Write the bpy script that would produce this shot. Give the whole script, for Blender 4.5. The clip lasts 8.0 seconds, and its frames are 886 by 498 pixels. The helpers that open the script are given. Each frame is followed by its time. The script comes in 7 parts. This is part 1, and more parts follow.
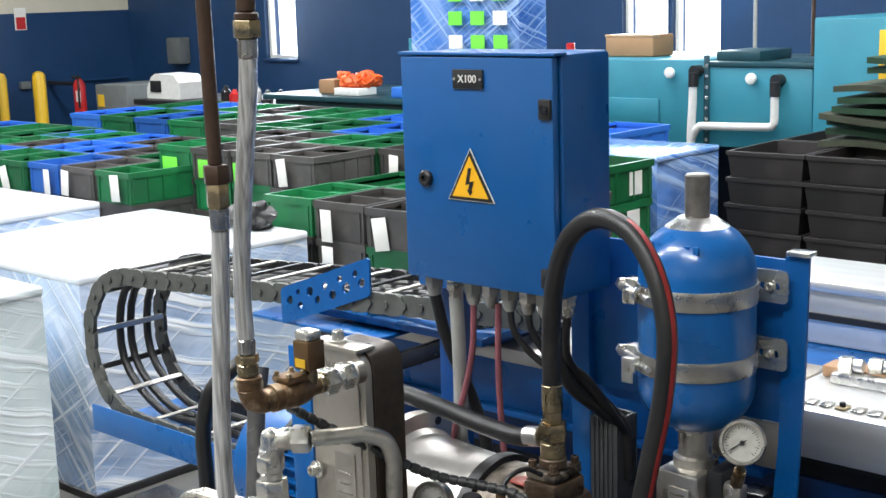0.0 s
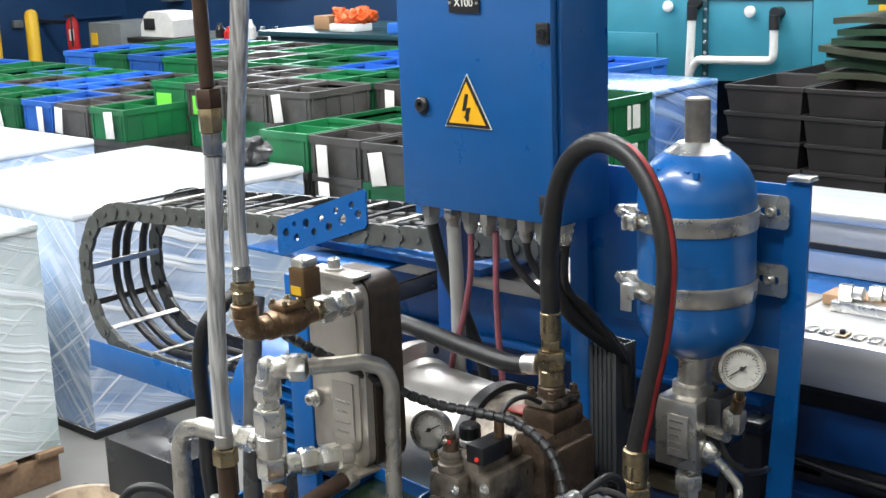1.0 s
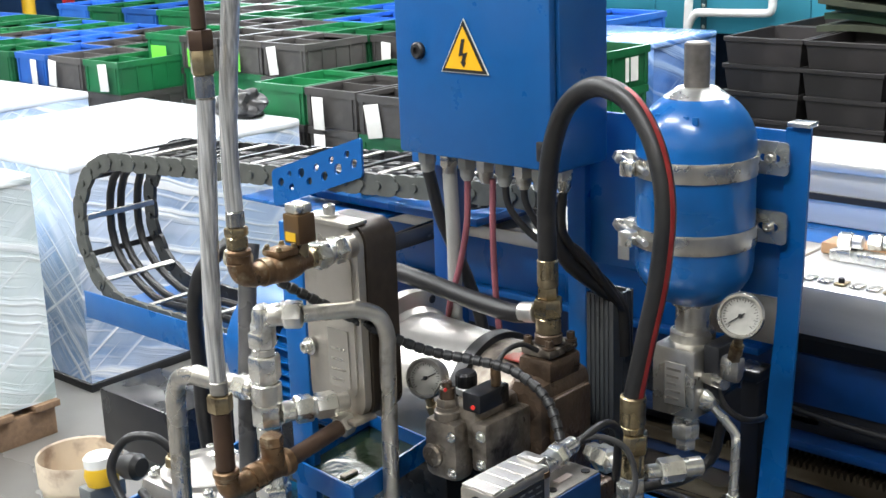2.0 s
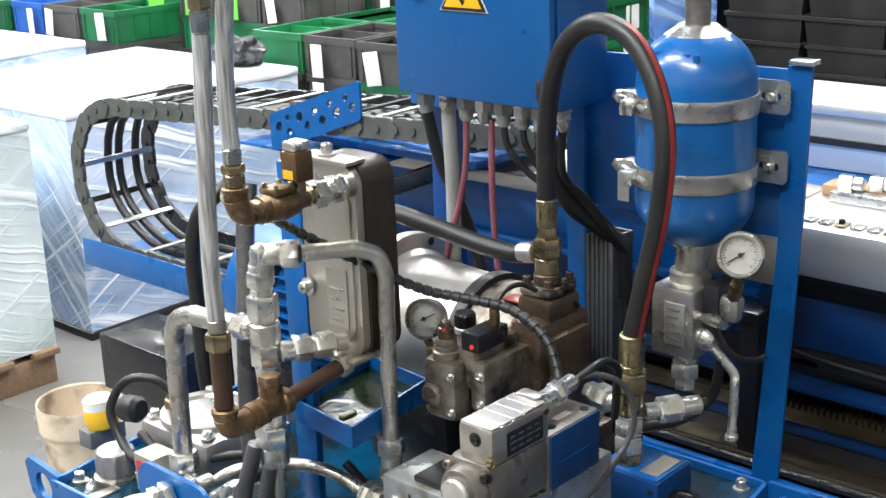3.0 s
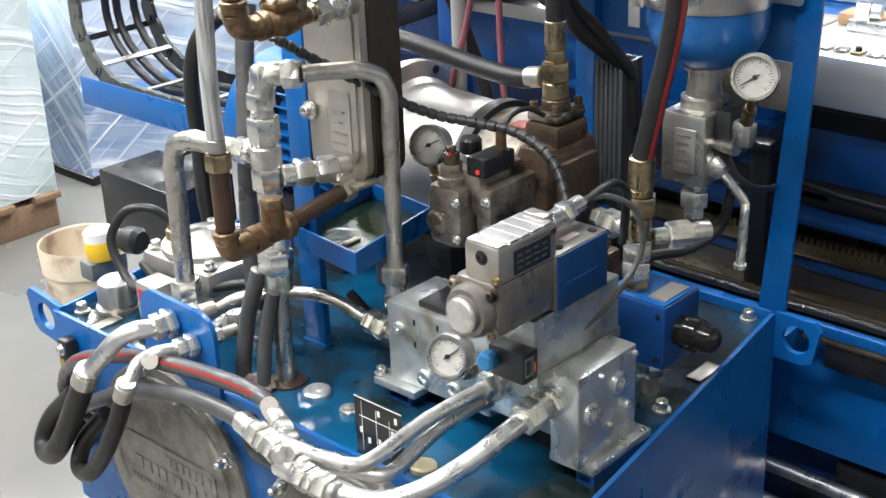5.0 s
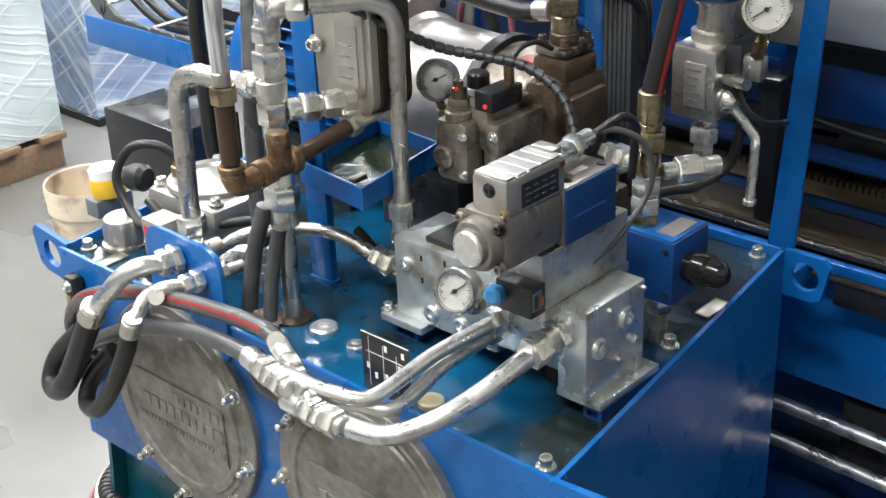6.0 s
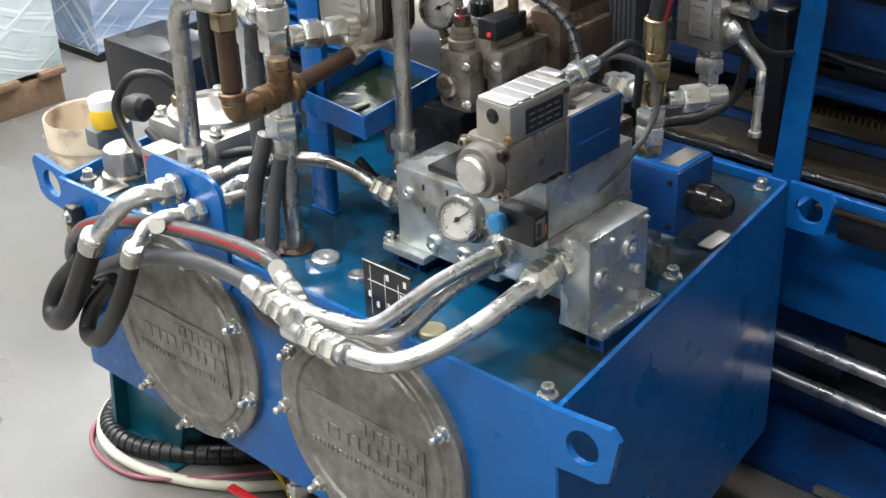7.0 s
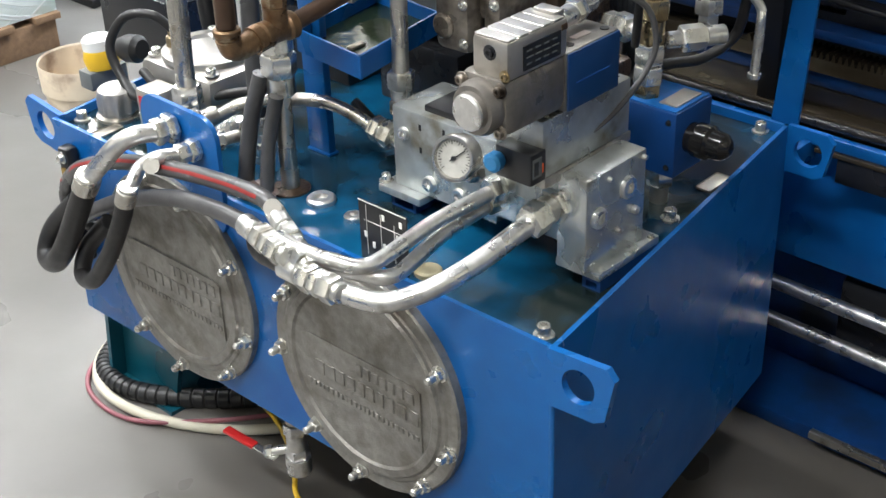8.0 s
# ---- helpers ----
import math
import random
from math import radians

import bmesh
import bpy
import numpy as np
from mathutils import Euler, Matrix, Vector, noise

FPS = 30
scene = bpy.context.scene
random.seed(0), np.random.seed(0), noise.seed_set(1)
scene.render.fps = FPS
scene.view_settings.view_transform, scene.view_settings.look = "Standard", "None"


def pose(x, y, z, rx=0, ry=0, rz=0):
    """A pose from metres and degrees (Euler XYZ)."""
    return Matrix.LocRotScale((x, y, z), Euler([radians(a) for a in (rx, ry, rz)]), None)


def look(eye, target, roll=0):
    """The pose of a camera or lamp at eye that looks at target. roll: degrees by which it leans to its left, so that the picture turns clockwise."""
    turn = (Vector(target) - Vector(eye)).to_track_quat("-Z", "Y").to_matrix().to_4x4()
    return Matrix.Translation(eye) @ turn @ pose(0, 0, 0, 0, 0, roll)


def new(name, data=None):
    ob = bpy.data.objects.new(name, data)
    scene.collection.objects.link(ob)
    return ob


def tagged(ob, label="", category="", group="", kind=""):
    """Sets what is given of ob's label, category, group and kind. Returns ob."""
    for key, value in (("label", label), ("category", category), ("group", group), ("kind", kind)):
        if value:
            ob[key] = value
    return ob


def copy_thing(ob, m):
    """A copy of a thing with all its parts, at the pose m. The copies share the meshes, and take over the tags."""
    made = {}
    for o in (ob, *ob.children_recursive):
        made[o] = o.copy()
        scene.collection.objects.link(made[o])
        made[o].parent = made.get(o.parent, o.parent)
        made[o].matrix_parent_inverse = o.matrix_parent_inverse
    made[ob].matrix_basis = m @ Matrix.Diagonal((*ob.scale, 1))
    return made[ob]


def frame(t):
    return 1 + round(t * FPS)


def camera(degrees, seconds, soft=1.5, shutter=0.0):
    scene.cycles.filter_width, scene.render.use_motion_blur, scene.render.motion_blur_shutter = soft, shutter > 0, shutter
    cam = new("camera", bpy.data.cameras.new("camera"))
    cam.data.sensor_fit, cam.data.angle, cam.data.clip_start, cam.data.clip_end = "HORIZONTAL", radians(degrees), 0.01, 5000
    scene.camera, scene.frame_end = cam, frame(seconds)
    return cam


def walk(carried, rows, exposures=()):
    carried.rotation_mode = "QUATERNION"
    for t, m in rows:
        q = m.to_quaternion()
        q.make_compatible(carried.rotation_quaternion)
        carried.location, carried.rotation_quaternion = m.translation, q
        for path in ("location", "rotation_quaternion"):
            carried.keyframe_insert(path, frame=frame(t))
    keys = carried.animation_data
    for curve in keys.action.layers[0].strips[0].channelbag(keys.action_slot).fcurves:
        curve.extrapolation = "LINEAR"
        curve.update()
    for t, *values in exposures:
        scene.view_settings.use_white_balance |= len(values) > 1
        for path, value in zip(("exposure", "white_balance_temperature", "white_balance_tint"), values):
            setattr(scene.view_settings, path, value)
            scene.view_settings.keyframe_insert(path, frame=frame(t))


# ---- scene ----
cam = camera(37.10, 8.0)
PATH = [
    (0, (0.918, -1.145, 1.73), (-0.412, 0.299, 1.348), -1.78),
    (0.5, (0.912, -1.138, 1.72), (-0.413, 0.299, 1.295), -1.98),
    (1, (0.905, -1.131, 1.706), (-0.411, 0.299, 1.235), -2.1),
    (1.5, (0.897, -1.124, 1.696), (-0.412, 0.301, 1.19), -2.08),
    (3, (0.894, -1.116, 1.663), (-0.398, 0.287, 1.062), -2.19),
    (3.5, (0.891, -1.116, 1.648), (-0.391, 0.275, 1.001), -2.11),
    (4, (0.884, -1.112, 1.631), (-0.385, 0.268, 0.936), -1.96),
    (4.5, (0.879, -1.107, 1.613), (-0.379, 0.253, 0.862), -2.13),
    (6, (0.871, -1.1, 1.581), (-0.367, 0.206, 0.708), -2.4),
    (6.5, (0.87, -1.1, 1.571), (-0.357, 0.19, 0.66), -2.56),
    (7, (0.868, -1.101, 1.558), (-0.347, 0.174, 0.609), -2.21),
    (7.5, (0.868, -1.102, 1.546), (-0.335, 0.157, 0.563), -2.13),
    (8, (0.869, -1.101, 1.537), (-0.321, 0.15, 0.528), -2),
]
walk(cam, [(t, look(e, g, r)) for t, e, g, r in PATH], exposures=[(0, 0.0), (1.5, 0.2), (3.5, 0.47), (4.5, 0.52), (6.5, 0.46), (8, 0.33)])

# ---------------------------------------------------------------- light
world = bpy.data.worlds.new("world")
scene.world = world
world.use_nodes = True
world.node_tree.nodes["Background"].inputs[0].default_value = (0.75, 0.85, 1.0, 1)
world.node_tree.nodes["Background"].inputs[1].default_value = 0.15


def area_lamp(name, eye, target, sx, sy, watts, colour=(1, 1, 1)):
    data = bpy.data.lights.new(name, "AREA")
    data.shape, data.size, data.size_y, data.energy, data.color = "RECTANGLE", sx, sy, watts, colour
    ob = new(name, data)
    ob.matrix_world = look(eye, target)
    return ob


LAMPS = [(-8.5, 1.0), (-8.5, 4.6), (-4.6, 1.0), (-4.6, 4.6), (-2.0, -1.6), (-1.3, 2.4), (-0.9, 5.4), (-5.2, -2.2), (0.6, -2.6)]
for lx, ly in LAMPS:
    area_lamp("ceiling_lamp", (lx, ly, 4.55), (lx, ly, 0), 2.3, 0.5, 140, (0.95, 0.98, 1.0))
area_lamp("window_light", (-9.7, 7.85, 1.9), (-6, 0, 0.5), 0.9, 1.6, 60, (0.85, 0.93, 1.0))
area_lamp("window_light", (-4.95, 7.85, 1.9), (-3, 0, 0.5), 0.9, 1.4, 60, (0.85, 0.93, 1.0))

# ---------------------------------------------------------------- materials


def mat(name, c1, c2=None, rough=0.5, metal=0.0, scale=12.0, bump=0.0, bscale=None, rvar=0.12, detail=6.0,
        spots=None, spot_scale=3.0, spot_lo=0.55, spot_hi=0.7, stretch=None, coat=0.0, rand=0.0):
    """A painted, cast or metal surface: two tones by fine noise, larger blotches, uneven gloss and a fine relief."""
    m = bpy.data.materials.new(name)
    m.use_nodes = True
    nt = m.node_tree
    bsdf = nt.nodes["Principled BSDF"]
    co = nt.nodes.new("ShaderNodeTexCoord")
    src = co.outputs["Object"]
    if stretch:
        mp = nt.nodes.new("ShaderNodeMapping")
        mp.inputs["Scale"].default_value = stretch
        nt.links.new(src, mp.inputs["Vector"])
        src = mp.outputs[0]

    def noise_node(sc, det):
        n = nt.nodes.new("ShaderNodeTexNoise")
        n.inputs["Scale"].default_value, n.inputs["Detail"].default_value = sc, det
        nt.links.new(src, n.inputs["Vector"])
        return n

    def ramp(fac, lo, hi):
        r = nt.nodes.new("ShaderNodeMapRange")
        r.inputs["From Min"].default_value, r.inputs["From Max"].default_value = lo, hi
        nt.links.new(fac, r.inputs["Value"])
        return r.outputs[0]

    def mix(fac, a, b):
        x = nt.nodes.new("ShaderNodeMix")
        x.data_type = "RGBA"
        nt.links.new(fac, x.inputs[0])
        for sock, v in ((x.inputs[6], a), (x.inputs[7], b)):
            if isinstance(v, tuple):
                sock.default_value = (*v, 1)
            else:
                nt.links.new(v, sock)
        return x.outputs[2]

    c2 = c2 or tuple(v * 0.8 for v in c1)
    n1 = noise_node(scale, detail)
    col = mix(ramp(n1.outputs["Fac"], 0.3, 0.7), c1, c2)
    if spots:
        n2 = noise_node(spot_scale, 8.0)
        col = mix(ramp(n2.outputs["Fac"], spot_lo, spot_hi), col, spots)
    if rand:
        info = nt.nodes.new("ShaderNodeObjectInfo")
        hsv = nt.nodes.new("ShaderNodeHueSaturation")
        mr = nt.nodes.new("ShaderNodeMapRange")
        mr.inputs["To Min"].default_value, mr.inputs["To Max"].default_value = 1 - rand, 1 + rand
        nt.links.new(info.outputs["Random"], mr.inputs["Value"])
        nt.links.new(mr.outputs[0], hsv.inputs["Value"])
        nt.links.new(col, hsv.inputs["Color"])
        col = hsv.outputs[0]
    nt.links.new(col, bsdf.inputs["Base Color"])
    rr = nt.nodes.new("ShaderNodeMapRange")
    rr.inputs["From Min"].default_value, rr.inputs["From Max"].default_value = 0.3, 0.7
    rr.inputs["To Min"].default_value, rr.inputs["To Max"].default_value = max(0.03, rough - rvar), min(1, rough + rvar)
    n3 = noise_node(scale * 0.35, 5.0)
    nt.links.new(n3.outputs["Fac"], rr.inputs["Value"])
    nt.links.new(rr.outputs[0], bsdf.inputs["Roughness"])
    bsdf.inputs["Metallic"].default_value = metal
    if coat:
        bsdf.inputs["Coat Weight"].default_value, bsdf.inputs["Coat Roughness"].default_value = coat, 0.08
    if bump:
        nb = noise_node(bscale or scale * 4, 4.0)
        bp = nt.nodes.new("ShaderNodeBump")
        bp.inputs["Strength"].default_value, bp.inputs["Distance"].default_value = bump, 0.004
        nt.links.new(nb.outputs["Fac"], bp.inputs["Height"])
        nt.links.new(bp.outputs[0], bsdf.inputs["Normal"])
    return m


def glow(name, colour, power):
    m = bpy.data.materials.new(name)
    m.use_nodes = True
    b = m.node_tree.nodes["Principled BSDF"]
    b.inputs["Base Color"].default_value = (*colour, 1)
    b.inputs["Emission Color"].default_value, b.inputs["Emission Strength"].default_value = (*colour, 1), power
    return m


def braid_material():
    """Woven stainless braid: bright and darker streaks in the colour along the hose."""
    m = mat("steel_braid", (1.0, 0.99, 0.97), (0.36, 0.355, 0.35), 0.32, 0.75, 230, rvar=0.06, detail=1.5, stretch=(1, 1, 0.03))
    nt = m.node_tree
    bsdf = nt.nodes["Principled BSDF"]
    co = nt.nodes.new("ShaderNodeTexCoord")
    wv = nt.nodes.new("ShaderNodeTexWave")
    wv.bands_direction = "Z"
    wv.inputs["Scale"].default_value, wv.inputs["Distortion"].default_value = 120, 1.5
    nt.links.new(co.outputs["Object"], wv.inputs[0])
    bp = nt.nodes.new("ShaderNodeBump")
    bp.inputs["Strength"].default_value, bp.inputs["Distance"].default_value = 0.25, 0.0006
    nt.links.new(wv.outputs["Fac"], bp.inputs["Height"])
    nt.links.new(bp.outputs[0], bsdf.inputs["Normal"])
    return m


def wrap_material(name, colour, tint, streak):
    """Stretch film over boxes: tinted patches of what lies inside, and aslant creases with their sheen painted in
    white.
    """
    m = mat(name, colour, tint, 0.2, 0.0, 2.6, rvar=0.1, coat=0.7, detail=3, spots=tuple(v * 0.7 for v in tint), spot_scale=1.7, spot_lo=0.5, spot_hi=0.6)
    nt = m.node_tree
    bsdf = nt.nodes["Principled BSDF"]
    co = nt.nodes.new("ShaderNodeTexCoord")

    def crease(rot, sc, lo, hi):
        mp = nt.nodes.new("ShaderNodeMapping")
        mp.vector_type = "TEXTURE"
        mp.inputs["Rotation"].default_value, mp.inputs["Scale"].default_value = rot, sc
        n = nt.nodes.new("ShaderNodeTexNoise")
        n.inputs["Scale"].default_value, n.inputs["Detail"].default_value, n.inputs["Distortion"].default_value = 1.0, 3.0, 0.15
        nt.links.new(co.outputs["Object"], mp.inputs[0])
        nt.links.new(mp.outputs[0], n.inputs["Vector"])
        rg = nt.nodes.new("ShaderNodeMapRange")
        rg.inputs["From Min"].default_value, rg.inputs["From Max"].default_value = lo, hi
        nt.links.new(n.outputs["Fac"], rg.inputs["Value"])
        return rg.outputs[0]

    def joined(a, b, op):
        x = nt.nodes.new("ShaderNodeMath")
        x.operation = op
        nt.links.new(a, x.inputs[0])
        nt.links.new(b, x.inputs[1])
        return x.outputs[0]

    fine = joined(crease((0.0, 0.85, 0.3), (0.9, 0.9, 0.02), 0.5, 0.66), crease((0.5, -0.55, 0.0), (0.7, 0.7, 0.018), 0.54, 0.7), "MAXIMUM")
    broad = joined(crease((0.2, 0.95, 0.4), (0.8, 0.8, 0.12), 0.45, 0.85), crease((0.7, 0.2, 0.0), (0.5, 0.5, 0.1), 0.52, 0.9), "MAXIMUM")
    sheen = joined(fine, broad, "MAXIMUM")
    # White mixed into the colour along the creases stands for the film's glints.
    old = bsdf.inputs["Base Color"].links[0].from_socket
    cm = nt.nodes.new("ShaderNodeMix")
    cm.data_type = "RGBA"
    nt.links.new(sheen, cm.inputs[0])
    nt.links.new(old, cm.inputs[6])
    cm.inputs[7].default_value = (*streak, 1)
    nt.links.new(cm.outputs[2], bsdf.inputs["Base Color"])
    bp = nt.nodes.new("ShaderNodeBump")
    bp.inputs["Strength"].default_value, bp.inputs["Distance"].default_value = 0.4, 0.007
    nt.links.new(joined(fine, broad, "ADD"), bp.inputs["Height"])
    nt.links.new(bp.outputs[0], bsdf.inputs["Normal"])
    nt.links.new(bp.outputs[0], bsdf.inputs["Coat Normal"])
    return m


BLUE = mat("blue_machine_paint", (0.0025, 0.104, 0.35), (0.0025, 0.09, 0.315), 0.33, 0, 25, bump=0.05, bscale=220, spots=(0.003, 0.08, 0.30), spot_scale=5)
BLUE_OIL = mat("oily_blue_plate", (0.004, 0.095, 0.21), (0.003, 0.045, 0.1), 0.14, 0, 9, spots=(0.01, 0.018, 0.018), spot_scale=6, spot_lo=0.42, spot_hi=0.6, bump=0.12, bscale=30)
# Dark blue parts, and shade painted on the bed panel and the ledge.
BLUE_DARK = mat("dark_blue_paint_and_shade", (0.003, 0.03, 0.12), (0.004, 0.05, 0.2), 0.4, 0, 12, spots=(0.01, 0.012, 0.016), spot_scale=4)
BLUE_ACC = mat("glossy_blue_enamel", (0.005, 0.115, 0.38), (0.004, 0.1, 0.34), 0.3, 0, 20, coat=0.35, rvar=0.08, bump=0.06, bscale=90)
# BLUE darkened for the cabinet: the dimmer light there is put into the colour.
CABDIM = mat("dimmed_cabinet_blue", (0.003, 0.085, 0.285), (0.003, 0.078, 0.265), 0.36, 0, 30, bump=0.06, bscale=260)
TEAL_LEG = mat("teal_leg_paint", (0.003, 0.075, 0.11), (0.003, 0.05, 0.075), 0.35, 0, 9)
ZINC = mat("zinc_plated_steel", (0.78, 0.77, 0.73), (0.64, 0.63, 0.59), 0.27, 0.9, 60, rvar=0.08, bump=0.015, bscale=300, spots=(0.34, 0.31, 0.25), spot_scale=40, spot_lo=0.58, spot_hi=0.75)
STEEL = mat("bare_steel_pipe", (0.56, 0.54, 0.5), (0.45, 0.43, 0.39), 0.3, 0.9, 40, bump=0.025, bscale=200, spots=(0.25, 0.225, 0.185), spot_scale=28, spot_lo=0.55, spot_hi=0.7)
BRIGHT = mat("bright_steel", (0.82, 0.81, 0.79), (0.68, 0.67, 0.65), 0.32, 0.95, 90, rvar=0.1, spots=(0.4, 0.38, 0.34), spot_scale=30, spot_lo=0.62, spot_hi=0.75)
WAY = mat("ground_guide_way", (0.74, 0.74, 0.73), (0.62, 0.62, 0.61), 0.36, 0.7, 30, rvar=0.05, stretch=(0.1, 1, 1), spots=(0.5, 0.48, 0.45), spot_scale=12, spot_lo=0.6, spot_hi=0.8)
CHROME = mat("chrome", (0.85, 0.85, 0.85), (0.7, 0.7, 0.7), 0.12, 1.0, 24, rvar=0.06)
MANIFOLD = mat("zinc_manifold_block", (0.6, 0.63, 0.62), (0.46, 0.48, 0.47), 0.3, 0.75, 40, bump=0.02, bscale=200, spots=(0.27, 0.24, 0.17), spot_scale=16, spot_lo=0.57, spot_hi=0.72)
STAIN = mat("stainless_plate", (0.55, 0.52, 0.47), (0.43, 0.4, 0.355), 0.38, 0.85, 14, bump=0.12, bscale=60, spots=(0.24, 0.2, 0.15), spot_scale=8)
HXSIDE = mat("dark_plate_pack", (0.06, 0.046, 0.035), (0.038, 0.03, 0.023), 0.38, 0.4, 60, bump=0.08, bscale=80)
CAST = mat("grimy_cast_iron", (0.3, 0.262, 0.22), (0.13, 0.108, 0.085), 0.36, 0.6, 45, bump=0.28, bscale=220, spots=(0.03, 0.022, 0.016), spot_scale=20, spot_lo=0.52, spot_hi=0.68)
CASTDARK = mat("brown_cast_iron", (0.105, 0.07, 0.046), (0.045, 0.03, 0.02), 0.3, 0.4, 35, bump=0.35, bscale=180, spots=(0.11, 0.085, 0.06), spot_scale=18, spot_lo=0.58, spot_hi=0.72)
ALU = mat("cast_aluminium", (0.55, 0.53, 0.5), (0.42, 0.40, 0.37), 0.36, 0.85, 22, bump=0.12, bscale=130, spots=(0.33, 0.29, 0.24), spot_scale=5)
COVER = mat("cast_grey_cover", (0.33, 0.315, 0.29), (0.2, 0.19, 0.172), 0.4, 0.6, 60, bump=0.4, bscale=300, spots=(0.14, 0.122, 0.1), spot_scale=14, spot_lo=0.53, spot_hi=0.7)
VALVE = mat("valve_grey_casting", (0.25, 0.23, 0.21), (0.17, 0.155, 0.138), 0.34, 0.6, 60, bump=0.1, bscale=240, spots=(0.3, 0.27, 0.23), spot_scale=30, spot_lo=0.62, spot_hi=0.75)
BRASS = mat("brass", (0.43, 0.35, 0.22), (0.29, 0.23, 0.14), 0.3, 0.95, 90, spots=(0.15, 0.1, 0.06), spot_scale=40, bump=0.05, bscale=300)
BRONZE = mat("bronze_casting", (0.25, 0.155, 0.085), (0.15, 0.09, 0.05), 0.34, 0.8, 70, bump=0.25, bscale=350, spots=(0.38, 0.31, 0.21), spot_scale=45, spot_lo=0.55)
BROWNPIPE = mat("brown_iron_pipe", (0.075, 0.043, 0.027), (0.05, 0.03, 0.02), 0.42, 0.3, 25, bump=0.12)
RUBBER = mat("black_rubber", (0.008, 0.008, 0.009), (0.013, 0.012, 0.012), 0.44, 0, 60, bump=0.08, bscale=260, spots=(0.022, 0.02, 0.019), spot_scale=25, spot_lo=0.6, spot_hi=0.75)
GREYHOSE = mat("grey_worn_rubber", (0.085, 0.083, 0.085), (0.05, 0.049, 0.05), 0.34, 0, 22, bump=0.1)
REDSTRIPE = mat("red_rubber_stripe", (0.30, 0.022, 0.02), (0.2, 0.016, 0.015), 0.5, 0, 30)
BLACK = mat("black_plastic", (0.014, 0.014, 0.015), (0.022, 0.022, 0.023), 0.38, 0, 30)
BLACKM = mat("matt_black_metal", (0.012, 0.013, 0.016), (0.02, 0.02, 0.022), 0.3, 0.1, 18)
# For black parts, and for shade painted into gaps and openings.
DARK = mat("dark_parts_and_shade", (0.008, 0.008, 0.01), (0.014, 0.014, 0.016), 0.5, 0.1, 10)
WHITE = mat("white_plastic", (0.75, 0.75, 0.72), (0.66, 0.66, 0.63), 0.4, 0, 20)
PAPER = mat("white_card", (0.82, 0.82, 0.78), (0.74, 0.73, 0.69), 0.7, 0, 14)
DIAL = mat("gauge_dial_white", (0.5, 0.49, 0.455), (0.38, 0.37, 0.335), 0.4, 0, 60)
YELLOW = mat("yellow_paint", (0.72, 0.45, 0.02), (0.62, 0.38, 0.02), 0.42, 0, 8)
SIGNYEL = mat("warning_yellow", (0.85, 0.45, 0.015), (0.8, 0.42, 0.015), 0.4, 0, 20)
RED = mat("red_paint", (0.55, 0.02, 0.02), (0.45, 0.018, 0.018), 0.38, 0, 12)
KNOBBLUE = mat("light_blue_plastic", (0.03, 0.25, 0.55), (0.03, 0.21, 0.48), 0.4, 0, 20)
GREEN = mat("green_tote_plastic", (0.012, 0.16, 0.055), (0.009, 0.12, 0.042), 0.42, 0, 10, rand=0.3, spots=(0.02, 0.11, 0.05), spot_scale=3)
GREY = mat("grey_tote_plastic", (0.085, 0.08, 0.077), (0.062, 0.058, 0.056), 0.45, 0, 10, rand=0.25, spots=(0.12, 0.115, 0.11), spot_scale=4, spot_lo=0.6)
TBLUE = mat("blue_tote_plastic", (0.03, 0.15, 0.55), (0.025, 0.12, 0.46), 0.4, 0, 10, rand=0.25)
LIME = mat("lime_label", (0.16, 0.75, 0.06), (0.2, 0.7, 0.08), 0.55, 0, 8)
TRAY = mat("black_tray_plastic", (0.008, 0.0065, 0.0065), (0.013, 0.0105, 0.0105), 0.6, 0, 8, rand=0.4, spots=(0.02, 0.017, 0.017), spot_scale=3)
TEAL = mat("teal_machine_paint", (0.035, 0.225, 0.30), (0.03, 0.195, 0.265), 0.4, 0, 5, spots=(0.02, 0.19, 0.27), spot_scale=2, bump=0.04)
TEALDK = mat("dark_teal_paint", (0.015, 0.06, 0.075), (0.012, 0.045, 0.058), 0.4, 0, 6)
WALL = mat("navy_block_wall_paint", (0.009, 0.045, 0.125), (0.008, 0.040, 0.112), 0.5, 0, 5, bump=0.1, bscale=40, spots=(0.012, 0.055, 0.15), spot_scale=1.2)
CREAM = mat("cream_wall_paint", (0.64, 0.60, 0.49), (0.58, 0.54, 0.44), 0.6, 0, 4, bump=0.1, bscale=40)
CEIL = mat("grey_ceiling_paint", (0.36, 0.37, 0.38), (0.3, 0.31, 0.32), 0.8, 0, 2)
FLOORM = mat("sealed_concrete", (0.205, 0.197, 0.185), (0.155, 0.148, 0.138), 0.3, 0, 3.0, bump=0.06, bscale=35, spots=(0.145, 0.134, 0.12), spot_scale=1.3, spot_lo=0.36, spot_hi=0.8, detail=12, rvar=0.06)
CARTON = mat("brown_cardboard", (0.36, 0.21, 0.11), (0.31, 0.18, 0.09), 0.7, 0, 9)
WOOD = mat("pallet_wood", (0.30, 0.19, 0.11), (0.22, 0.135, 0.08), 0.7, 0, 9, stretch=(1, 8, 8), bump=0.25)
BUCKET = mat("cream_plastic", (0.74, 0.64, 0.49), (0.64, 0.53, 0.4), 0.5, 0, 14, spots=(0.3, 0.21, 0.15), spot_scale=13, spot_lo=0.52)
CARPET = mat("green_sheet_stock", (0.015, 0.055, 0.024), (0.011, 0.04, 0.018), 0.7, 0, 6, bump=0.3, bscale=40)
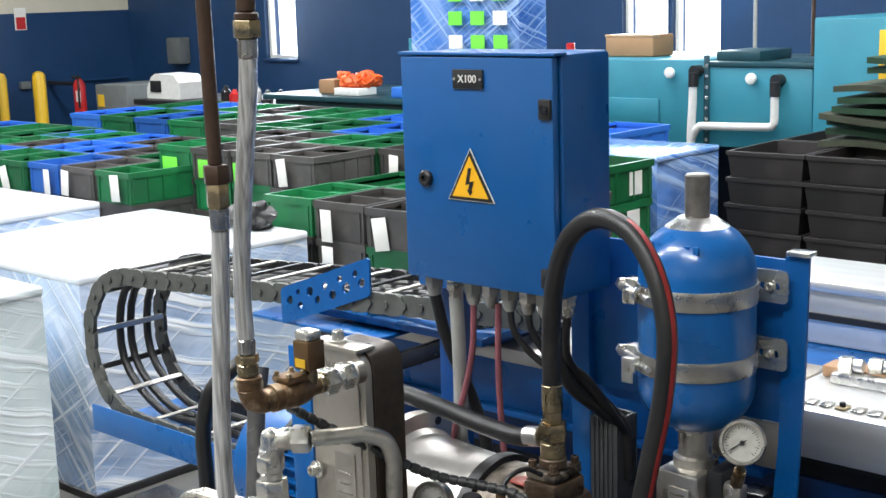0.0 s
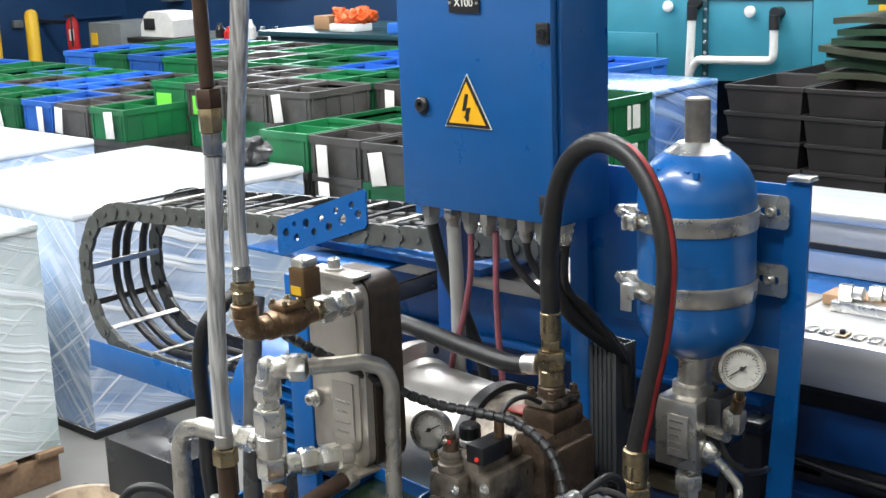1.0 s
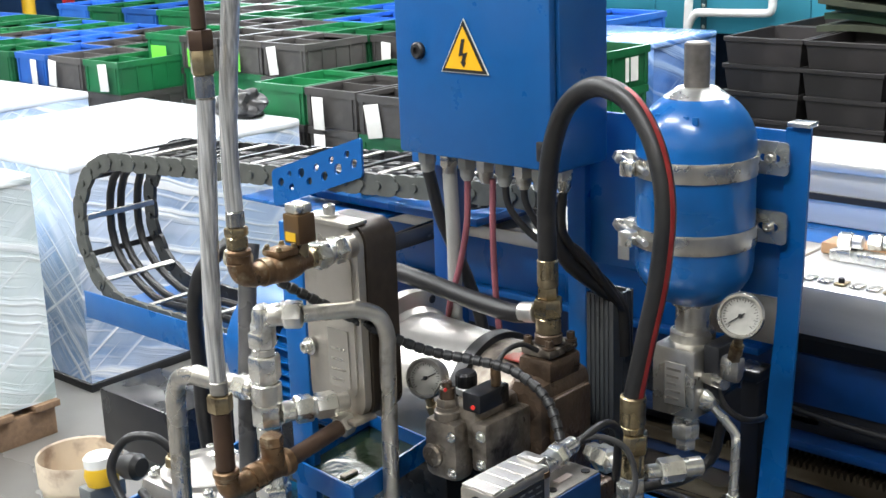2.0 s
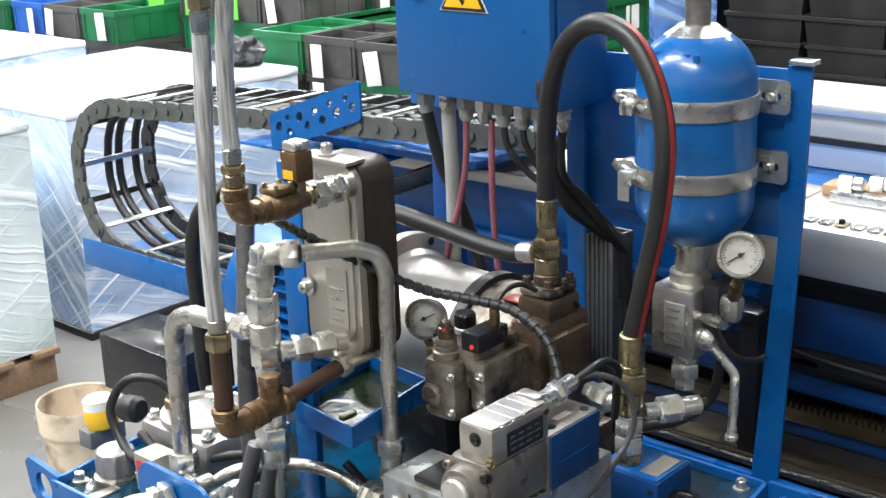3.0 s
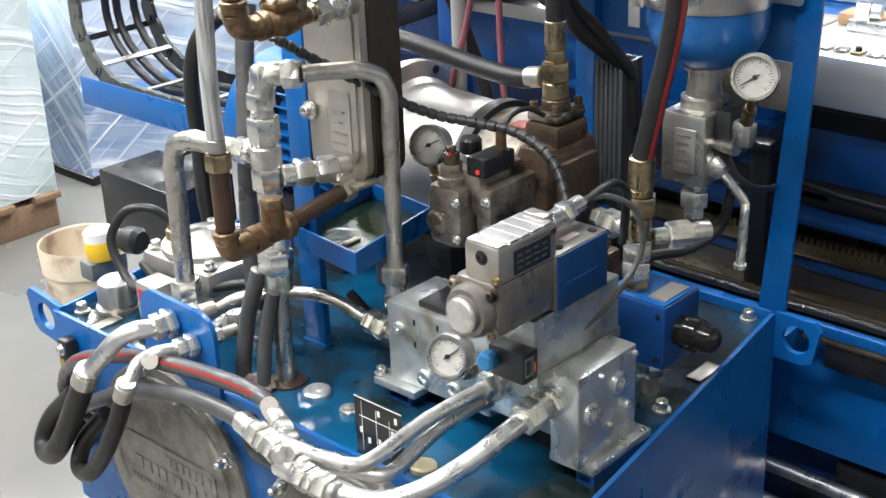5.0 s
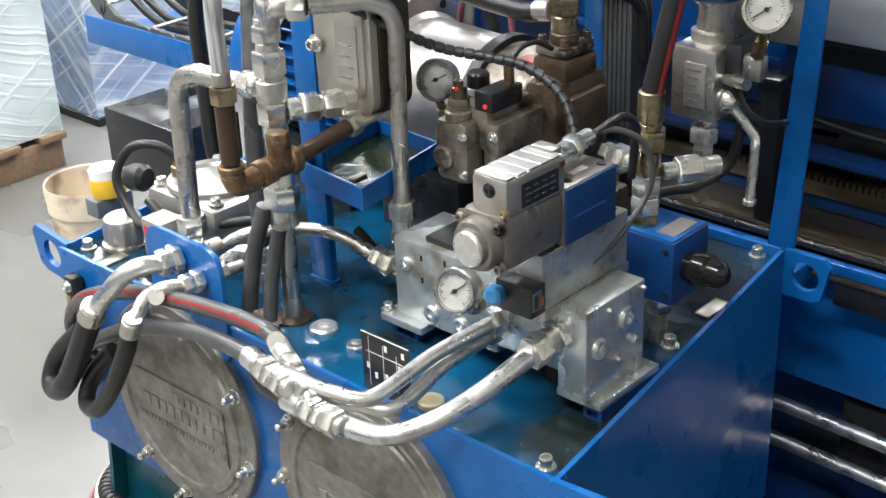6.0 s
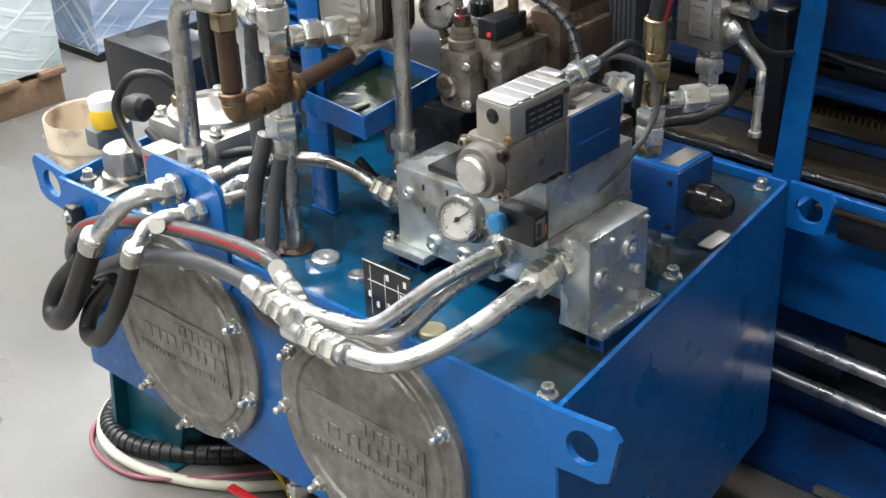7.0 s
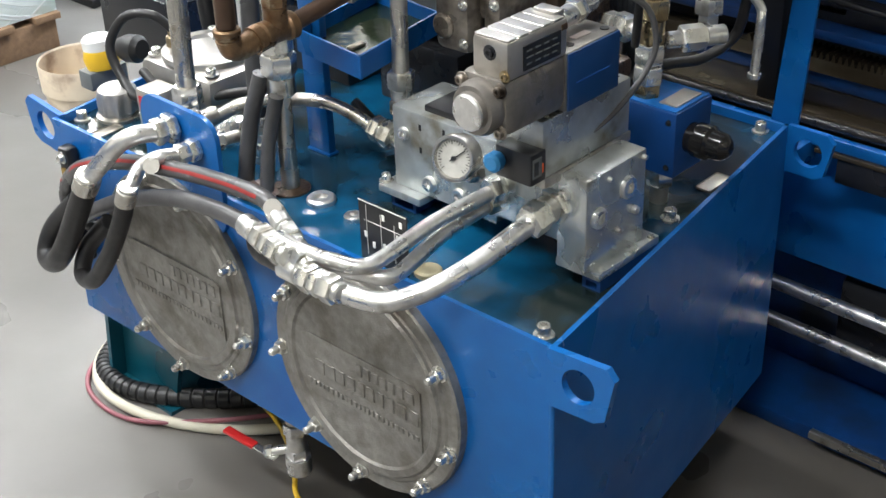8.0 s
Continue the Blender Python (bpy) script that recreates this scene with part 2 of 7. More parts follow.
SHEETEDGE = mat("dusty_sheet_edge", (0.05, 0.06, 0.035), (0.035, 0.04, 0.025), 0.8, 0, 12)
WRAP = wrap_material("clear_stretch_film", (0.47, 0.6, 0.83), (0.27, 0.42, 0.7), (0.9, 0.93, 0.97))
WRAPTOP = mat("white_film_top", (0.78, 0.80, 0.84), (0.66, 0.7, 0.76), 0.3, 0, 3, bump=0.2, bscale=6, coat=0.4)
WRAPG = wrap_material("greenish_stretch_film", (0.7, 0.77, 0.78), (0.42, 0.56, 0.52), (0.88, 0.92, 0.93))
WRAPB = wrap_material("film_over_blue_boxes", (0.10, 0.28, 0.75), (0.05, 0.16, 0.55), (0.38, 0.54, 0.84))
ORANGE = mat("orange_plastic", (0.8, 0.12, 0.02), (0.7, 0.09, 0.015), 0.5, 0, 9)
GUNGREY = mat("grey_enamel", (0.14, 0.155, 0.155), (0.115, 0.125, 0.125), 0.45, 0, 9)
GUNDARK = mat("dark_anodised_profile", (0.1, 0.108, 0.115), (0.065, 0.07, 0.076), 0.3, 0.5, 20, stretch=(1, 1, 0.1))
PINK = mat("mauve_cable", (0.27, 0.085, 0.105), (0.2, 0.065, 0.08), 0.45, 0, 14)
CABLEGREY = mat("grey_cable", (0.36, 0.36, 0.34), (0.3, 0.3, 0.28), 0.45, 0, 14)
CREAMCABLE = mat("cream_cable", (0.55, 0.52, 0.42), (0.47, 0.44, 0.35), 0.5, 0, 14)
BRAID = braid_material()
LIGHTTUBE = glow("lamp_diffuser", (1.0, 0.98, 0.95), 9.0)
DAY = glow("bright_daylight", (0.95, 0.98, 1.0), 3.2)
LED = glow("red_led", (0.7, 0.04, 0.03), 0.15)
OIL = mat("dark_green_oil", (0.006, 0.014, 0.006), (0.014, 0.026, 0.01), 0.07, 0, 18, bump=0.3, bscale=40)
GLOSSBLACK = mat("oily_black_enamel", (0.01, 0.01, 0.011), (0.02, 0.019, 0.018), 0.14, 0.3, 40, rvar=0.08)
WETBLACK = mat("wet_black_rubber", (0.012, 0.012, 0.012), (0.03, 0.028, 0.025), 0.12, 0, 60, bump=0.5, bscale=120, rvar=0.1)
GRIME = mat("brown_oily_steel", (0.085, 0.068, 0.045), (0.05, 0.04, 0.028), 0.2, 0.4, 8, spots=(0.16, 0.14, 0.1), spot_scale=5)

# ---------------------------------------------------------------- mesh helpers


def V(*a):
    return Vector(a)


def abox(bm, a, b, bev=0.0, m=None, seg=2):
    """A box between two corners, with rounded edges; m moves it afterwards."""
    a, b = Vector(a), Vector(b)
    geo = bmesh.ops.create_cube(bm, size=1.0)["verts"]
    c, d = (a + b) / 2, b - a
    for v in geo:
        v.co = Vector((v.co.x * d.x, v.co.y * d.y, v.co.z * d.z)) + c
    if bev > 0:
        edges = list({e for v in geo for e in v.link_edges})
        r = bmesh.ops.bevel(bm, geom=edges, offset=bev, segments=seg, affect="EDGES", profile=0.5)
        geo = list({v for f in r["faces"] for v in f.verts} | {v for v in geo if v.is_valid})
    if m is not None:
        for v in geo:
            v.co = m @ v.co
    return geo


def frame_of(d):
    d = d.normalized()
    u = d.cross(Vector((0, 0, 1)))
    if u.length < 1e-4:
        u = Vector((1, 0, 0))
    u.normalize()
    return d, u, d.cross(u).normalized()


def alathe(bm, p, d, prof, n=24, turn=0.0):
    """A body of revolution from p along d: rings (distance, radius); ends are closed."""
    p = Vector(p)
    d, u, w = frame_of(Vector(d))
    rings = []
    for s, r in prof:
        rings.append([bm.verts.new(p + d * s + (u * math.cos(turn + 2 * math.pi * k / n) + w * math.sin(turn + 2 * math.pi * k / n)) * max(r, 1e-5)) for k in range(n)])
    for a, b in zip(rings, rings[1:]):
        for k in range(n):
            bm.faces.new((a[k], a[(k + 1) % n], b[(k + 1) % n], b[k]))
    bm.faces.new(rings[0][::-1])
    bm.faces.new(rings[-1])


def acyl(bm, p, q, r, n=20, ch=0.0):
    p, q = Vector(p), Vector(q)
    ln = (q - p).length
    if ch:
        alathe(bm, p, q - p, [(0, r - ch), (ch, r), (ln - ch, r), (ln, r - ch)], n)
    else:
        alathe(bm, p, q - p, [(0, r), (ln, r)], n)


def ahex(bm, p, q, r, turn=0.0):
    p, q = Vector(p), Vector(q)
    ln = (q - p).length
    c = min(0.12 * r, ln * 0.3)
    alathe(bm, p, q - p, [(0, r * 0.93), (c, r), (ln - c, r), (ln, r * 0.93)], 6, turn)


def smooth_path(pts, sub=6):
    pts = [Vector(p) for p in pts]
    if len(pts) < 3:
        return pts
    ext = [pts[0] * 2 - pts[1]] + pts + [pts[-1] * 2 - pts[-2]]
    out = []
    for i in range(1, len(ext) - 2):
        a, b, c, d = ext[i - 1], ext[i], ext[i + 1], ext[i + 2]
        for k in range(sub):
            t = k / sub
            out.append(0.5 * (2 * b + (c - a) * t + (2 * a - 5 * b + 4 * c - d) * t * t + (3 * b - a - 3 * c + d) * t ** 3))
    out.append(pts[-1])
    return out


def atube(bm, pts, r, n=14, sub=6, arc=None):
    """A hose or bent pipe along a smooth path. arc: only this span of the section (start, end), as a raised stripe."""
    path = smooth_path(pts, sub)
    up = None
    rings = []
    for i, p in enumerate(path):
        d = (path[min(i + 1, len(path) - 1)] - path[max(i - 1, 0)]).normalized()
        if up is None:
            up = frame_of(d)[1]
        up = (up - d * up.dot(d)).normalized()
        w = d.cross(up)
        if arc:
            ks = [arc[0] + (arc[1] - arc[0]) * k / 5 for k in range(6)]
            rings.append([bm.verts.new(p + (up * math.cos(a) + w * math.sin(a)) * r) for a in ks] +
                         [bm.verts.new(p + (up * math.cos(a) + w * math.sin(a)) * (r * 0.9)) for a in ks[::-1]])
        else:
            rings.append([bm.verts.new(p + (up * math.cos(2 * math.pi * k / n) + w * math.sin(2 * math.pi * k / n)) * r) for k in range(n)])
    m = len(rings[0])
    for a, b in zip(rings, rings[1:]):
        for k in range(m):
            bm.faces.new((a[k], a[(k + 1) % m], b[(k + 1) % m], b[k]))
    bm.faces.new(rings[0][::-1])
    bm.faces.new(rings[-1])


def bend(a, corner, b, r):
    """Points of a pipe from a to b that turns at a corner with a round bend."""
    a, corner, b = Vector(a), Vector(corner), Vector(b)
    u, w = (a - corner).normalized(), (b - corner).normalized()
    p, q = corner + u * r, corner + w * r
    mid = corner + (u + w) * r * 0.29
    return [a, a.lerp(p, 0.85), p, mid, q, q.lerp(b, 0.15), b]


def aplate(bm, o, u, v, outline, thick, holes=()):
    """A sheet part: an outline in the plane (u, v) at o, with round holes (cu, cv, r), extruded along u x v."""
    o, u, v = Vector(o), Vector(u).normalized(), Vector(v).normalized()
    nrm = u.cross(v)
    edges = []

    def loop(pts):
        vs = [bm.verts.new(o + u * a + v * b) for a, b in pts]
        for i in range(len(vs)):
            edges.append(bm.edges.new((vs[i], vs[(i + 1) % len(vs)])))
    loop(outline)
    for cu, cv, r in holes:
        loop([(cu + r * math.cos(k * math.pi / 10), cv + r * math.sin(k * math.pi / 10)) for k in range(20)])
    faces = [f for f in bmesh.ops.triangle_fill(bm, use_beauty=True, use_dissolve=False, edges=edges)["geom"] if isinstance(f, bmesh.types.BMFace)]
    ex = bmesh.ops.extrude_face_region(bm, geom=faces)["geom"]
    for g in ex:
        if isinstance(g, bmesh.types.BMVert):
            g.co += nrm * thick


def rounded(w, h, r, n=5, x=0.0, y=0.0):
    out = []
    for cx, cy, a0 in ((w - r, r, -90), (w - r, h - r, 0), (r, h - r, 90), (r, r, 180)):
        for k in range(n + 1):
            a = radians(a0 + 90 * k / n)
            out.append((x + cx + r * math.cos(a), y + cy + r * math.sin(a)))
    return out


def world_at(ob):
    p = Vector()
    while ob:
        p += ob.location
        ob = ob.parent
    return p


def part(name, bm, material, parent=None, label="", sharp=32.0):
    """Links a bmesh, given in world places, as one mesh object under a thing or a part."""
    bmesh.ops.recalc_face_normals(bm, faces=bm.faces[:])
    if parent:
        bmesh.ops.translate(bm, verts=bm.verts[:], vec=-world_at(parent))
    me = bpy.data.meshes.new(name)
    bm.to_mesh(me)
    bm.free()
    for p in me.polygons:
        p.use_smooth = True
    me.set_sharp_from_angle(angle=radians(sharp))
    me.materials.append(material)
    ob = new(name, me)
    ob.parent = parent
    return tagged(ob, label)


def thing(name, base, label, category, group="", kind=""):
    ob = new(name)
    ob.empty_display_size = 0.05
    ob.location = base
    return tagged(ob, label, category, group, kind)


def scale_from_eye(ob, k):
    """Scales a finished thing by k about a point at the camera, to fit the camera's view."""
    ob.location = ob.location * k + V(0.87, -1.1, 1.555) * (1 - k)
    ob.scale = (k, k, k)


def structure(name, bm, material, label, category):
    return tagged(part(name, bm, material), label, category, kind="structure")


def mk(fn, *a, **k):
    bm = bmesh.new()
    fn(bm, *a, **k)
    return bm


def boxp(name, a, b, material, parent, bev=0.003, label=""):
    return part(name, mk(abox, a, b, bev), material, parent, label)


def cylp(name, p, q, r, material, parent, label="", n=24, ch=0.0):
    return part(name, mk(acyl, p, q, r, n, ch), material, parent, label)


def hexp(name, p, q, r, material, parent, label=""):
    return part(name, mk(ahex, p, q, r), material, parent, label)


def tubep(name, pts, r, material, parent, label="", sub=6, n=14):
    return part(name, mk(atube, pts, r, n, sub), material, parent, label)


def bolt(p, d, r, ln, parent, material=None):
    """A socket screw: washer, round head, recess."""
    p, d = Vector(p), Vector(d).normalized()
    bm = bmesh.new()
    alathe(bm, p, d, [(0, r * 1.55), (ln * 0.18, r * 1.55), (ln * 0.2, r), (ln * 0.92, r), (ln, r * 0.88), (ln, r * 0.5), (ln * 0.55, r * 0.48)], 14)
    return part("bolt", bm, material or ZINC, parent)

# ---------------------------------------------------------------- hall
bm = bmesh.new()
abox(bm, (-12.6, -5, -0.2), (4.5, 8.3, 0))
structure("floor", bm, FLOORM, "grey sealed concrete factory floor, stained and shiny", "floor")


def soak_and_shade(m, centre, radii, colour):
    """A brown, ragged patch fading out at its border: old soaked oil, on the floor with shadow painted in."""
    nt = m.node_tree
    bsdf = nt.nodes["Principled BSDF"]
    geo = nt.nodes.new("ShaderNodeNewGeometry")
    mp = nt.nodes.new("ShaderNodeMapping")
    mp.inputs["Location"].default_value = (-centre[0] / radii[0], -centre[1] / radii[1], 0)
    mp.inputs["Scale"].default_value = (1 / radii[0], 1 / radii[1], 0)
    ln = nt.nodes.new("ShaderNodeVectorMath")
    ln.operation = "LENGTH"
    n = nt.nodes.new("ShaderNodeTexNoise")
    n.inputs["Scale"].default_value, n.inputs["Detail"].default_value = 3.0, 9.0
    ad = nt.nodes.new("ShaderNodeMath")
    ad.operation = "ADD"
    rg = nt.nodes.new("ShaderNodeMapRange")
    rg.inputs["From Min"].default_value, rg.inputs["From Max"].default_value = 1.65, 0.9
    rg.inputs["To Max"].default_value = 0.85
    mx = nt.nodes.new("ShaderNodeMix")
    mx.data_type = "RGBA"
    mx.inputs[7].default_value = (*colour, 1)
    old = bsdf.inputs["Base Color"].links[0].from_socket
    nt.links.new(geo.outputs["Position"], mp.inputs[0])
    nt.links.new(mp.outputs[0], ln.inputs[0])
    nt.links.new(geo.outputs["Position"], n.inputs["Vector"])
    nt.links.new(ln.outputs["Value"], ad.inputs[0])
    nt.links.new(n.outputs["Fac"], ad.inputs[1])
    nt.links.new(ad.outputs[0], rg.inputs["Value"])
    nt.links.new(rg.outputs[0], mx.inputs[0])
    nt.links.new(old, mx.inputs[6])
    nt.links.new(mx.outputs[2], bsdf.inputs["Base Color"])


soak_and_shade(BLUE_OIL, (-0.12, 0.5), (0.2, 0.16), (0.03, 0.024, 0.014))
# Oily floor around the tank; the tank's shadow is painted into the patch too.
soak_and_shade(FLOORM, (0.6, 0.05), (1.55, 1.0), (0.045, 0.036, 0.026))


def wall_with_holes(name, axis, at, span, height, holes, material, label, thick=0.2):
    """A wall along x (axis 'x', at y) or along y (axis 'y', at x), with openings (from, to, sill, head)."""
    bm = bmesh.new()

    def slab(a, b, z0, z1):
        if b - a < 1e-4 or z1 - z0 < 1e-4:
            return
        if axis == "x":
            abox(bm, (a, at, z0), (b, at + thick, z1))
        else:
            abox(bm, (at - thick, a, z0), (at, b, z1))
    cur = span[0]
    for a, b, z0, z1 in sorted(holes):
        slab(cur, a, *height)
        slab(a, b, height[0], z0)
        slab(a, b, z1, height[1])
        cur = b
    slab(cur, span[1], *height)
    return structure(name, bm, material, label, "wall")


WIN = [(-9.95, -9.46, 1.1, 2.2), (-5.42, -4.98, 0.95, 2.2), (-4.94, -4.5, 0.95, 2.2)]
wall_with_holes("wall_north", "x", 8.0, (-12.4, 4.5), (0, 5.0), WIN, WALL, "navy blue painted factory wall with bright windows")
wall_with_holes("wall_west", "y", -12.4, (-5, 8.2), (0, 1.64), [], WALL, "navy blue painted lower part of factory wall")
wall_with_holes("wall_west_upper", "y", -12.4, (-5, 8.2), (1.64, 5.0), [], CREAM, "cream painted upper part of factory wall")
# Unseen walls, added to close the hall and shape the bounced light.
wall_with_holes("wall_east", "y", 4.7, (-5, 8.2), (0, 1.64), [], WALL, "navy blue painted lower part of factory wall")
wall_with_holes("wall_east_upper", "y", 4.7, (-5, 8.2), (1.64, 5.0), [], CREAM, "cream painted upper part of factory wall")
wall_with_holes("wall_south", "x", -5.2, (-12.4, 4.5), (0, 1.64), [], WALL, "navy blue painted lower part of factory wall")
wall_with_holes("wall_south_upper", "x", -5.2, (-12.4, 4.5), (1.64, 5.0), [], CREAM, "cream painted upper part of factory wall")
bm = bmesh.new()
abox(bm, (-12.6, -5.2, 5.0), (4.7, 8.2, 5.2))
structure("ceiling", bm, CEIL, "grey painted hall ceiling", "ceiling")
for lx, ly in LAMPS:
    lt = thing("ceiling_light", (lx, ly, 4.6), "long white fluorescent ceiling light", "light", "ceiling lights")
    boxp("housing", (lx - 1.2, ly - 0.3, 4.6), (lx + 1.2, ly + 0.3, 5.0), WHITE, lt, 0.01)
    boxp("diffuser", (lx - 1.15, ly - 0.25, 4.585), (lx + 1.15, ly + 0.25, 4.598), LIGHTTUBE, lt, 0.0)
for k, (a, b, z0, z1) in enumerate(WIN):
    w = tagged(new("window_%d" % (k + 1)), "tall bright window in navy wall", "window", kind="structure")
    w.location = ((a + b) / 2, 8.1, z0)
    bm = bmesh.new()
    for q in ((a, z0, a + 0.03, z1), (b - 0.03, z0, b, z1), (a + 0.03, z1 - 0.03, b - 0.03, z1), (a + 0.03, z0, b - 0.03, z0 + 0.03)):
        abox(bm, (q[0], 8.05, q[1]), (q[2], 8.12, q[3]), 0.004)
    part("window_frame", bm, WHITE, w)
    boxp("window_sill", (a - 0.02, 7.97, z0 - 0.03), (b + 0.02, 8.05, z0 - 0.002), WALL, w)
bm = bmesh.new()
abox(bm, (-12, 8.6, -1), (4, 8.65, 4))
structure("backdrop", bm, DAY, "bright overcast daylight outside the windows", "sky")

# ---------------------------------------------------------------- hydraulic tank
Z1, ZP = 0.635, 0.62
FLc, FRc, BRc, BLc = V(-0.99, -0.0805, 0), V(0.067, -0.0725, 0), V(-0.035, 0.655, 0), V(-1.092, 0.647, 0)
tank = thing("hydraulic_tank", (-0.5, 0.28, 0), "blue steel hydraulic oil tank with two round grey covers, oily top", "machine")


def prism(bm, pts, z0, z1):
    lo = [bm.verts.new((p[0], p[1], z0)) for p in pts]
    hi = [bm.verts.new((p[0], p[1], z1)) for p in pts]
    n = len(pts)
    bm.faces.new(lo[::-1])
    bm.faces.new(hi)
    for k in range(n):
        bm.faces.new((lo[k], lo[(k + 1) % n], hi[(k + 1) % n], hi[k]))


def wall_of(a, b, z0, z1, th):
    d = (b - a).normalized()
    nrm = V(-d.y, d.x, 0) * th
    return mk(prism, [a, b, b + nrm, a + nrm], z0, z1)


TH = 0.007
part("front_wall", wall_of(FLc, FRc, 0.265, Z1, TH), BLUE, tank)
part("side_wall", wall_of(FRc + V(0, TH, 0), BRc, 0.153, Z1, TH), BLUE, tank)
part("back_wall", wall_of(BRc, BLc, 0.153, Z1, TH), BLUE, tank)
part("side_wall", wall_of(BLc, FLc + V(0, TH, 0), 0.265, Z1, TH), BLUE, tank)
ins = [FLc + V(TH, TH, 0), FRc + V(-TH - 0.001, TH, 0), BRc + V(-TH, -TH, 0), BLc + V(TH + 0.001, -TH, 0)]
part("top_plate", mk(prism, ins, ZP - 0.01, ZP), BLUE_OIL, tank, "oil-smeared blue top plate")
part("bottom_plate", mk(prism, ins, 0.266, 0.276), BLUE_DARK, tank)
# rear splash tray
boxp("rear_gutter", (-1.2, 0.722, 0.52), (-0.05, 0.79, 0.56), BLUE, tank)
for x0, y0 in ((-1.105, 0.0), (-0.3, 0.02)):
    bm = bmesh.new()
    aplate(bm, (x0, y0, 0.0), (1, 0, 0), (0, 0, 1), [(0.035, 0.266), (0.0, 0.0), (0.01, 0.0), (0.045, 0.266)], -0.62)
    aplate(bm, (x0, y0 + 0.03, 0.0), (1, 0, 0), (0, 0, 1), [(0.045, 0.266), (0.012, 0.0), (0.17, 0.0), (0.25, 0.266)], -0.01)
    aplate(bm, (x0, y0 + 0.6, 0.0), (1, 0, 0), (0, 0, 1), [(0.045, 0.266), (0.012, 0.0), (0.17, 0.0), (0.25, 0.266)], -0.01)
    abox(bm, (x0 + 0.012, y0 + 0.005, 0.0), (x0 + 0.19, y0 + 0.6, 0.008))
    part("leg", bm, TEAL_LEG, tank, "dark teal folded steel leg")


def lug(o, u, w=0.115, h=0.1):
    bm = bmesh.new()
    aplate(bm, o, u, (0, 0, 1), [(0, -h), (0, 0), (w - 0.012, 0), (w, -0.014), (w - 0.012, -h + 0.008), (w - 0.028, -h)][::-1], 0.01, [(w * 0.48, -h * 0.48, 0.0245)])
    part("lifting_lug", bm, BLUE, tank)


lug((0.064, -0.0725, Z1 + 0.006), (1, 0, 0.08), 0.1, 0.083)
lug((-0.98, -0.072, Z1 + 0.004), (-1, 0, 0.12), 0.105, 0.078)
lug((-0.034, 0.66, Z1 + 0.002), (1, 0, 0.0), 0.08, 0.08)
# weld beads along the front corner
tubep("weld_bead", [(0.066, -0.071, 0.63), (0.0665, -0.0725, 0.55), (0.066, -0.071, 0.45), (0.066, -0.071, 0.27)], 0.004, BLUE, tank)

# round covers with raised rims, a raised name panel and studs
CVY = -0.076
for cx in (-0.68, -0.258):
    cz = 0.447
    c = part("cover", mk(alathe, (cx, CVY, cz), (0, -1, 0), [(-0.004, 0.183), (0.011, 0.183), (0.0135, 0.18), (0.0135, 0.163), (0.016, 0.16), (0.0165, 0.154), (0.0205, 0.151), (0.021, 0.146), (0.021, 0.14), (0.0175, 0.136), (0.0165, 0.01), (0.0165, 0)], 72), COVER, tank, "grey cast inspection cover")
    bm = bmesh.new()
    aplate(bm, (cx - 0.118, CVY - 0.0165, cz - 0.066), (1, 0, 0), (0, 0, 1), [(0, 0.0), (0.236, 0.0), (0.236, 0.1), (0.224, 0.106), (0.012, 0.106), (0, 0.1)], 0.0035)
    part("name_panel", bm, COVER, c)
    bm = bmesh.new()
    rnd = random.Random(4)
    for zz, hh, x, x1 in ((0.02, 0.02, cx - 0.005, cx + 0.105), (-0.011, 0.024, cx - 0.09, cx + 0.105), (-0.044, 0.0105, cx - 0.11, cx + 0.108)):
        while x < x1:
            wdt = hh * rnd.uniform(0.55, 0.8)
            abox(bm, (x, CVY - 0.0216, cz + zz - hh / 2), (x + wdt, CVY - 0.0198, cz + zz + hh / 2), 0.0012, seg=1)
            x += wdt + hh * 0.2
    part("raised_relief", bm, COVER, c)
    for k in range(9):
        a = radians(28 + 40 * k + 4 * math.sin(3.0 * k))
        p = V(cx + 0.171 * math.cos(a), CVY - 0.0135, cz + 0.171 * math.sin(a))
        bm = bmesh.new()
        alathe(bm, p, (0, -1, 0), [(0, 0.0125), (0.0015, 0.0125)], 16)
        ahex(bm, p + V(0, -0.0015, 0), p + V(0, -0.011, 0), 0.0105, radians(17 * k))
        alathe(bm, p + V(0, -0.011, 0), (0, -1, 0), [(0, 0.0062), (0.012, 0.0062), (0.015, 0.004)], 12)
        part("stud_nut", bm, ZINC, c)

for p in ((0.027, -0.041), (-0.972, -0.035), (-0.021, 0.303), (-0.072, 0.632), (-0.33, 0.585)):
    bolt((p[0], p[1], ZP), (0, 0, 1), 0.009, 0.017, tank)
for p, r in (((-0.445, 0.024), 0.022), ((-0.369, 0.016), 0.014)):
    part("plug", mk(alathe, (p[0], p[1], ZP), (0, 0, 1), [(0, r), (0.006, r), (0.009, r * 0.85), (0.009, r * 0.45), (0.002, r * 0.42)], 28), BRIGHT, tank, "polished threaded plug")
part("plug", mk(alathe, (-0.184, -0.024, ZP), (0, 0, 1), [(0, 0.019), (0.006, 0.019), (0.008, 0.016)], 28), mat("yellowed_cap", (0.62, 0.55, 0.36), (0.5, 0.43, 0.26), 0.4, 0.2, 20), tank)
for x, y in ((-0.033, 0.434), (-0.9, -0.04), (-0.3, 0.56)):
    boxp("type_plate", (x - 0.013, y - 0.03, ZP + 0.0005), (x + 0.013, y + 0.03, ZP + 0.0025), STAIN, tank)
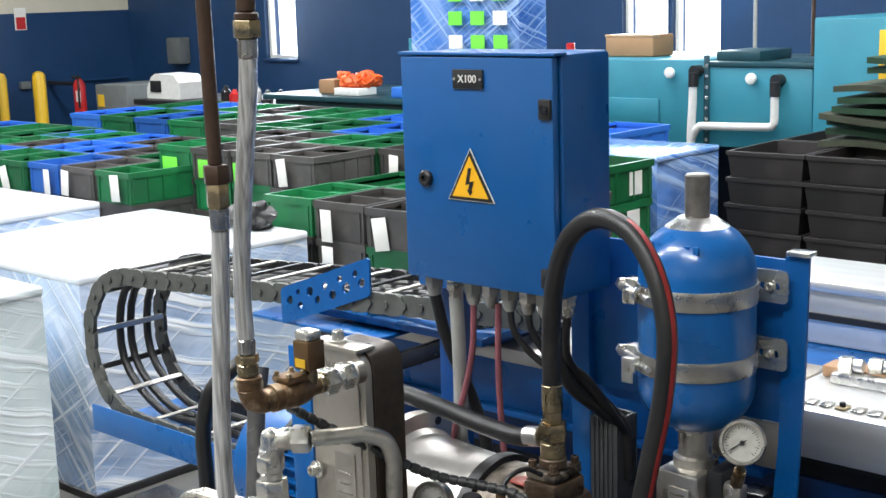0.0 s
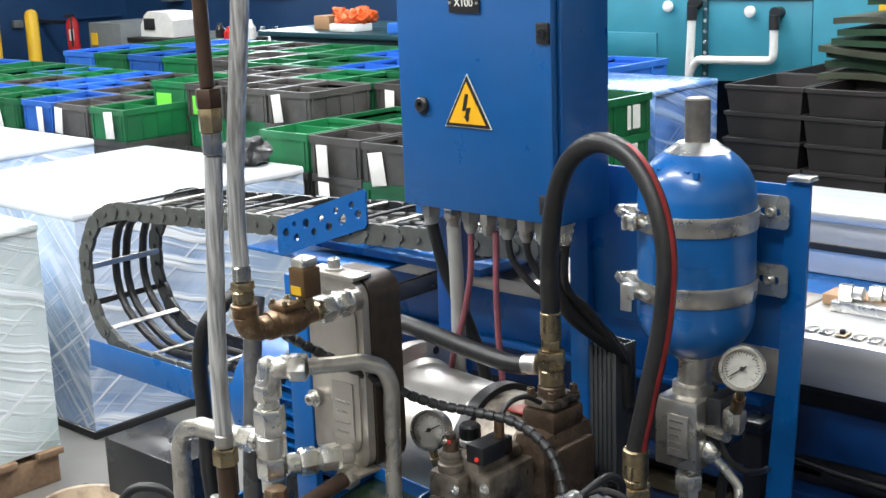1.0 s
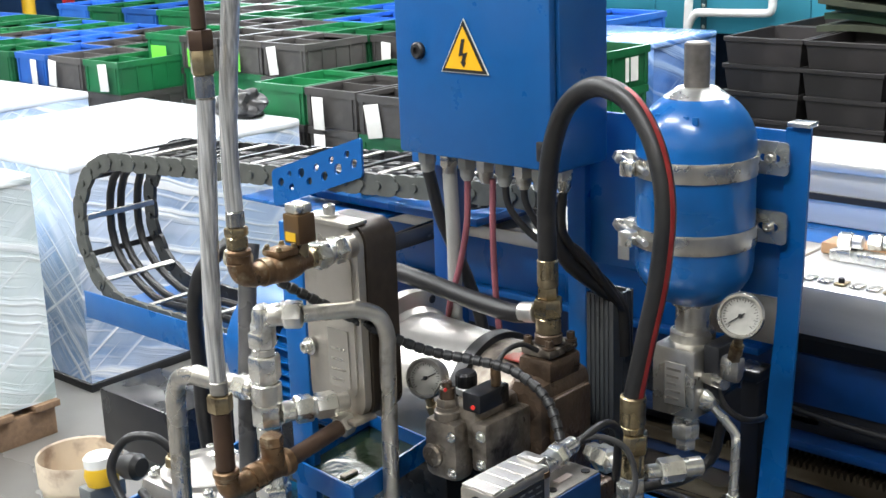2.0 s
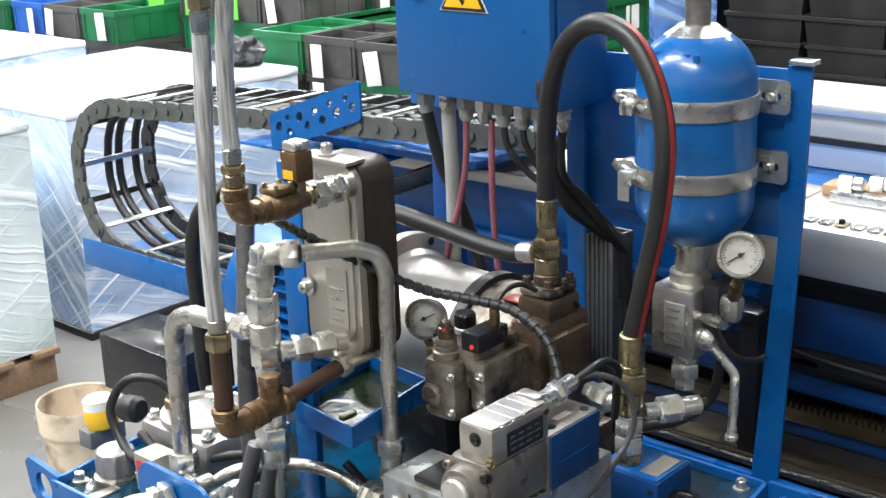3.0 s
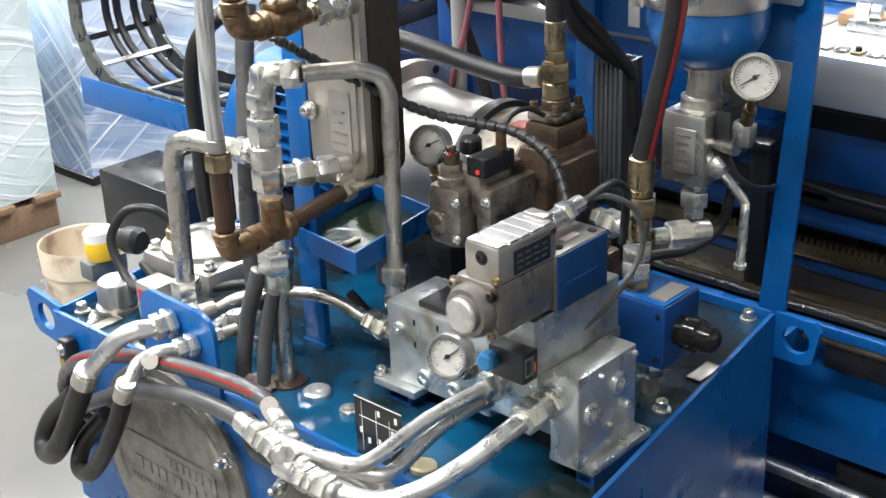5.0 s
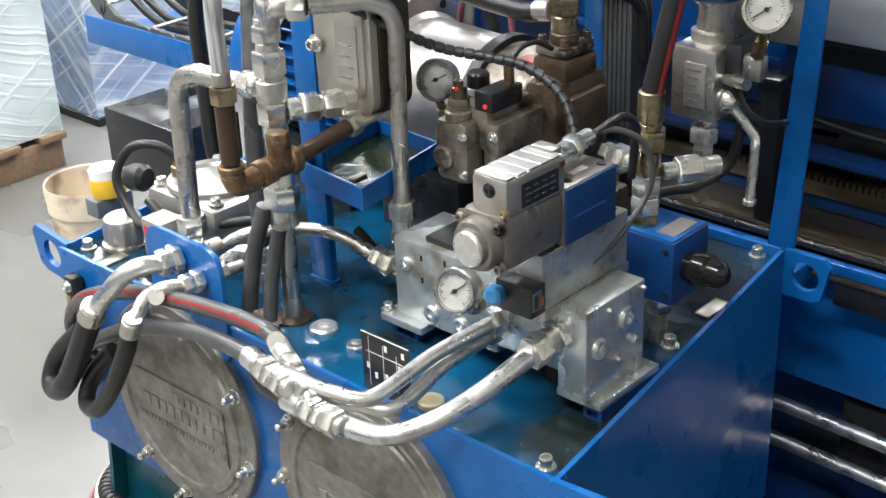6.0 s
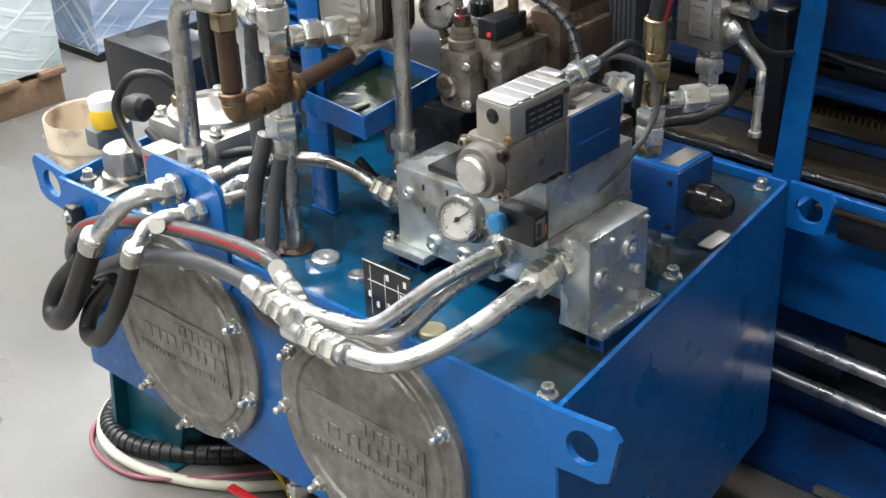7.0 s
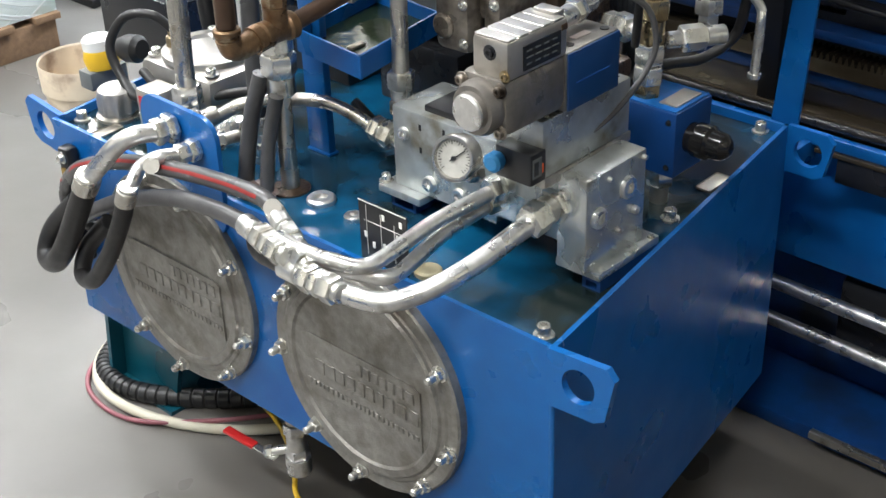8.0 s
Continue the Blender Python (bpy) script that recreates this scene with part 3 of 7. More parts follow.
# level gauge on the front
lv = boxp("level_gauge", (-0.95, -0.106, 0.39), (-0.922, -0.0815, 0.605), BLACK, tank, 0.006, "black oil level gauge with clear window")
boxp("sight_glass", (-0.942, -0.109, 0.42), (-0.93, -0.1055, 0.57), mat("amber_sight_glass", (0.3, 0.2, 0.06), (0.22, 0.14, 0.04), 0.12), lv)
bolt((-0.936, -0.106, 0.588), (0, -1, 0), 0.007, 0.008, lv)
# drain with ball valve
dr = cylp("drain_pipe", (-0.497, -0.03, 0.275), (-0.497, -0.03, 0.215), 0.015, STEEL, tank, "", 24, 0.003)
run_z = 0.215
for ln, r, hexagon in ((0.02, 0.02, True), (0.03, 0.017, False), (0.018, 0.02, True), (0.03, 0.0215, False)):
    (hexp if hexagon else cylp)("drain_fitting", (-0.497, -0.03, run_z), (-0.497, -0.03, run_z - ln), r, BRIGHT, dr)
    run_z -= ln
bm = bmesh.new()
acyl(bm, (-0.497, -0.03, 0.165), (-0.53, -0.055, 0.155), 0.008, 14)
ahex(bm, (-0.53, -0.055, 0.155), (-0.541, -0.063, 0.152), 0.011)
part("valve_stem", bm, ZINC, dr)
lev = Matrix.Translation((-0.53, -0.06, 0.15)) @ Euler((0, radians(2), radians(4))).to_matrix().to_4x4()
part("lever_shank", mk(abox, (-0.045, -0.007, -0.002), (0.012, 0.007, 0.002), 0.001, lev), ZINC, dr)
part("valve_lever", mk(abox, (-0.108, -0.0085, -0.004), (-0.036, 0.0085, 0.004), 0.0035, lev), RED, dr, "red plastic valve lever")

# ---------------------------------------------------------------- hose loops on the floor
for nm, pts, r, m_, lab in (
    ("floor_cable", [(-0.7, 0.25, 0.03), (-0.85, 0.1, 0.02), (-1.0, 0.0, 0.02), (-1.12, 0.0, 0.02), (-1.19, 0.1, 0.02), (-1.2, 0.25, 0.02), (-1.1, 0.4, 0.02)], 0.017, RUBBER, "black spiral-wrapped cable coiled on the floor"),
    ("floor_cable", [(-0.62, 0.2, 0.02), (-0.78, 0.045, 0.012), (-0.95, -0.035, 0.012), (-1.1, -0.03, 0.012), (-1.2, 0.07, 0.012), (-1.2, 0.25, 0.012)], 0.01, CREAMCABLE, "cream coloured cable lying on the floor"),
    ("floor_cable", [(-0.7, 0.15, 0.035), (-0.82, 0.03, 0.022), (-0.97, -0.06, 0.006), (-1.12, -0.045, 0.006), (-1.2, 0.07, 0.006), (-1.2, 0.25, 0.006)], 0.0048, PINK, "thin mauve cable lying on the floor"),
    ("floor_cable", [(-0.78, 0.12, 0.03), (-0.68, 0.08, 0.05), (-0.6, 0.04, 0.03), (-0.55, 0.0, 0.008), (-0.47, -0.01, 0.006), (-0.35, -0.02, 0.006)], 0.0048, YELLOW, "thin yellow cable lying on the floor")):
    t = thing(nm, pts[0], lab, "cable", "cables under the tank")
    tubep("sheath", pts, r, m_, t)
    if r == 0.017:
        path = smooth_path(pts, 8)
        for a, b in zip(path, path[1:]):
            ln = (b - a).length
            part("wrap_turn", mk(alathe, a, b - a, [(0, 0.017), (0.002, 0.0195), (ln - 0.004, 0.0195), (ln - 0.002, 0.017)], 14), BLACK, t)

# ---------------------------------------------------------------- switch cabinet
cab = thing("switch_cabinet", (-0.48, 0.53, 1.245), "blue painted electrical switch cabinet with warning triangle", "cabinet")
X0, X1, Y0, ZB, ZT = -0.645, -0.3175, 0.458, 1.245, 1.632
part("body", mk(abox, (X0, Y0 + 0.02, ZB), (X1, 0.605, ZT), 0.008), CABDIM, cab)
door = boxp("door", (X0 + 0.001, Y0, ZB + 0.006), (X1 - 0.004, Y0 + 0.017, ZT - 0.004), CABDIM, cab, 0.005)
boxp("rain_strip", (X0 - 0.001, Y0 - 0.002, ZT - 0.003), (X1 + 0.001, Y0 + 0.03, ZT + 0.002), CABDIM, cab, 0.001)
for hz in (1.548, 1.282):
    h = boxp("hinge", (-0.347, Y0 - 0.006, hz - 0.016), (-0.3235, Y0 + 0.002, hz + 0.016), BLACK, door, 0.003)
    cylp("hinge_pin", (-0.334, Y0 - 0.009, hz), (-0.334, Y0 - 0.004, hz), 0.007, BLACKM, h)
part("lock", mk(alathe, (-0.59, Y0, 1.424), (0, -1, 0), [(0, 0.014), (0.006, 0.014), (0.009, 0.011), (0.009, 0.006), (0.004, 0.005)], 24), BLACK, door)
tri = part("warning_sign", mk(aplate, (-0.5405, Y0 - 0.0015, 1.393), (1, 0, 0), (0, 0, 1), [(0, 0), (0.0505, 0.0875), (0.101, 0)][::-1], 0.001), WHITE, door, "yellow triangular high voltage warning sign")


def inset_tri(name, k, y, material):
    cx, cz = -0.49, 1.393 + 0.0875 / 3
    pts = [(-0.0505, -0.0292), (0, 0.0583), (0.0505, -0.0292)]
    part(name, mk(aplate, (cx, y, cz), (1, 0, 0), (0, 0, 1), [(a * k, b * k) for a, b in pts][::-1], 0.001), material, tri)


inset_tri("black_border", 0.94, Y0 - 0.0028, BLACK)
inset_tri("yellow_field", 0.77, Y0 - 0.0041, SIGNYEL)
part("flash_symbol", mk(aplate, (-0.49, Y0 - 0.0054, 1.403), (1, 0, 0), (0, 0, 1),
     [(0.001, 0.0), (0.006, 0.008), (0.003, 0.008), (0.009, 0.024), (-0.001, 0.022), (0.004, 0.045), (-0.002, 0.045), (-0.009, 0.017), (0.0, 0.019), (-0.003, 0.009), (-0.006, 0.009)], 0.001), BLACK, tri)
np_ = boxp("name_plate", (-0.523, Y0 - 0.004, 1.576), (-0.459, Y0 - 0.0005, 1.607), BLACK, door, 0.001, "engraved black cabinet name plate")
cu = bpy.data.curves.new("lettering", "FONT")
cu.body, cu.size, cu.extrude, cu.align_x, cu.align_y = "X100", 0.018, 0.0006, "CENTER", "CENTER"
tmp = new("lettering_source", cu)
tmp.rotation_euler = (radians(90), 0, 0)
tmp.location = (-0.491, Y0 - 0.0046, 1.5915)
bpy.context.view_layer.update()
ev = tmp.evaluated_get(bpy.context.evaluated_depsgraph_get())
me = bpy.data.meshes.new_from_object(ev)
me.transform(tmp.matrix_world)
bpy.data.objects.remove(tmp)
bm = bmesh.new()
bm.from_mesh(me)
part("lettering", bm, PAPER, np_)
for sx in (-0.519, -0.463):
    cylp("rivet", (sx, Y0 - 0.006, 1.5915), (sx, Y0 - 0.004, 1.5915), 0.0022, BRIGHT, np_)
for k, (gx, gy) in enumerate(((-0.62, 0.50), (-0.57, 0.5), (-0.53, 0.5), (-0.49, 0.5), (-0.45, 0.5), (-0.41, 0.5), (-0.375, 0.5), (-0.345, 0.52))):
    bm = bmesh.new()
    ahex(bm, (gx, gy, 1.246), (gx, gy, 1.226), 0.016)
    alathe(bm, (gx, gy, 1.226), (0, 0, -1), [(0, 0.013), (0.012, 0.012), (0.02, 0.008)], 16)
    part("cable_gland", bm, STEEL if k % 2 else CABLEGREY, cab, "cable gland under the cabinet")
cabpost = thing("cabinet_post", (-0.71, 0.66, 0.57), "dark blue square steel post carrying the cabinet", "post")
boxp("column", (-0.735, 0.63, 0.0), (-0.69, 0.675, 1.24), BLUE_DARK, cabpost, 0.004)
boxp("head_plate", (-0.735, 0.58, 1.2), (-0.5, 0.675, 1.243), BLUE, cabpost, 0.004)
for nm, pts, r, m_, lab in (
    ("black_cable", [(-0.62, 0.5, 1.215), (-0.61, 0.52, 1.12), (-0.585, 0.55, 1.02), (-0.56, 0.56, 0.93), (-0.56, 0.58, 0.8), (-0.56, 0.58, 0.58)], 0.011, RUBBER, "thick black cable hanging from the cabinet"),
    ("grey_conduit", [(-0.57, 0.5, 1.215), (-0.575, 0.51, 1.1), (-0.585, 0.52, 0.98), (-0.59, 0.52, 0.8), (-0.59, 0.54, 0.58)], 0.0125, CABLEGREY, "grey conduit hanging from the cabinet"),
    ("mauve_cable", [(-0.53, 0.5, 1.215), (-0.535, 0.5, 1.13), (-0.555, 0.5, 1.05), (-0.58, 0.5, 0.98), (-0.6, 0.52, 0.9), (-0.6, 0.55, 0.58)], 0.0055, PINK, "thin mauve cable below the cabinet"),
    ("mauve_cable", [(-0.475, 0.5, 1.215), (-0.478, 0.5, 1.1), (-0.48, 0.51, 0.97), (-0.48, 0.53, 0.85), (-0.5, 0.6, 0.58)], 0.0055, PINK, "thin mauve cable below the cabinet"),
    ("black_cable", [(-0.45, 0.5, 1.215), (-0.44, 0.5, 1.17), (-0.4, 0.52, 1.12), (-0.35, 0.56, 1.09), (-0.32, 0.6, 1.03), (-0.32, 0.64, 0.98)], 0.006, RUBBER, "thin black cable below the cabinet"),
    ("black_cable", [(-0.41, 0.5, 1.215), (-0.405, 0.5, 1.18), (-0.38, 0.52, 1.13), (-0.345, 0.56, 1.1), (-0.315, 0.6, 1.03), (-0.313, 0.64, 0.98)], 0.006, RUBBER, "thin black cable below the cabinet"),
    ("black_cable", [(-0.345, 0.52, 1.215), (-0.35, 0.52, 1.16), (-0.355, 0.54, 1.12), (-0.34, 0.58, 1.07), (-0.32, 0.62, 1.02), (-0.32, 0.645, 0.96)], 0.007, RUBBER, "thin black cable below the cabinet"),
    ("wrapped_cable", [(-0.365, 0.52, 1.19), (-0.37, 0.53, 1.13), (-0.36, 0.55, 1.08), (-0.335, 0.6, 1.03), (-0.32, 0.64, 0.99), (-0.318, 0.648, 0.9)], 0.013, RUBBER, "thick black bundled cable entering the channel")):
    t = thing(nm, pts[0], lab, "cable", "cables below the cabinet")
    tubep("sheath", pts, r, m_, t)

# ---------------------------------------------------------------- accumulator on its panel
pan = thing("mounting_frame", (-0.25, 0.72, 0.57), "blue steel mounting frame with flat back panel", "frame")
boxp("back_panel", (-0.44, 0.716, 1.03), (-0.06, 0.724, 1.3), BLUE, pan, 0.001)
bm = bmesh.new()
aplate(bm, (-0.098, 0.70, 0.53), (1, 0, 0.0), (0, 0, 1), [(0, 0), (0.036, 0.48), (0.042, 0.778), (0.083, 0.784), (0.078, 0.56), (0.05, 0)][::-1], -0.006)
part("post", bm, BLUE, pan)
boxp("post_cap", (-0.05, 0.69, 1.312), (-0.012, 0.72, 1.319), ZINC, pan, 0.001)
boxp("post", (-0.475, 0.7, 0.57), (-0.435, 0.74, 1.3), BLUE, pan, 0.003)
boxp("gusset_plate", (-0.2, 0.714, 0.95), (-0.065, 0.719, 1.028), STAIN, pan, 0.001)
boxp("scale_plate", (-0.375, 0.7125, 1.045), (-0.352, 0.7155, 1.1), PAPER, pan, 0.001)
AX, AY = -0.152, 0.598
acc = thing("bladder_accumulator", (AX, AY, 0.99), "glossy blue bladder accumulator with two steel clamps", "pressure vessel")
prof = [(0, 0.0)]
for k in range(1, 9):
    a = radians(90 * k / 8)
    prof.append((0.075 * (1 - math.cos(a)), 0.0915 * math.sin(a)))
prof += [(0.255, 0.0915)]
for k in range(1, 9):
    a = radians(90 * k / 8)
    prof.append((0.255 + 0.088 * math.sin(a), 0.0915 * math.cos(a)))
part("shell", mk(alathe, (AX, AY, 1.035), (0, 0, 1), prof, 48), BLUE_ACC, acc)
part("collar", mk(alathe, (AX, AY, 1.352), (0, 0, 1), [(0, 0.05), (0.012, 0.05), (0.02, 0.038), (0.026, 0.03)], 32), BRIGHT, acc)
cylp("stem", (AX, AY, 1.372), (AX, AY, 1.445), 0.0195, VALVE, acc, "grey gas valve cap", 28, 0.003)
part("oil_port", mk(alathe, (AX, AY, 1.05), (0, 0, -1), [(0, 0.034), (0.014, 0.034), (0.016, 0.028), (0.055, 0.028), (0.058, 0.036), (0.09, 0.036)], 28), STEEL, acc)
bm = bmesh.new()
for k in range(6):
    abox(bm, (AX - 0.045 + k * 0.016, AY - 0.07, 1.333), (AX - 0.035 + k * 0.016, AY - 0.066, 1.345), 0.001, seg=1)
part("stamped_marks", bm, BLUE, acc)
for cz in (1.262, 1.153):
    cl = part("clamp_band", mk(alathe, (AX, AY, cz - 0.015), (0, 0, 1), [(0, 0.092), (0.0, 0.0945), (0.004, 0.0955), (0.026, 0.0955), (0.03, 0.0945), (0.03, 0.092)], 48), STEEL, acc, "steel clamp band")
    for bx, by in ((AX - 0.06, AY - 0.085), (AX - 0.1, AY - 0.02)):
        boxp("clamp_ear", (bx - 0.012, by - 0.016, cz - 0.012), (bx + 0.012, by + 0.006, cz + 0.012), ZINC, cl, 0.003)
    bm = bmesh.new()
    acyl(bm, (AX - 0.125, AY - 0.025, cz), (AX - 0.02, AY - 0.105, cz), 0.005, 12)
    ahex(bm, (AX - 0.125, AY - 0.025, cz), (AX - 0.116, AY - 0.032, cz), 0.011)
    part("clamp_screw", bm, BRIGHT, cl)
    bm = bmesh.new()
    aplate(bm, (-0.112, 0.688, cz - 0.026), (1, 0, 0), (0, 0, 1), rounded(0.07, 0.052, 0.008)[::-1], 0.004, [(0.026, 0.026, 0.006), (0.05, 0.026, 0.006)])
    abox(bm, (-0.125, 0.676, cz + 0.008), (-0.108, 0.692, cz + 0.022), 0.002)
    abox(bm, (-0.125, 0.676, cz - 0.022), (-0.108, 0.692, cz - 0.008), 0.002)
    part("bracket", bm, MANIFOLD, cl)
    bolt((-0.072, 0.684, cz), (0, -1, 0), 0.007, 0.008, cl)

# safety block below the accumulator
sb = thing("shut_off_block", (-0.15, 0.57, 0.83), "steel shut-off valve block with label and lever", "valve")
boxp("block", (-0.19, 0.54, 0.865), (-0.113, 0.62, 0.978), STEEL, sb, 0.004)
boxp("side_block", (-0.113, 0.565, 0.90), (-0.085, 0.64, 0.985), BLACKM, sb, 0.003)
lab_ = boxp("label_plate", (-0.165, 0.5375, 0.885), (-0.128, 0.5395, 0.955), ALU, sb, 0.001, "printed label plate")
for k in range(5):
    boxp("print_bar", (-0.161, 0.5365, 0.942 - 0.012 * k), (-0.135 - 0.004 * (k % 3), 0.537, 0.946 - 0.012 * k), VALVE, lab_, 0.0)
for a, b, r in ((0.865, 0.845, 0.02), (0.845, 0.82, 0.024), (0.82, 0.80, 0.017)):
    hexp("nut", (-0.148, 0.575, a), (-0.148, 0.575, b), r, ZINC, sb)
part("valve_boss", mk(alathe, (-0.113, 0.575, 0.895), (1, -0.4, 0), [(0, 0.02), (0.012, 0.02), (0.02, 0.014), (0.026, 0.006)], 20), ZINC, sb)
bm = bmesh.new()
atube(bm, [(-0.1, 0.57, 0.888), (-0.075, 0.575, 0.862), (-0.062, 0.58, 0.842), (-0.058, 0.575, 0.82), (-0.058, 0.57, 0.742)], 0.0075, 10)
acyl(bm, (-0.058, 0.57, 0.745), (-0.058, 0.57, 0.738), 0.0105, 14)
part("lever", bm, ZINC, sb, "bent zinc plated lever")
cylp("test_port", (-0.11, 0.57, 0.93), (-0.065, 0.55, 0.935), 0.0095, STEEL, sb)
tubep("sensor_cable", [(-0.09, 0.57, 0.915), (-0.075, 0.575, 0.885), (-0.06, 0.6, 0.862), (-0.06, 0.65, 0.845), (-0.075, 0.697, 0.83)], 0.005, RUBBER, sb)


def gauge(centre, face, stem_to, r=0.034, needle=40):
    """A pressure gauge: steel case, white dial with ticks, needle, glass, and its stem."""
    c, d = Vector(centre), Vector(face).normalized()
    g = thing("pressure_gauge", c - V(0, 0, r), "round steel pressure gauge with white dial", "gauge", "pressure gauges")
    part("case", mk(alathe, c - d * 0.026, d, [(0, r * 0.8), (0.003, r * 0.92), (0.019, r * 0.92), (0.02, r), (0.028, r), (0.031, r * 0.95), (0.031, r * 0.84), (0.024, r * 0.82)], 40), STEEL, g)
    part("dial", mk(alathe, c - d * 0.0015, d, [(0, r * 0.815), (0.0008, r * 0.815)], 36), DIAL, g)
    up = V(0, 0, 1) - d * d.z
    up.normalize()
    side = d.cross(up)
    bm = bmesh.new()
    for k in range(28):
        a = radians(-135 + 270 * k / 27)
        q = up * math.cos(a) - side * math.sin(a)
        o = side * math.cos(a) + up * math.sin(a)
        l0 = r * (0.58 if k % 3 == 0 else 0.66)
        p0, p1 = c + q * l0 - d * 0.0004, c + q * r * 0.74 - d * 0.0004
        vs = [bm.verts.new(x) for x in (p0 - o * 0.0005, p0 + o * 0.0005, p1 + o * 0.0005, p1 - o * 0.0005)]
        vs2 = [bm.verts.new(v.co + d * 0.0004) for v in vs]
        bm.faces.new(vs2)
        for i in range(4):
            bm.faces.new((vs[i], vs[(i + 1) % 4], vs2[(i + 1) % 4], vs2[i]))
    part("scale_marks", bm, BLACK, g)
    a = radians(needle)
    q = up * math.cos(a) - side * math.sin(a)
    bm = bmesh.new()
    acyl(bm, c - q * r * 0.22 + d * 0.001, c + q * r * 0.62 + d * 0.001, 0.0009, 6)
    acyl(bm, c - d * 0.0005, c + d * 0.003, r * 0.1, 12)
    part("needle", bm, BLACK, g)
    s0 = c - d * 0.012 - up * r * 0.8
    bm = bmesh.new()
    s1 = Vector(stem_to)
    acyl(bm, s0, s0.lerp(s1, 0.45), 0.007, 14)
    ahex(bm, s0.lerp(s1, 0.45), s1, 0.011)
    part("stem", bm, BRASS if needle > 50 else STEEL, g)
    return g


gauge((-0.022, 0.515, 1.063), (0.35, -0.9, 0.22), (-0.045, 0.54, 0.985), 0.0345, 235)
boxp("gauge_elbow", (-0.068, 0.535, 0.945), (-0.035, 0.56, 0.985), STEEL, sb, 0.007)
gauge((-0.442, 0.285, 0.94), (0.25, -0.93, 0.28), (-0.435, 0.3, 0.87), 0.033, 60)
gauge((-0.1425, -0.012, 0.7996), (0.2, -0.95, 0.25), (-0.14, 0.035, 0.76), 0.031, 50)

# ---------------------------------------------------------------- plumbing helpers


def run(parent, p, d, segs):
    """A row of fittings along d from p: (length, radius, 'h' hexagon / 'c' round, material, name). Returns the end."""
    p, d = Vector(p), Vector(d).normalized()
    for ln, r, kind, m_, nm in segs:
        q = p + d * ln
        if kind == "h":
            hexp(nm, p, q, r, m_, parent)
        else:
            cylp(nm, p, q, r, m_, parent, "", 22, min(0.002, ln * 0.2))
        p = q
    return p


# ---------------------------------------------------------------- plate heat exchanger on its post
hx = thing("plate_heat_exchanger", (-0.47, 0.18, 0.9), "stainless plate heat exchanger with dark plate pack", "heat exchanger")
bm = bmesh.new()
aplate(bm, (-0.536, 0.132, 0.925), (1, 0, 0), (0, 0, 1), rounded(0.116, 0.292, 0.028)[::-1], -0.014)
part("front_plate", bm, STAIN, hx)
bm = bmesh.new()
aplate(bm, (-0.526, 0.129, 0.955), (1, 0, 0), (0, 0, 1), rounded(0.094, 0.225, 0.02)[::-1], -0.004)
part("pressed_panel", bm, STAIN, hx)
bm = bmesh.new()
aplate(bm, (-0.538, 0.148, 0.922), (1, 0, 0), (0, 0, 1), rounded(0.121, 0.298, 0.03)[::-1], -0.06)
part("plate_pack", bm, HXSIDE, hx, "dark brazed plate pack")
for k in range(7):
    yy = 0.153 + k * 0.0078
    bm = bmesh.new()
    aplate(bm, (-0.5386, yy, 0.9214), (1, 0, 0), (0, 0, 1), rounded(0.1214, 0.2984, 0.0302)[::-1], -0.0022)
    part("plate_edge", bm, HXSIDE, hx)
boxp("top_bracket", (-0.535, 0.126, 1.2175), (-0.43, 0.165, 1.2245), STAIN, hx, 0.002)
boxp("bottom_bracket", (-0.50, 0.105, 0.925), (-0.415, 0.15, 0.932), STAIN, hx, 0.002)
st = boxp("sticker", (-0.488, 0.1275, 0.97), (-0.445, 0.1285, 1.06), mat("worn_sticker", (0.3, 0.28, 0.25), (0.24, 0.22, 0.19), 0.5), hx, 0.0, "worn unreadable sticker")
for k in range(4):
    boxp("print_bar", (-0.482, 0.1266, 0.98 + 0.016 * k), (-0.456 + 0.004 * (k % 2), 0.1273, 0.983 + 0.016 * k), STEEL, st, 0.0)
bolt((-0.488, 0.145, 1.2245), (0, 0, 1), 0.009, 0.018, hx)
bolt((-0.527, 0.126, 1.022), (0, -1, 0), 0.009, 0.014, hx)
hxp = thing("heat_exchanger_post", (-0.575, 0.16, 0.572), "blue flat steel post on the tank top", "post")
boxp("column", (-0.592, 0.135, ZP), (-0.545, 0.149, 1.205), BLUE, hxp, 0.002)
boxp("weld_pad", (-0.594, 0.132, ZP), (-0.543, 0.153, ZP + 0.004), BLUE, hxp, 0.001)

# upper bronze line: braided hose, elbow, solenoid valve, union
up_ = thing("water_outlet_line", (-0.432, -0.06, 1.19), "bronze elbow and solenoid valve with braided hose", "pipe fittings")
h2 = [(-0.434, -0.07, 1.285), (-0.436, -0.07, 1.34), (-0.43, -0.07, 1.42), (-0.415, -0.07, 1.52), (-0.402, -0.07, 1.6), (-0.396, -0.07, 1.655)]
tubep("braided_hose", h2, 0.0118, BRAID, up_, "stainless braided hose", 8, 20)
run(up_, (-0.434, -0.07, 1.285), (0, 0, -1), [(0.022, 0.0125, "c", STEEL, "hose_sleeve"), (0.012, 0.016, "h", BRASS, "brass_nut"), (0.018, 0.0145, "c", BRASS, "brass_tail"), (0.008, 0.018, "c", BRONZE, "collar")])
run(up_, (-0.396, -0.07, 1.655), (0.02, 0, 1), [(0.026, 0.013, "c", STEEL, "hose_sleeve"), (0.022, 0.0185, "h", BRASS, "brass_nut"), (0.01, 0.0155, "c", BROWNPIPE, "collar"), (1.4, 0.0125, "c", BROWNPIPE, "riser")])
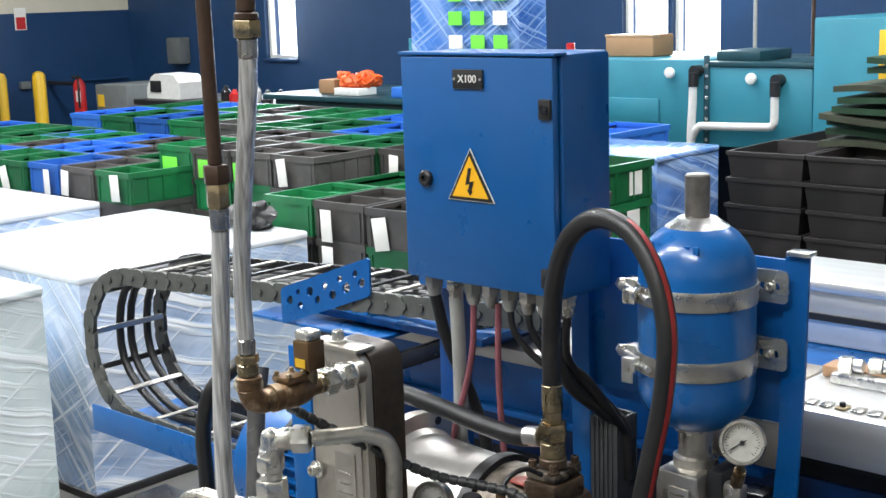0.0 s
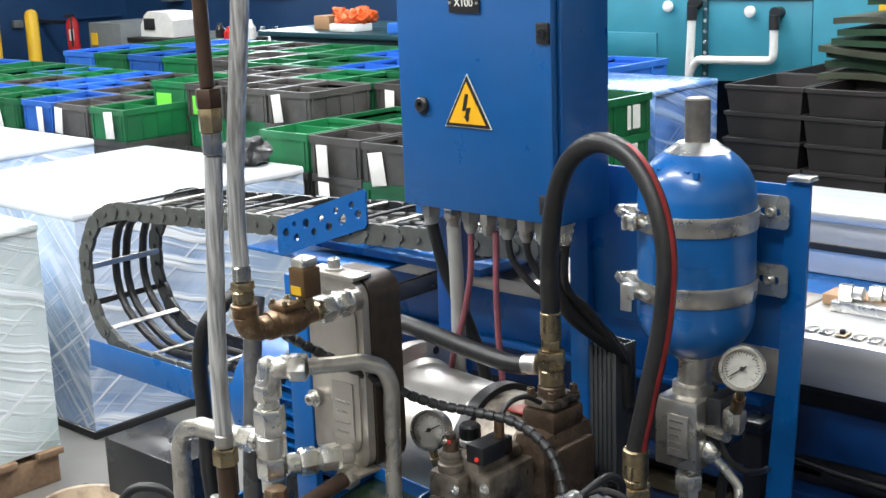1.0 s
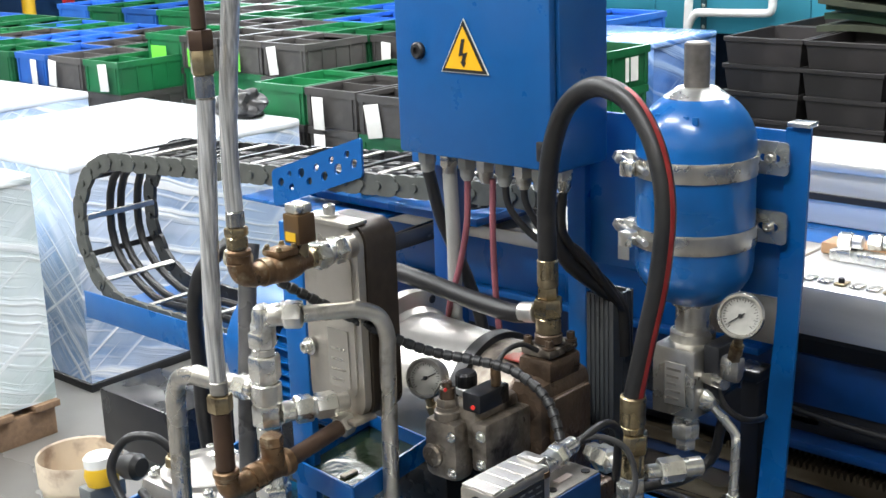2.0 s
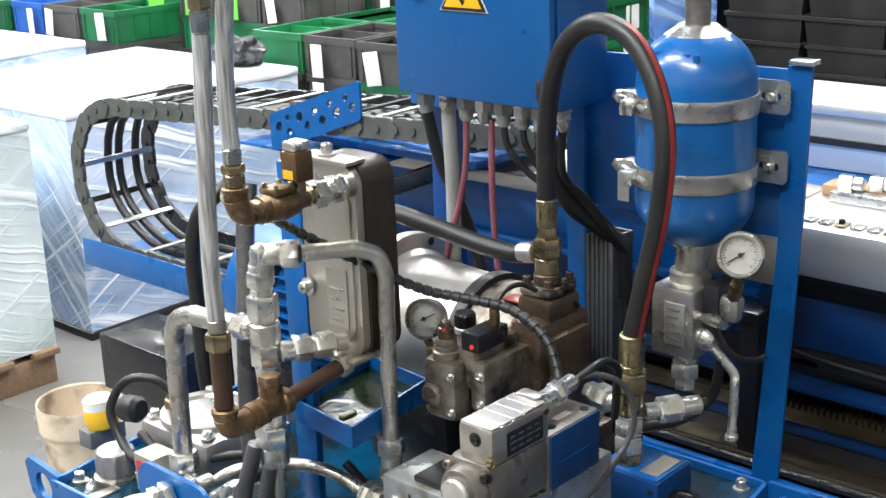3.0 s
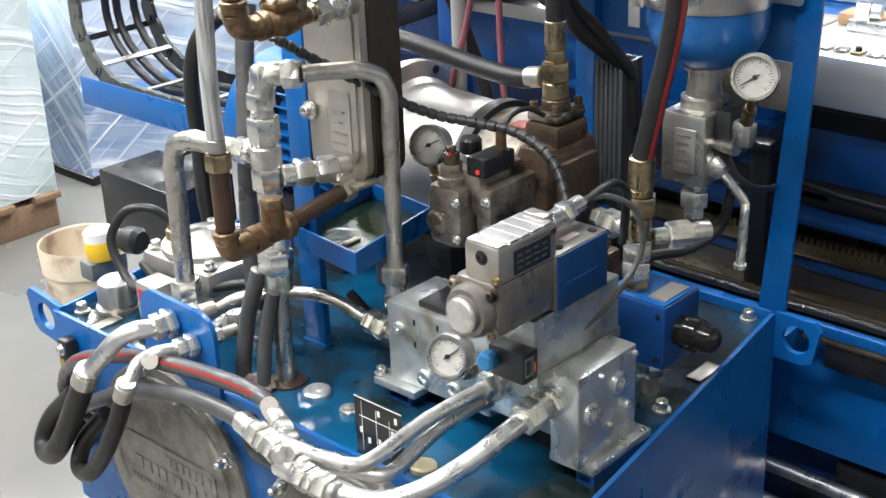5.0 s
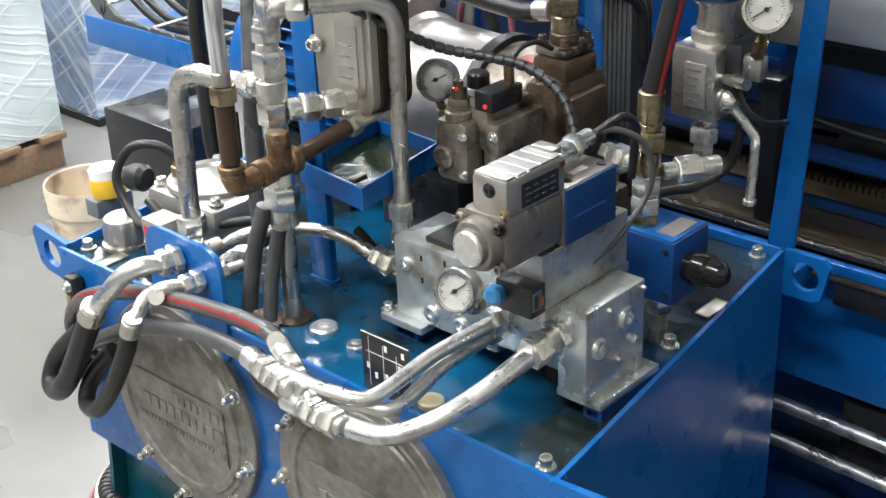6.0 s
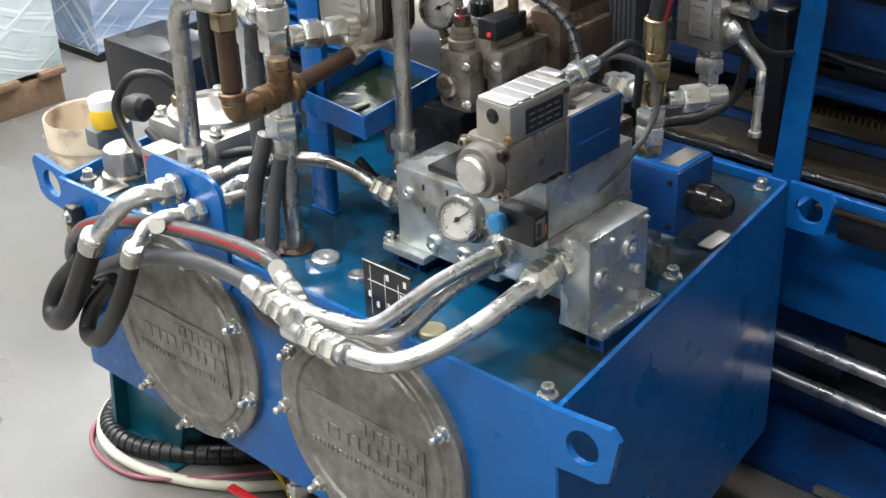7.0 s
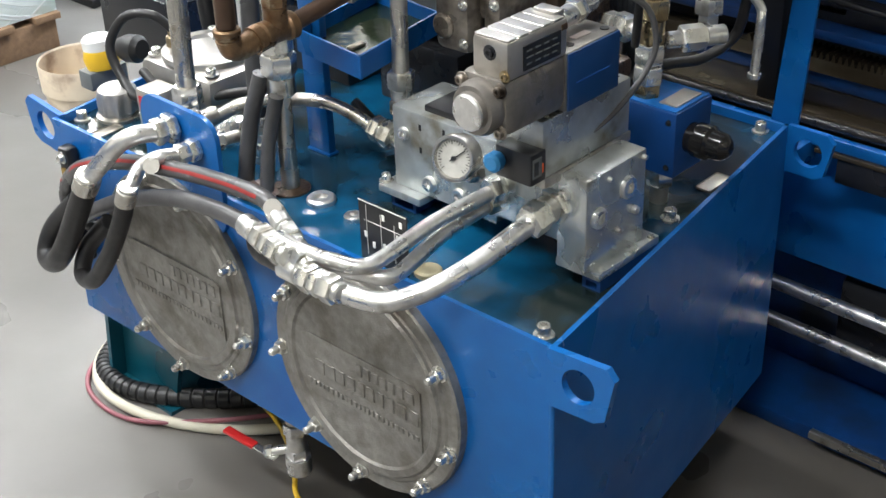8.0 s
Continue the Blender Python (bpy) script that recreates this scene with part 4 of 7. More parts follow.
tubep("elbow", bend((-0.434, -0.07, 1.228), (-0.434, -0.07, 1.192), (-0.432, -0.025, 1.192), 0.022), 0.0165, BRONZE, up_, "bronze street elbow")
cylp("elbow_collar", (-0.433, -0.034, 1.192), (-0.432, -0.022, 1.192), 0.0195, BRONZE, up_)
part("valve_body", mk(alathe, (-0.432, -0.022, 1.192), (0, 1, 0), [(0, 0.014), (0.008, 0.02), (0.025, 0.0225), (0.045, 0.02), (0.06, 0.014), (0.07, 0.014)], 22), BRONZE, up_)
boxp("valve_cover", (-0.45, -0.018, 1.208), (-0.414, 0.02, 1.219), BRONZE, up_, 0.004)
for dx in (-0.444, -0.42):
    for dy in (-0.012, 0.014):
        bolt((dx, dy, 1.219), (0, 0, 1), 0.0035, 0.005, up_, BRASS)
cylp("solenoid_stem", (-0.428, 0.034, 1.2), (-0.428, 0.034, 1.22), 0.011, BRASS, up_)
sol = boxp("solenoid_coil", (-0.444, 0.018, 1.22), (-0.412, 0.05, 1.262), mat("amber_coil", (0.12, 0.07, 0.025), (0.08, 0.045, 0.02), 0.3), up_, 0.003)
boxp("coil_label", (-0.438, 0.0165, 1.225), (-0.418, 0.0178, 1.237), YELLOW, sol, 0.0)
boxp("coil_cap", (-0.442, 0.02, 1.262), (-0.414, 0.048, 1.276), ZINC, sol, 0.004)
cylp("lever_knob", (-0.444, -0.045, 1.21), (-0.475, -0.055, 1.212), 0.012, CREAMCABLE, up_, "cream plastic hose end")
run(up_, (-0.432, 0.048, 1.192), (0, 1, 0), [(0.012, 0.014, "c", BRASS, "nipple"), (0.022, 0.0205, "h", ZINC, "union_nut"), (0.012, 0.017, "c", ZINC, "union_ring"), (0.02, 0.0205, "h", ZINC, "union_nut"), (0.02, 0.018, "c", STAIN, "port")])

# lower bronze line: hose, brown pipe, elbow, tee, pipe to the exchanger
lo_ = thing("water_inlet_line", (-0.44, -0.11, 0.915), "brown bronze pipe, elbow and tee with braided hose", "pipe fittings")
h1 = [(-0.444, -0.112, 1.06), (-0.444, -0.113, 1.12), (-0.436, -0.115, 1.22), (-0.424, -0.116, 1.34), (-0.415, -0.116, 1.44)]
tubep("braided_hose", h1, 0.0118, BRAID, lo_, "stainless braided hose", 8, 20)
run(lo_, (-0.444, -0.112, 1.06), (0, 0, -1), [(0.02, 0.0125, "c", STEEL, "hose_sleeve"), (0.024, 0.0175, "h", BRASS, "brass_nut"), (0.085, 0.0135, "c", BROWNPIPE, "pipe"), (0.01, 0.0185, "c", BRONZE, "collar")])
run(lo_, (-0.415, -0.116, 1.44), (-0.02, 0, 1), [(0.03, 0.0125, "c", STEEL, "hose_sleeve"), (0.03, 0.0155, "h", BRASS, "brass_nut"), (0.024, 0.017, "h", BROWNPIPE, "coupling"), (1.6, 0.0095, "c", BROWNPIPE, "riser")])
tubep("elbow", bend((-0.444, -0.112, 0.925), (-0.444, -0.112, 0.895), (-0.443, -0.062, 0.902), 0.02), 0.0165, BRONZE, lo_, "bronze elbow")
cylp("elbow_collar", (-0.443, -0.072, 0.901), (-0.443, -0.06, 0.903), 0.0195, BRONZE, lo_)
part("tee", mk(alathe, (-0.443, -0.06, 0.903), (0, 1, 0.02), [(0, 0.013), (0.004, 0.019), (0.014, 0.019), (0.018, 0.0165), (0.042, 0.0165), (0.046, 0.0195), (0.058, 0.0195), (0.06, 0.014)], 20), BRONZE, lo_, "bronze tee")
cylp("tee_branch", (-0.443, -0.03, 0.905), (-0.443, -0.03, 0.938), 0.0165, BRONZE, lo_)
hexp("tee_plug", (-0.443, -0.03, 0.938), (-0.443, -0.03, 0.952), 0.017, BRONZE, lo_)
cylp("cross_pipe", (-0.443, 0.0, 0.905), (-0.445, 0.12, 0.922), 0.0125, BROWNPIPE, lo_)
hexp("cross_nut", (-0.445, 0.1, 0.919), (-0.445, 0.122, 0.923), 0.018, STAIN, lo_)

# ---------------------------------------------------------------- steel pipework
col = thing("pipe_column", (-0.505, 0.015, 0.572), "column of zinc plated hydraulic fittings on steel pipe", "pipe fittings")
CX, CY = -0.51, 0.022
part("base_ring", mk(alathe, (CX, CY, ZP), (0, 0, 1), [(0, 0.03), (0.003, 0.03), (0.006, 0.016)], 28), CASTDARK, col)
run(col, (CX, CY, ZP + 0.002), (0, 0, 1), [(0.153, 0.0138, "c", STEEL, "pipe"), (0.03, 0.0215, "c", ZINC, "collar"), (0.033, 0.0265, "h", ZINC, "nut"), (0.004, 0.0215, "c", ZINC, "ring"), (0.036, 0.0235, "c", ZINC, "collar"), (0.034, 0.0165, "c", ZINC, "tube"), (0.022, 0.0185, "c", ZINC, "ring"), (0.034, 0.0235, "h", ZINC, "nut"), (0.032, 0.0225, "c", ZINC, "tee_body"), (0.004, 0.0175, "c", ZINC, "ring"), (0.038, 0.0235, "h", ZINC, "nut"), (0.012, 0.0165, "c", ZINC, "ring"), (0.024, 0.0205, "h", ZINC, "nut"), (0.012, 0.0165, "c", ZINC, "elbow_neck")])
tubep("top_elbow", [(CX, CY, 1.062), (CX, CY, 1.078), (CX + 0.002, CY + 0.0015, 1.09), (CX + 0.008, CY + 0.006, 1.0985), (CX + 0.018, CY + 0.0135, 1.103), (CX + 0.03, CY + 0.0225, 1.103)], 0.0168, ZINC, col, "", 3, 20)
part("elbow_boss", mk(alathe, (CX + 0.003, CY + 0.002, 1.06), (0, 0, 1), [(0, 0.0165), (0.03, 0.0168), (0.046, 0.0165), (0.054, 0.014), (0.058, 0.008)], 22), ZINC, col)
run(col, (CX + 0.018, CY + 0.013, 1.103), (0.8, 0.6, 0), [(0.012, 0.0165, "c", ZINC, "ring"), (0.026, 0.021, "h", ZINC, "nut")])
upipe = bend((CX + 0.048, CY + 0.036, 1.103), (-0.4, 0.165, 1.098), (-0.405, 0.162, 0.79), 0.045)
tubep("return_bend", upipe, 0.0125, STEEL, col, "bent steel pipe", 8, 18)
run(col, (-0.405, 0.162, 0.792), (0, 0, -1), [(0.026, 0.021, "h", ZINC, "nut"), (0.018, 0.0165, "c", ZINC, "ring"), (0.022, 0.0195, "h", STEEL, "nut"), (0.16, 0.015, "c", STEEL, "stub")])
run(col, (CX - 0.02, CY - 0.004, 0.985), (-1, -0.1, 0), [(0.012, 0.016, "c", ZINC, "ring"), (0.024, 0.0195, "h", ZINC, "nut")])
lpipe = bend((CX - 0.05, CY - 0.008, 0.985), (-0.695, -0.005, 0.985), (-0.705, -0.004, 0.74), 0.045)
tubep("left_bend", lpipe, 0.0155, STEEL, col, "bent steel pipe", 8, 18)
run(col, (-0.705, -0.004, 0.745), (0, 0, -1), [(0.03, 0.0235, "h", ZINC, "nut"), (0.018, 0.018, "c", ZINC, "ring")])
tubep("lower_elbow", bend((-0.705, -0.004, 0.71), (-0.705, -0.004, 0.672), (-0.76, 0.022, 0.672), 0.026), 0.017, ZINC, col, "", 5, 18)
tubep("rear_pipe", [(-0.615, 0.06, 0.64), (-0.615, 0.06, 0.8), (-0.618, 0.07, 0.92), (-0.63, 0.09, 1.02), (-0.645, 0.11, 1.1), (-0.655, 0.13, 1.16)], 0.0145, GREYHOSE, col, "grey hose rising behind the column")
run(col, (-0.615, 0.06, 0.7), (0, 0, -1), [(0.028, 0.021, "h", ZINC, "nut"), (0.016, 0.017, "c", ZINC, "ring"), (0.022, 0.021, "h", ZINC, "nut"), (0.06, 0.017, "c", ZINC, "stub")])
run(col, (-0.63, 0.055, 0.668), (-0.75, -0.4, 0), [(0.014, 0.016, "c", ZINC, "ring"), (0.024, 0.0225, "h", ZINC, "nut"), (0.02, 0.017, "h", ZINC, "nut")])
run(col, (-0.49, 0.03, 0.955), (0.45, 0.9, 0), [(0.02, 0.016, "c", ZINC, "ring"), (0.026, 0.021, "h", ZINC, "nut"), (0.006, 0.016, "c", ZINC, "ring"), (0.03, 0.02, "h", ZINC, "nut"), (0.02, 0.014, "c", STAIN, "nipple")])
# pipe that runs low over the plate from the bulkhead to the manifold
lowp = thing("low_pipe", (-0.5, 0.09, 0.6), "bent steel pipe low over the tank top", "pipe")
tubep("pipe", [(-0.66, -0.02, 0.6925), (-0.635, 0.0, 0.712), (-0.606, 0.03, 0.7305), (-0.563, 0.09, 0.7283), (-0.52, 0.11, 0.7286), (-0.486, 0.125, 0.7185), (-0.442, 0.135, 0.701), (-0.4, 0.14, 0.69), (-0.352, 0.142, 0.685)], 0.0105, STEEL, lowp, "", 8)
run(lowp, (-0.442, 0.135, 0.702), (1, 0.08, -0.2), [(0.016, 0.02, "h", ZINC, "nut"), (0.004, 0.015, "c", ZINC, "ring"), (0.018, 0.0205, "h", ZINC, "nut")])
run(lowp, (-0.69, -0.045, 0.675), (0.62, 0.55, 0.5), [(0.022, 0.0175, "h", ZINC, "nut"), (0.014, 0.013, "c", ZINC, "ring")])
for k, pts in enumerate(([(-0.562, -0.022, ZP), (-0.555, -0.017, 0.68), (-0.5435, -0.01, 0.744), (-0.531, -0.004, 0.785), (-0.5244, 0.0, 0.81)],
                        [(-0.515, -0.022, ZP), (-0.515, -0.015, 0.66), (-0.513, -0.01, 0.7), (-0.503, -0.004, 0.75), (-0.4953, 0.0, 0.783)])):
    gh = thing("grey_hose", pts[0], "worn grey rubber hose standing on the tank top", "hose", "grey hoses")
    tubep("hose", pts, 0.0125 - 0.0015 * k, GREYHOSE, gh)

# ---------------------------------------------------------------- drip tray on a leg
trayb = thing("drip_tray", (-0.5, 0.22, 0.8), "blue steel drip tray with dark oil, fixed to a post", "tray")
tz0, tz1 = 0.803, 0.83
TQ = [V(-0.562, 0.103, 0), V(-0.408, 0.085, 0), V(-0.442, 0.287, 0), V(-0.596, 0.305, 0)]
for a, b in zip(TQ, TQ[1:] + TQ[:1]):
    part("side", wall_of(a, b, tz0, tz1 + 0.008, 0.004), BLUE, trayb)
part("floor_sheet", mk(prism, [p + V(0.004 if p.x < -0.5 else -0.004, 0.004 if p.y < 0.2 else -0.004, 0) for p in TQ], tz0, tz0 + 0.004), BLUE, trayb)
part("oil", mk(prism, [p + V(0.005 if p.x < -0.5 else -0.005, 0.005 if p.y < 0.2 else -0.005, 0) for p in TQ], tz0 + 0.004, tz0 + 0.013), OIL, trayb, "dark green waste oil")
boxp("bracket", (-0.59, 0.15, tz0 - 0.012), (-0.55, 0.22, tz0), BLUE, trayb, 0.002)
boxp("paper_scrap", (-0.484, 0.13, tz0 + 0.013), (-0.472, 0.16, tz0 + 0.018), STAIN, trayb, 0.002)

# ---------------------------------------------------------------- motor, bell housing and pump
MY, MZ = 0.455, 0.845
mot = thing("electric_motor", (-0.85, MY, 0.572), "blue finned electric motor on the tank top", "motor")
part("body", mk(alathe, (-1.02, MY, MZ), (1, 0, 0), [(0, 0.10), (0.02, 0.126), (0.04, 0.13), (0.132, 0.13), (0.136, 0.11), (0.34, 0.108)], 48), BLUE, mot)
for k in range(36):
    a = 2 * math.pi * k / 36
    o = V(0, math.cos(a), math.sin(a))
    t_ = V(0, -math.sin(a), math.cos(a))
    bm = bmesh.new()
    c0 = V(-0.875, MY, MZ)
    for s in (0,):
        pts = [c0 + o * 0.11 - t_ * 0.002, c0 + o * 0.11 + t_ * 0.002, c0 + o * 0.132 + t_ * 0.0015, c0 + o * 0.132 - t_ * 0.0015]
        lo = [bm.verts.new(p) for p in pts]
        hi = [bm.verts.new(p + V(0.2, 0, 0)) for p in pts]
        bm.faces.new(lo[::-1])
        bm.faces.new(hi)
        for q in range(4):
            bm.faces.new((lo[q], lo[(q + 1) % 4], hi[(q + 1) % 4], hi[q]))
    part("cooling_fin", bm, BLUE, mot)
part("fan_ring", mk(alathe, (-0.889, MY, MZ), (1, 0, 0), [(0, 0.123), (0.0, 0.135), (0.012, 0.135), (0.012, 0.12)], 48), BLACK, mot)
# The foot's black stands in for the shadow under the motor.
boxp("foot", (-0.96, MY - 0.11, ZP), (-0.72, MY + 0.11, 0.73), BLACKM, mot, 0.004)
bell = thing("bell_housing", (-0.55, MY, 0.572), "silver cast aluminium bell housing between motor and pump", "housing")
part("housing", mk(alathe, (-0.655, MY, MZ), (1, 0, 0), [(0, 0.155), (0.022, 0.155), (0.024, 0.15), (0.024, 0.128), (0.034, 0.12), (0.19, 0.112), (0.196, 0.12), (0.2, 0.12)], 56), ALU, bell)
for k in range(8):
    a = radians(22.5 + 45 * k)
    cylp("flange_hole", (-0.634, MY + 0.142 * math.cos(a), MZ + 0.142 * math.sin(a)), (-0.6295, MY + 0.142 * math.cos(a), MZ + 0.142 * math.sin(a)), 0.0075, DARK, bell)
part("rubber_band", mk(alathe, (-0.456, MY, MZ), (1, 0, 0), [(0, 0.118), (0.002, 0.122), (0.024, 0.122), (0.026, 0.118)], 56), RUBBER, bell)
# Coloured black for the shaded space below the housing.
boxp("foot", (-0.65, MY - 0.1, ZP), (-0.47, MY + 0.1, 0.735), BLACKM, bell, 0.004)
pump = thing("piston_pump", (-0.32, MY, 0.7), "grimy brown cast iron piston pump", "pump")
part("front_casting", mk(alathe, (-0.43, MY, MZ), (1, 0, 0), [(0, 0.112), (0.05, 0.11), (0.085, 0.104), (0.09, 0.098)], 48), CAST, pump)
part("scale_flange", mk(alathe, (-0.347, MY, MZ), (1, 0, 0), [(0, 0.104), (0.001, 0.111), (0.012, 0.112), (0.014, 0.106)], 48), CASTDARK, pump)
boxp("pump_body", (-0.34, MY - 0.098, MZ - 0.11), (-0.268, MY + 0.04, MZ + 0.1), CASTDARK, pump, 0.024)
boxp("rear_cover", (-0.27, MY - 0.08, MZ - 0.09), (-0.256, MY + 0.015, MZ + 0.075), CASTDARK, pump, 0.006)
boxp("foot", (-0.36, MY - 0.05, ZP), (-0.24, MY + 0.06, MZ - 0.1), CASTDARK, pump, 0.01)
bm = bmesh.new()
for k in range(7):
    a = radians(60 + k * 20)
    abox(bm, (-0.349, -0.006, -0.004), (-0.338, 0.006, 0.004), 0.0015, Matrix.Translation((0, MY - 0.112 * math.sin(a), MZ + 0.112 * math.cos(a))), seg=1)
part("scale_ring", bm, CAST, pump)
boxp("red_label", (-0.385, MY - 0.05, MZ + 0.104), (-0.325, MY - 0.005, MZ + 0.1075), mat("worn_red_label", (0.28, 0.03, 0.02), (0.2, 0.05, 0.03), 0.4), pump, 0.002)
boxp("port_block", (-0.338, MY - 0.07, MZ + 0.09), (-0.272, MY + 0.012, MZ + 0.128), CASTDARK, pump, 0.009)
boxp("port_flange", (-0.335, MY - 0.066, MZ + 0.128), (-0.275, MY + 0.008, MZ + 0.144), CAST, pump, 0.006)
for dx in (-0.326, -0.284):
    for dy in (-0.057, -0.002):
        bolt((dx, MY + dy, MZ + 0.144), (0, 0, 1), 0.0065, 0.014, pump, CASTDARK)
run(pump, (-0.302, 0.42, MZ + 0.146), (0, 0, 1), [(0.016, 0.022, "c", CASTDARK, "flange"), (0.026, 0.02, "c", BRASS, "adapter"), (0.03, 0.0235, "h", BRASS, "nut"), (0.018, 0.0165, "h", BRASS, "nut"), (0.045, 0.0165, "c", BRASS, "hose_sleeve")])
# compensator in front of the pump
comp = part("compensator", mk(abox, (-0.378, 0.25, 0.86), (-0.31, 0.36, 0.93), 0.014), CAST, pump, "pressure compensator with adjusters")
boxp("regulator_body", (-0.3937, 0.222, 0.8125), (-0.3260, 0.268, 0.9105), CAST, comp, 0.014)
part("oval_cover", mk(alathe, (-0.3717, 0.2225, 0.8517), (0, -1, 0), [(0, 0.019), (0.004, 0.019), (0.007, 0.015)], 24), CAST, comp)
part("regulator_neck", mk(alathe, (-0.3599, 0.245, 0.9085), (0, 0, 1), [(0, 0.021), (0.012, 0.021), (0.014, 0.018), (0.02, 0.018)], 24), CAST, comp)
hexp("adjuster_nut", (-0.3599, 0.245, 0.9265), (-0.3599, 0.245, 0.9405), 0.017, CAST, comp)
part("adjuster", mk(alathe, (-0.3599, 0.245, 0.9405), (0, 0, 1), [(0, 0.0125), (0.016, 0.012), (0.018, 0.008), (0.026, 0.008)], 18), CASTDARK, comp)
cylp("red_seal", (-0.3538, 0.236, 0.9575), (-0.3538, 0.233, 0.9575), 0.0028, RED, comp)
for zz in (0.8325, 0.8905):
    bolt((-0.3340, 0.2225, zz), (0, -1, 0), 0.0055, 0.006, comp)
cylp("knob_collar", (-0.365, 0.295, 0.93), (-0.365, 0.295, 0.943), 0.0165, ZINC, comp, "", 24, 0.002)
bm = bmesh.new()
nk = 40
rg_ = [[bm.verts.new((-0.365 + r_ * (1 + 0.05 * (k_ % 2)) * math.cos(2 * math.pi * k_ / nk), 0.295 + r_ * (1 + 0.05 * (k_ % 2)) * math.sin(2 * math.pi * k_ / nk), z_)) for k_ in range(nk)] for r_, z_ in ((0.0155, 0.943), (0.0165, 0.945), (0.016, 0.962), (0.013, 0.966))]
for a, b in zip(rg_, rg_[1:]):
    for k_ in range(nk):
        bm.faces.new((a[k_], a[(k_ + 1) % nk], b[(k_ + 1) % nk], b[k_]))
bm.faces.new(rg_[0][::-1])
bm.faces.new(rg_[-1])
part("black_knob", bm, BLACK, comp, "ribbed black adjusting knob")
boxp("pilot_head", (-0.335, 0.25, 0.925), (-0.3, 0.32, 0.955), BLACKM, comp, 0.003)
cylp("indicator_led", (-0.312, 0.2495, 0.935), (-0.312, 0.247, 0.935), 0.0035, LED, comp)
cylp("red_plug", (-0.31, 0.3, 0.955), (-0.31, 0.3, 0.985), 0.008, BRONZE, comp)
boxp("side_body", (-0.32, 0.25, 0.83), (-0.29, 0.36, 0.91), CAST, comp, 0.006)
bolt((-0.3, 0.25, 0.89), (0, -1, 0), 0.006, 0.006, comp)
bolt((-0.3, 0.25, 0.845), (0, -1, 0), 0.006, 0.006, comp)
tubep("sensor_lead", [(-0.31, 0.3, 0.985), (-0.305, 0.32, 1.005), (-0.295, 0.345, 1.01), (-0.285, 0.37, 0.995)], 0.004, RUBBER, comp)

# ---------------------------------------------------------------- hoses
lp = [(-0.302, 0.42, 1.12), (-0.3, 0.418, 1.22), (-0.282, 0.41, 1.305), (-0.245, 0.398, 1.37), (-0.182, 0.38, 1.405), (-0.115, 0.365, 1.392), (-0.065, 0.35, 1.34), (-0.04, 0.34, 1.265), (-0.042, 0.332, 1.17), (-0.06, 0.325, 1.07), (-0.075, 0.318, 0.985)]
ph = thing("pressure_hose", lp[-1], "thick black hydraulic hose with red stripe in a high loop", "hose")
tubep("hose", lp, 0.0148, RUBBER, ph, "", 8, 20)
part("red_stripe", mk(atube, lp[4:], 0.0153, 14, 8, (radians(-104), radians(-74))), REDSTRIPE, ph)
run(ph, (-0.075, 0.318, 0.99), (-0.05, 0.03, -1), [(0.045, 0.0185, "c", BRASS, "hose_sleeve"), (0.012, 0.017, "c", BRASS, "ring"), (0.03, 0.024, "h", BRASS, "nut"), (0.036, 0.0185, "c", BRASS, "adapter"), (0.03, 0.022, "h", ZINC, "nut"), (0.004, 0.017, "c", STEEL, "ring"), (0.026, 0.022, "h", ZINC, "nut"), (0.03, 0.0195, "h", BRASS, "nut")])
run(ph, (-0.1, 0.325, 0.872), (-1, 0.25, 0), [(0.02, 0.013, "c", ZINC, "ring"), (0.03, 0.02, "h", ZINC, "nut"), (0.02, 0.015, "h", ZINC, "nut")])
run(ph, (-0.065, 0.335, 0.868), (0.55, 0.8, 0), [(0.02, 0.012, "c", ZINC, "ring"), (0.035, 0.019, "h", ZINC, "nut"), (0.03, 0.014, "c", ZINC, "elbow")])
ch_ = thing("case_drain_hose", (-0.7, 0.5, 1.05), "black hose running behind to the pump port", "hose")
tubep("hose", [(-0.72, 0.4, 1.055), (-0.64, 0.42, 1.05), (-0.55, 0.425, 1.04), (-0.46, 0.425, 1.028), (-0.38, 0.42, 1.025), (-0.345, 0.42, 1.03)], 0.0155, RUBBER, ch_, "", 8, 18)
cylp("ferrule", (-0.355, 0.42, 1.03), (-0.325, 0.42, 1.035), 0.0165, BRIGHT, ch_, "", 20, 0.002)
wc = [(-0.5, 0.02, 1.17), (-0.48, 0.07, 1.13), (-0.44, 0.12, 1.09), (-0.40, 0.18, 1.045), (-0.36, 0.22, 1.02), (-0.31, 0.25, 1.01), (-0.25, 0.27, 1.0), (-0.19, 0.27, 0.97), (-0.15, 0.25, 0.92), (-0.125, 0.225, 0.88)]
sw = thing("spiral_wrapped_cable", wc[0], "black spiral-wrapped signal cable", "cable")
tubep("sheath", wc, 0.0062, RUBBER, sw, "", 8)
pth = smooth_path(wc, 8)
for a, b in zip(pth[::2], pth[1::2]):
    part("wrap_turn", mk(alathe, a, b - a, [(0, 0.0062), (0.001, 0.0078), (0.011, 0.0078), (0.012, 0.0062)], 12), BLACK, sw)
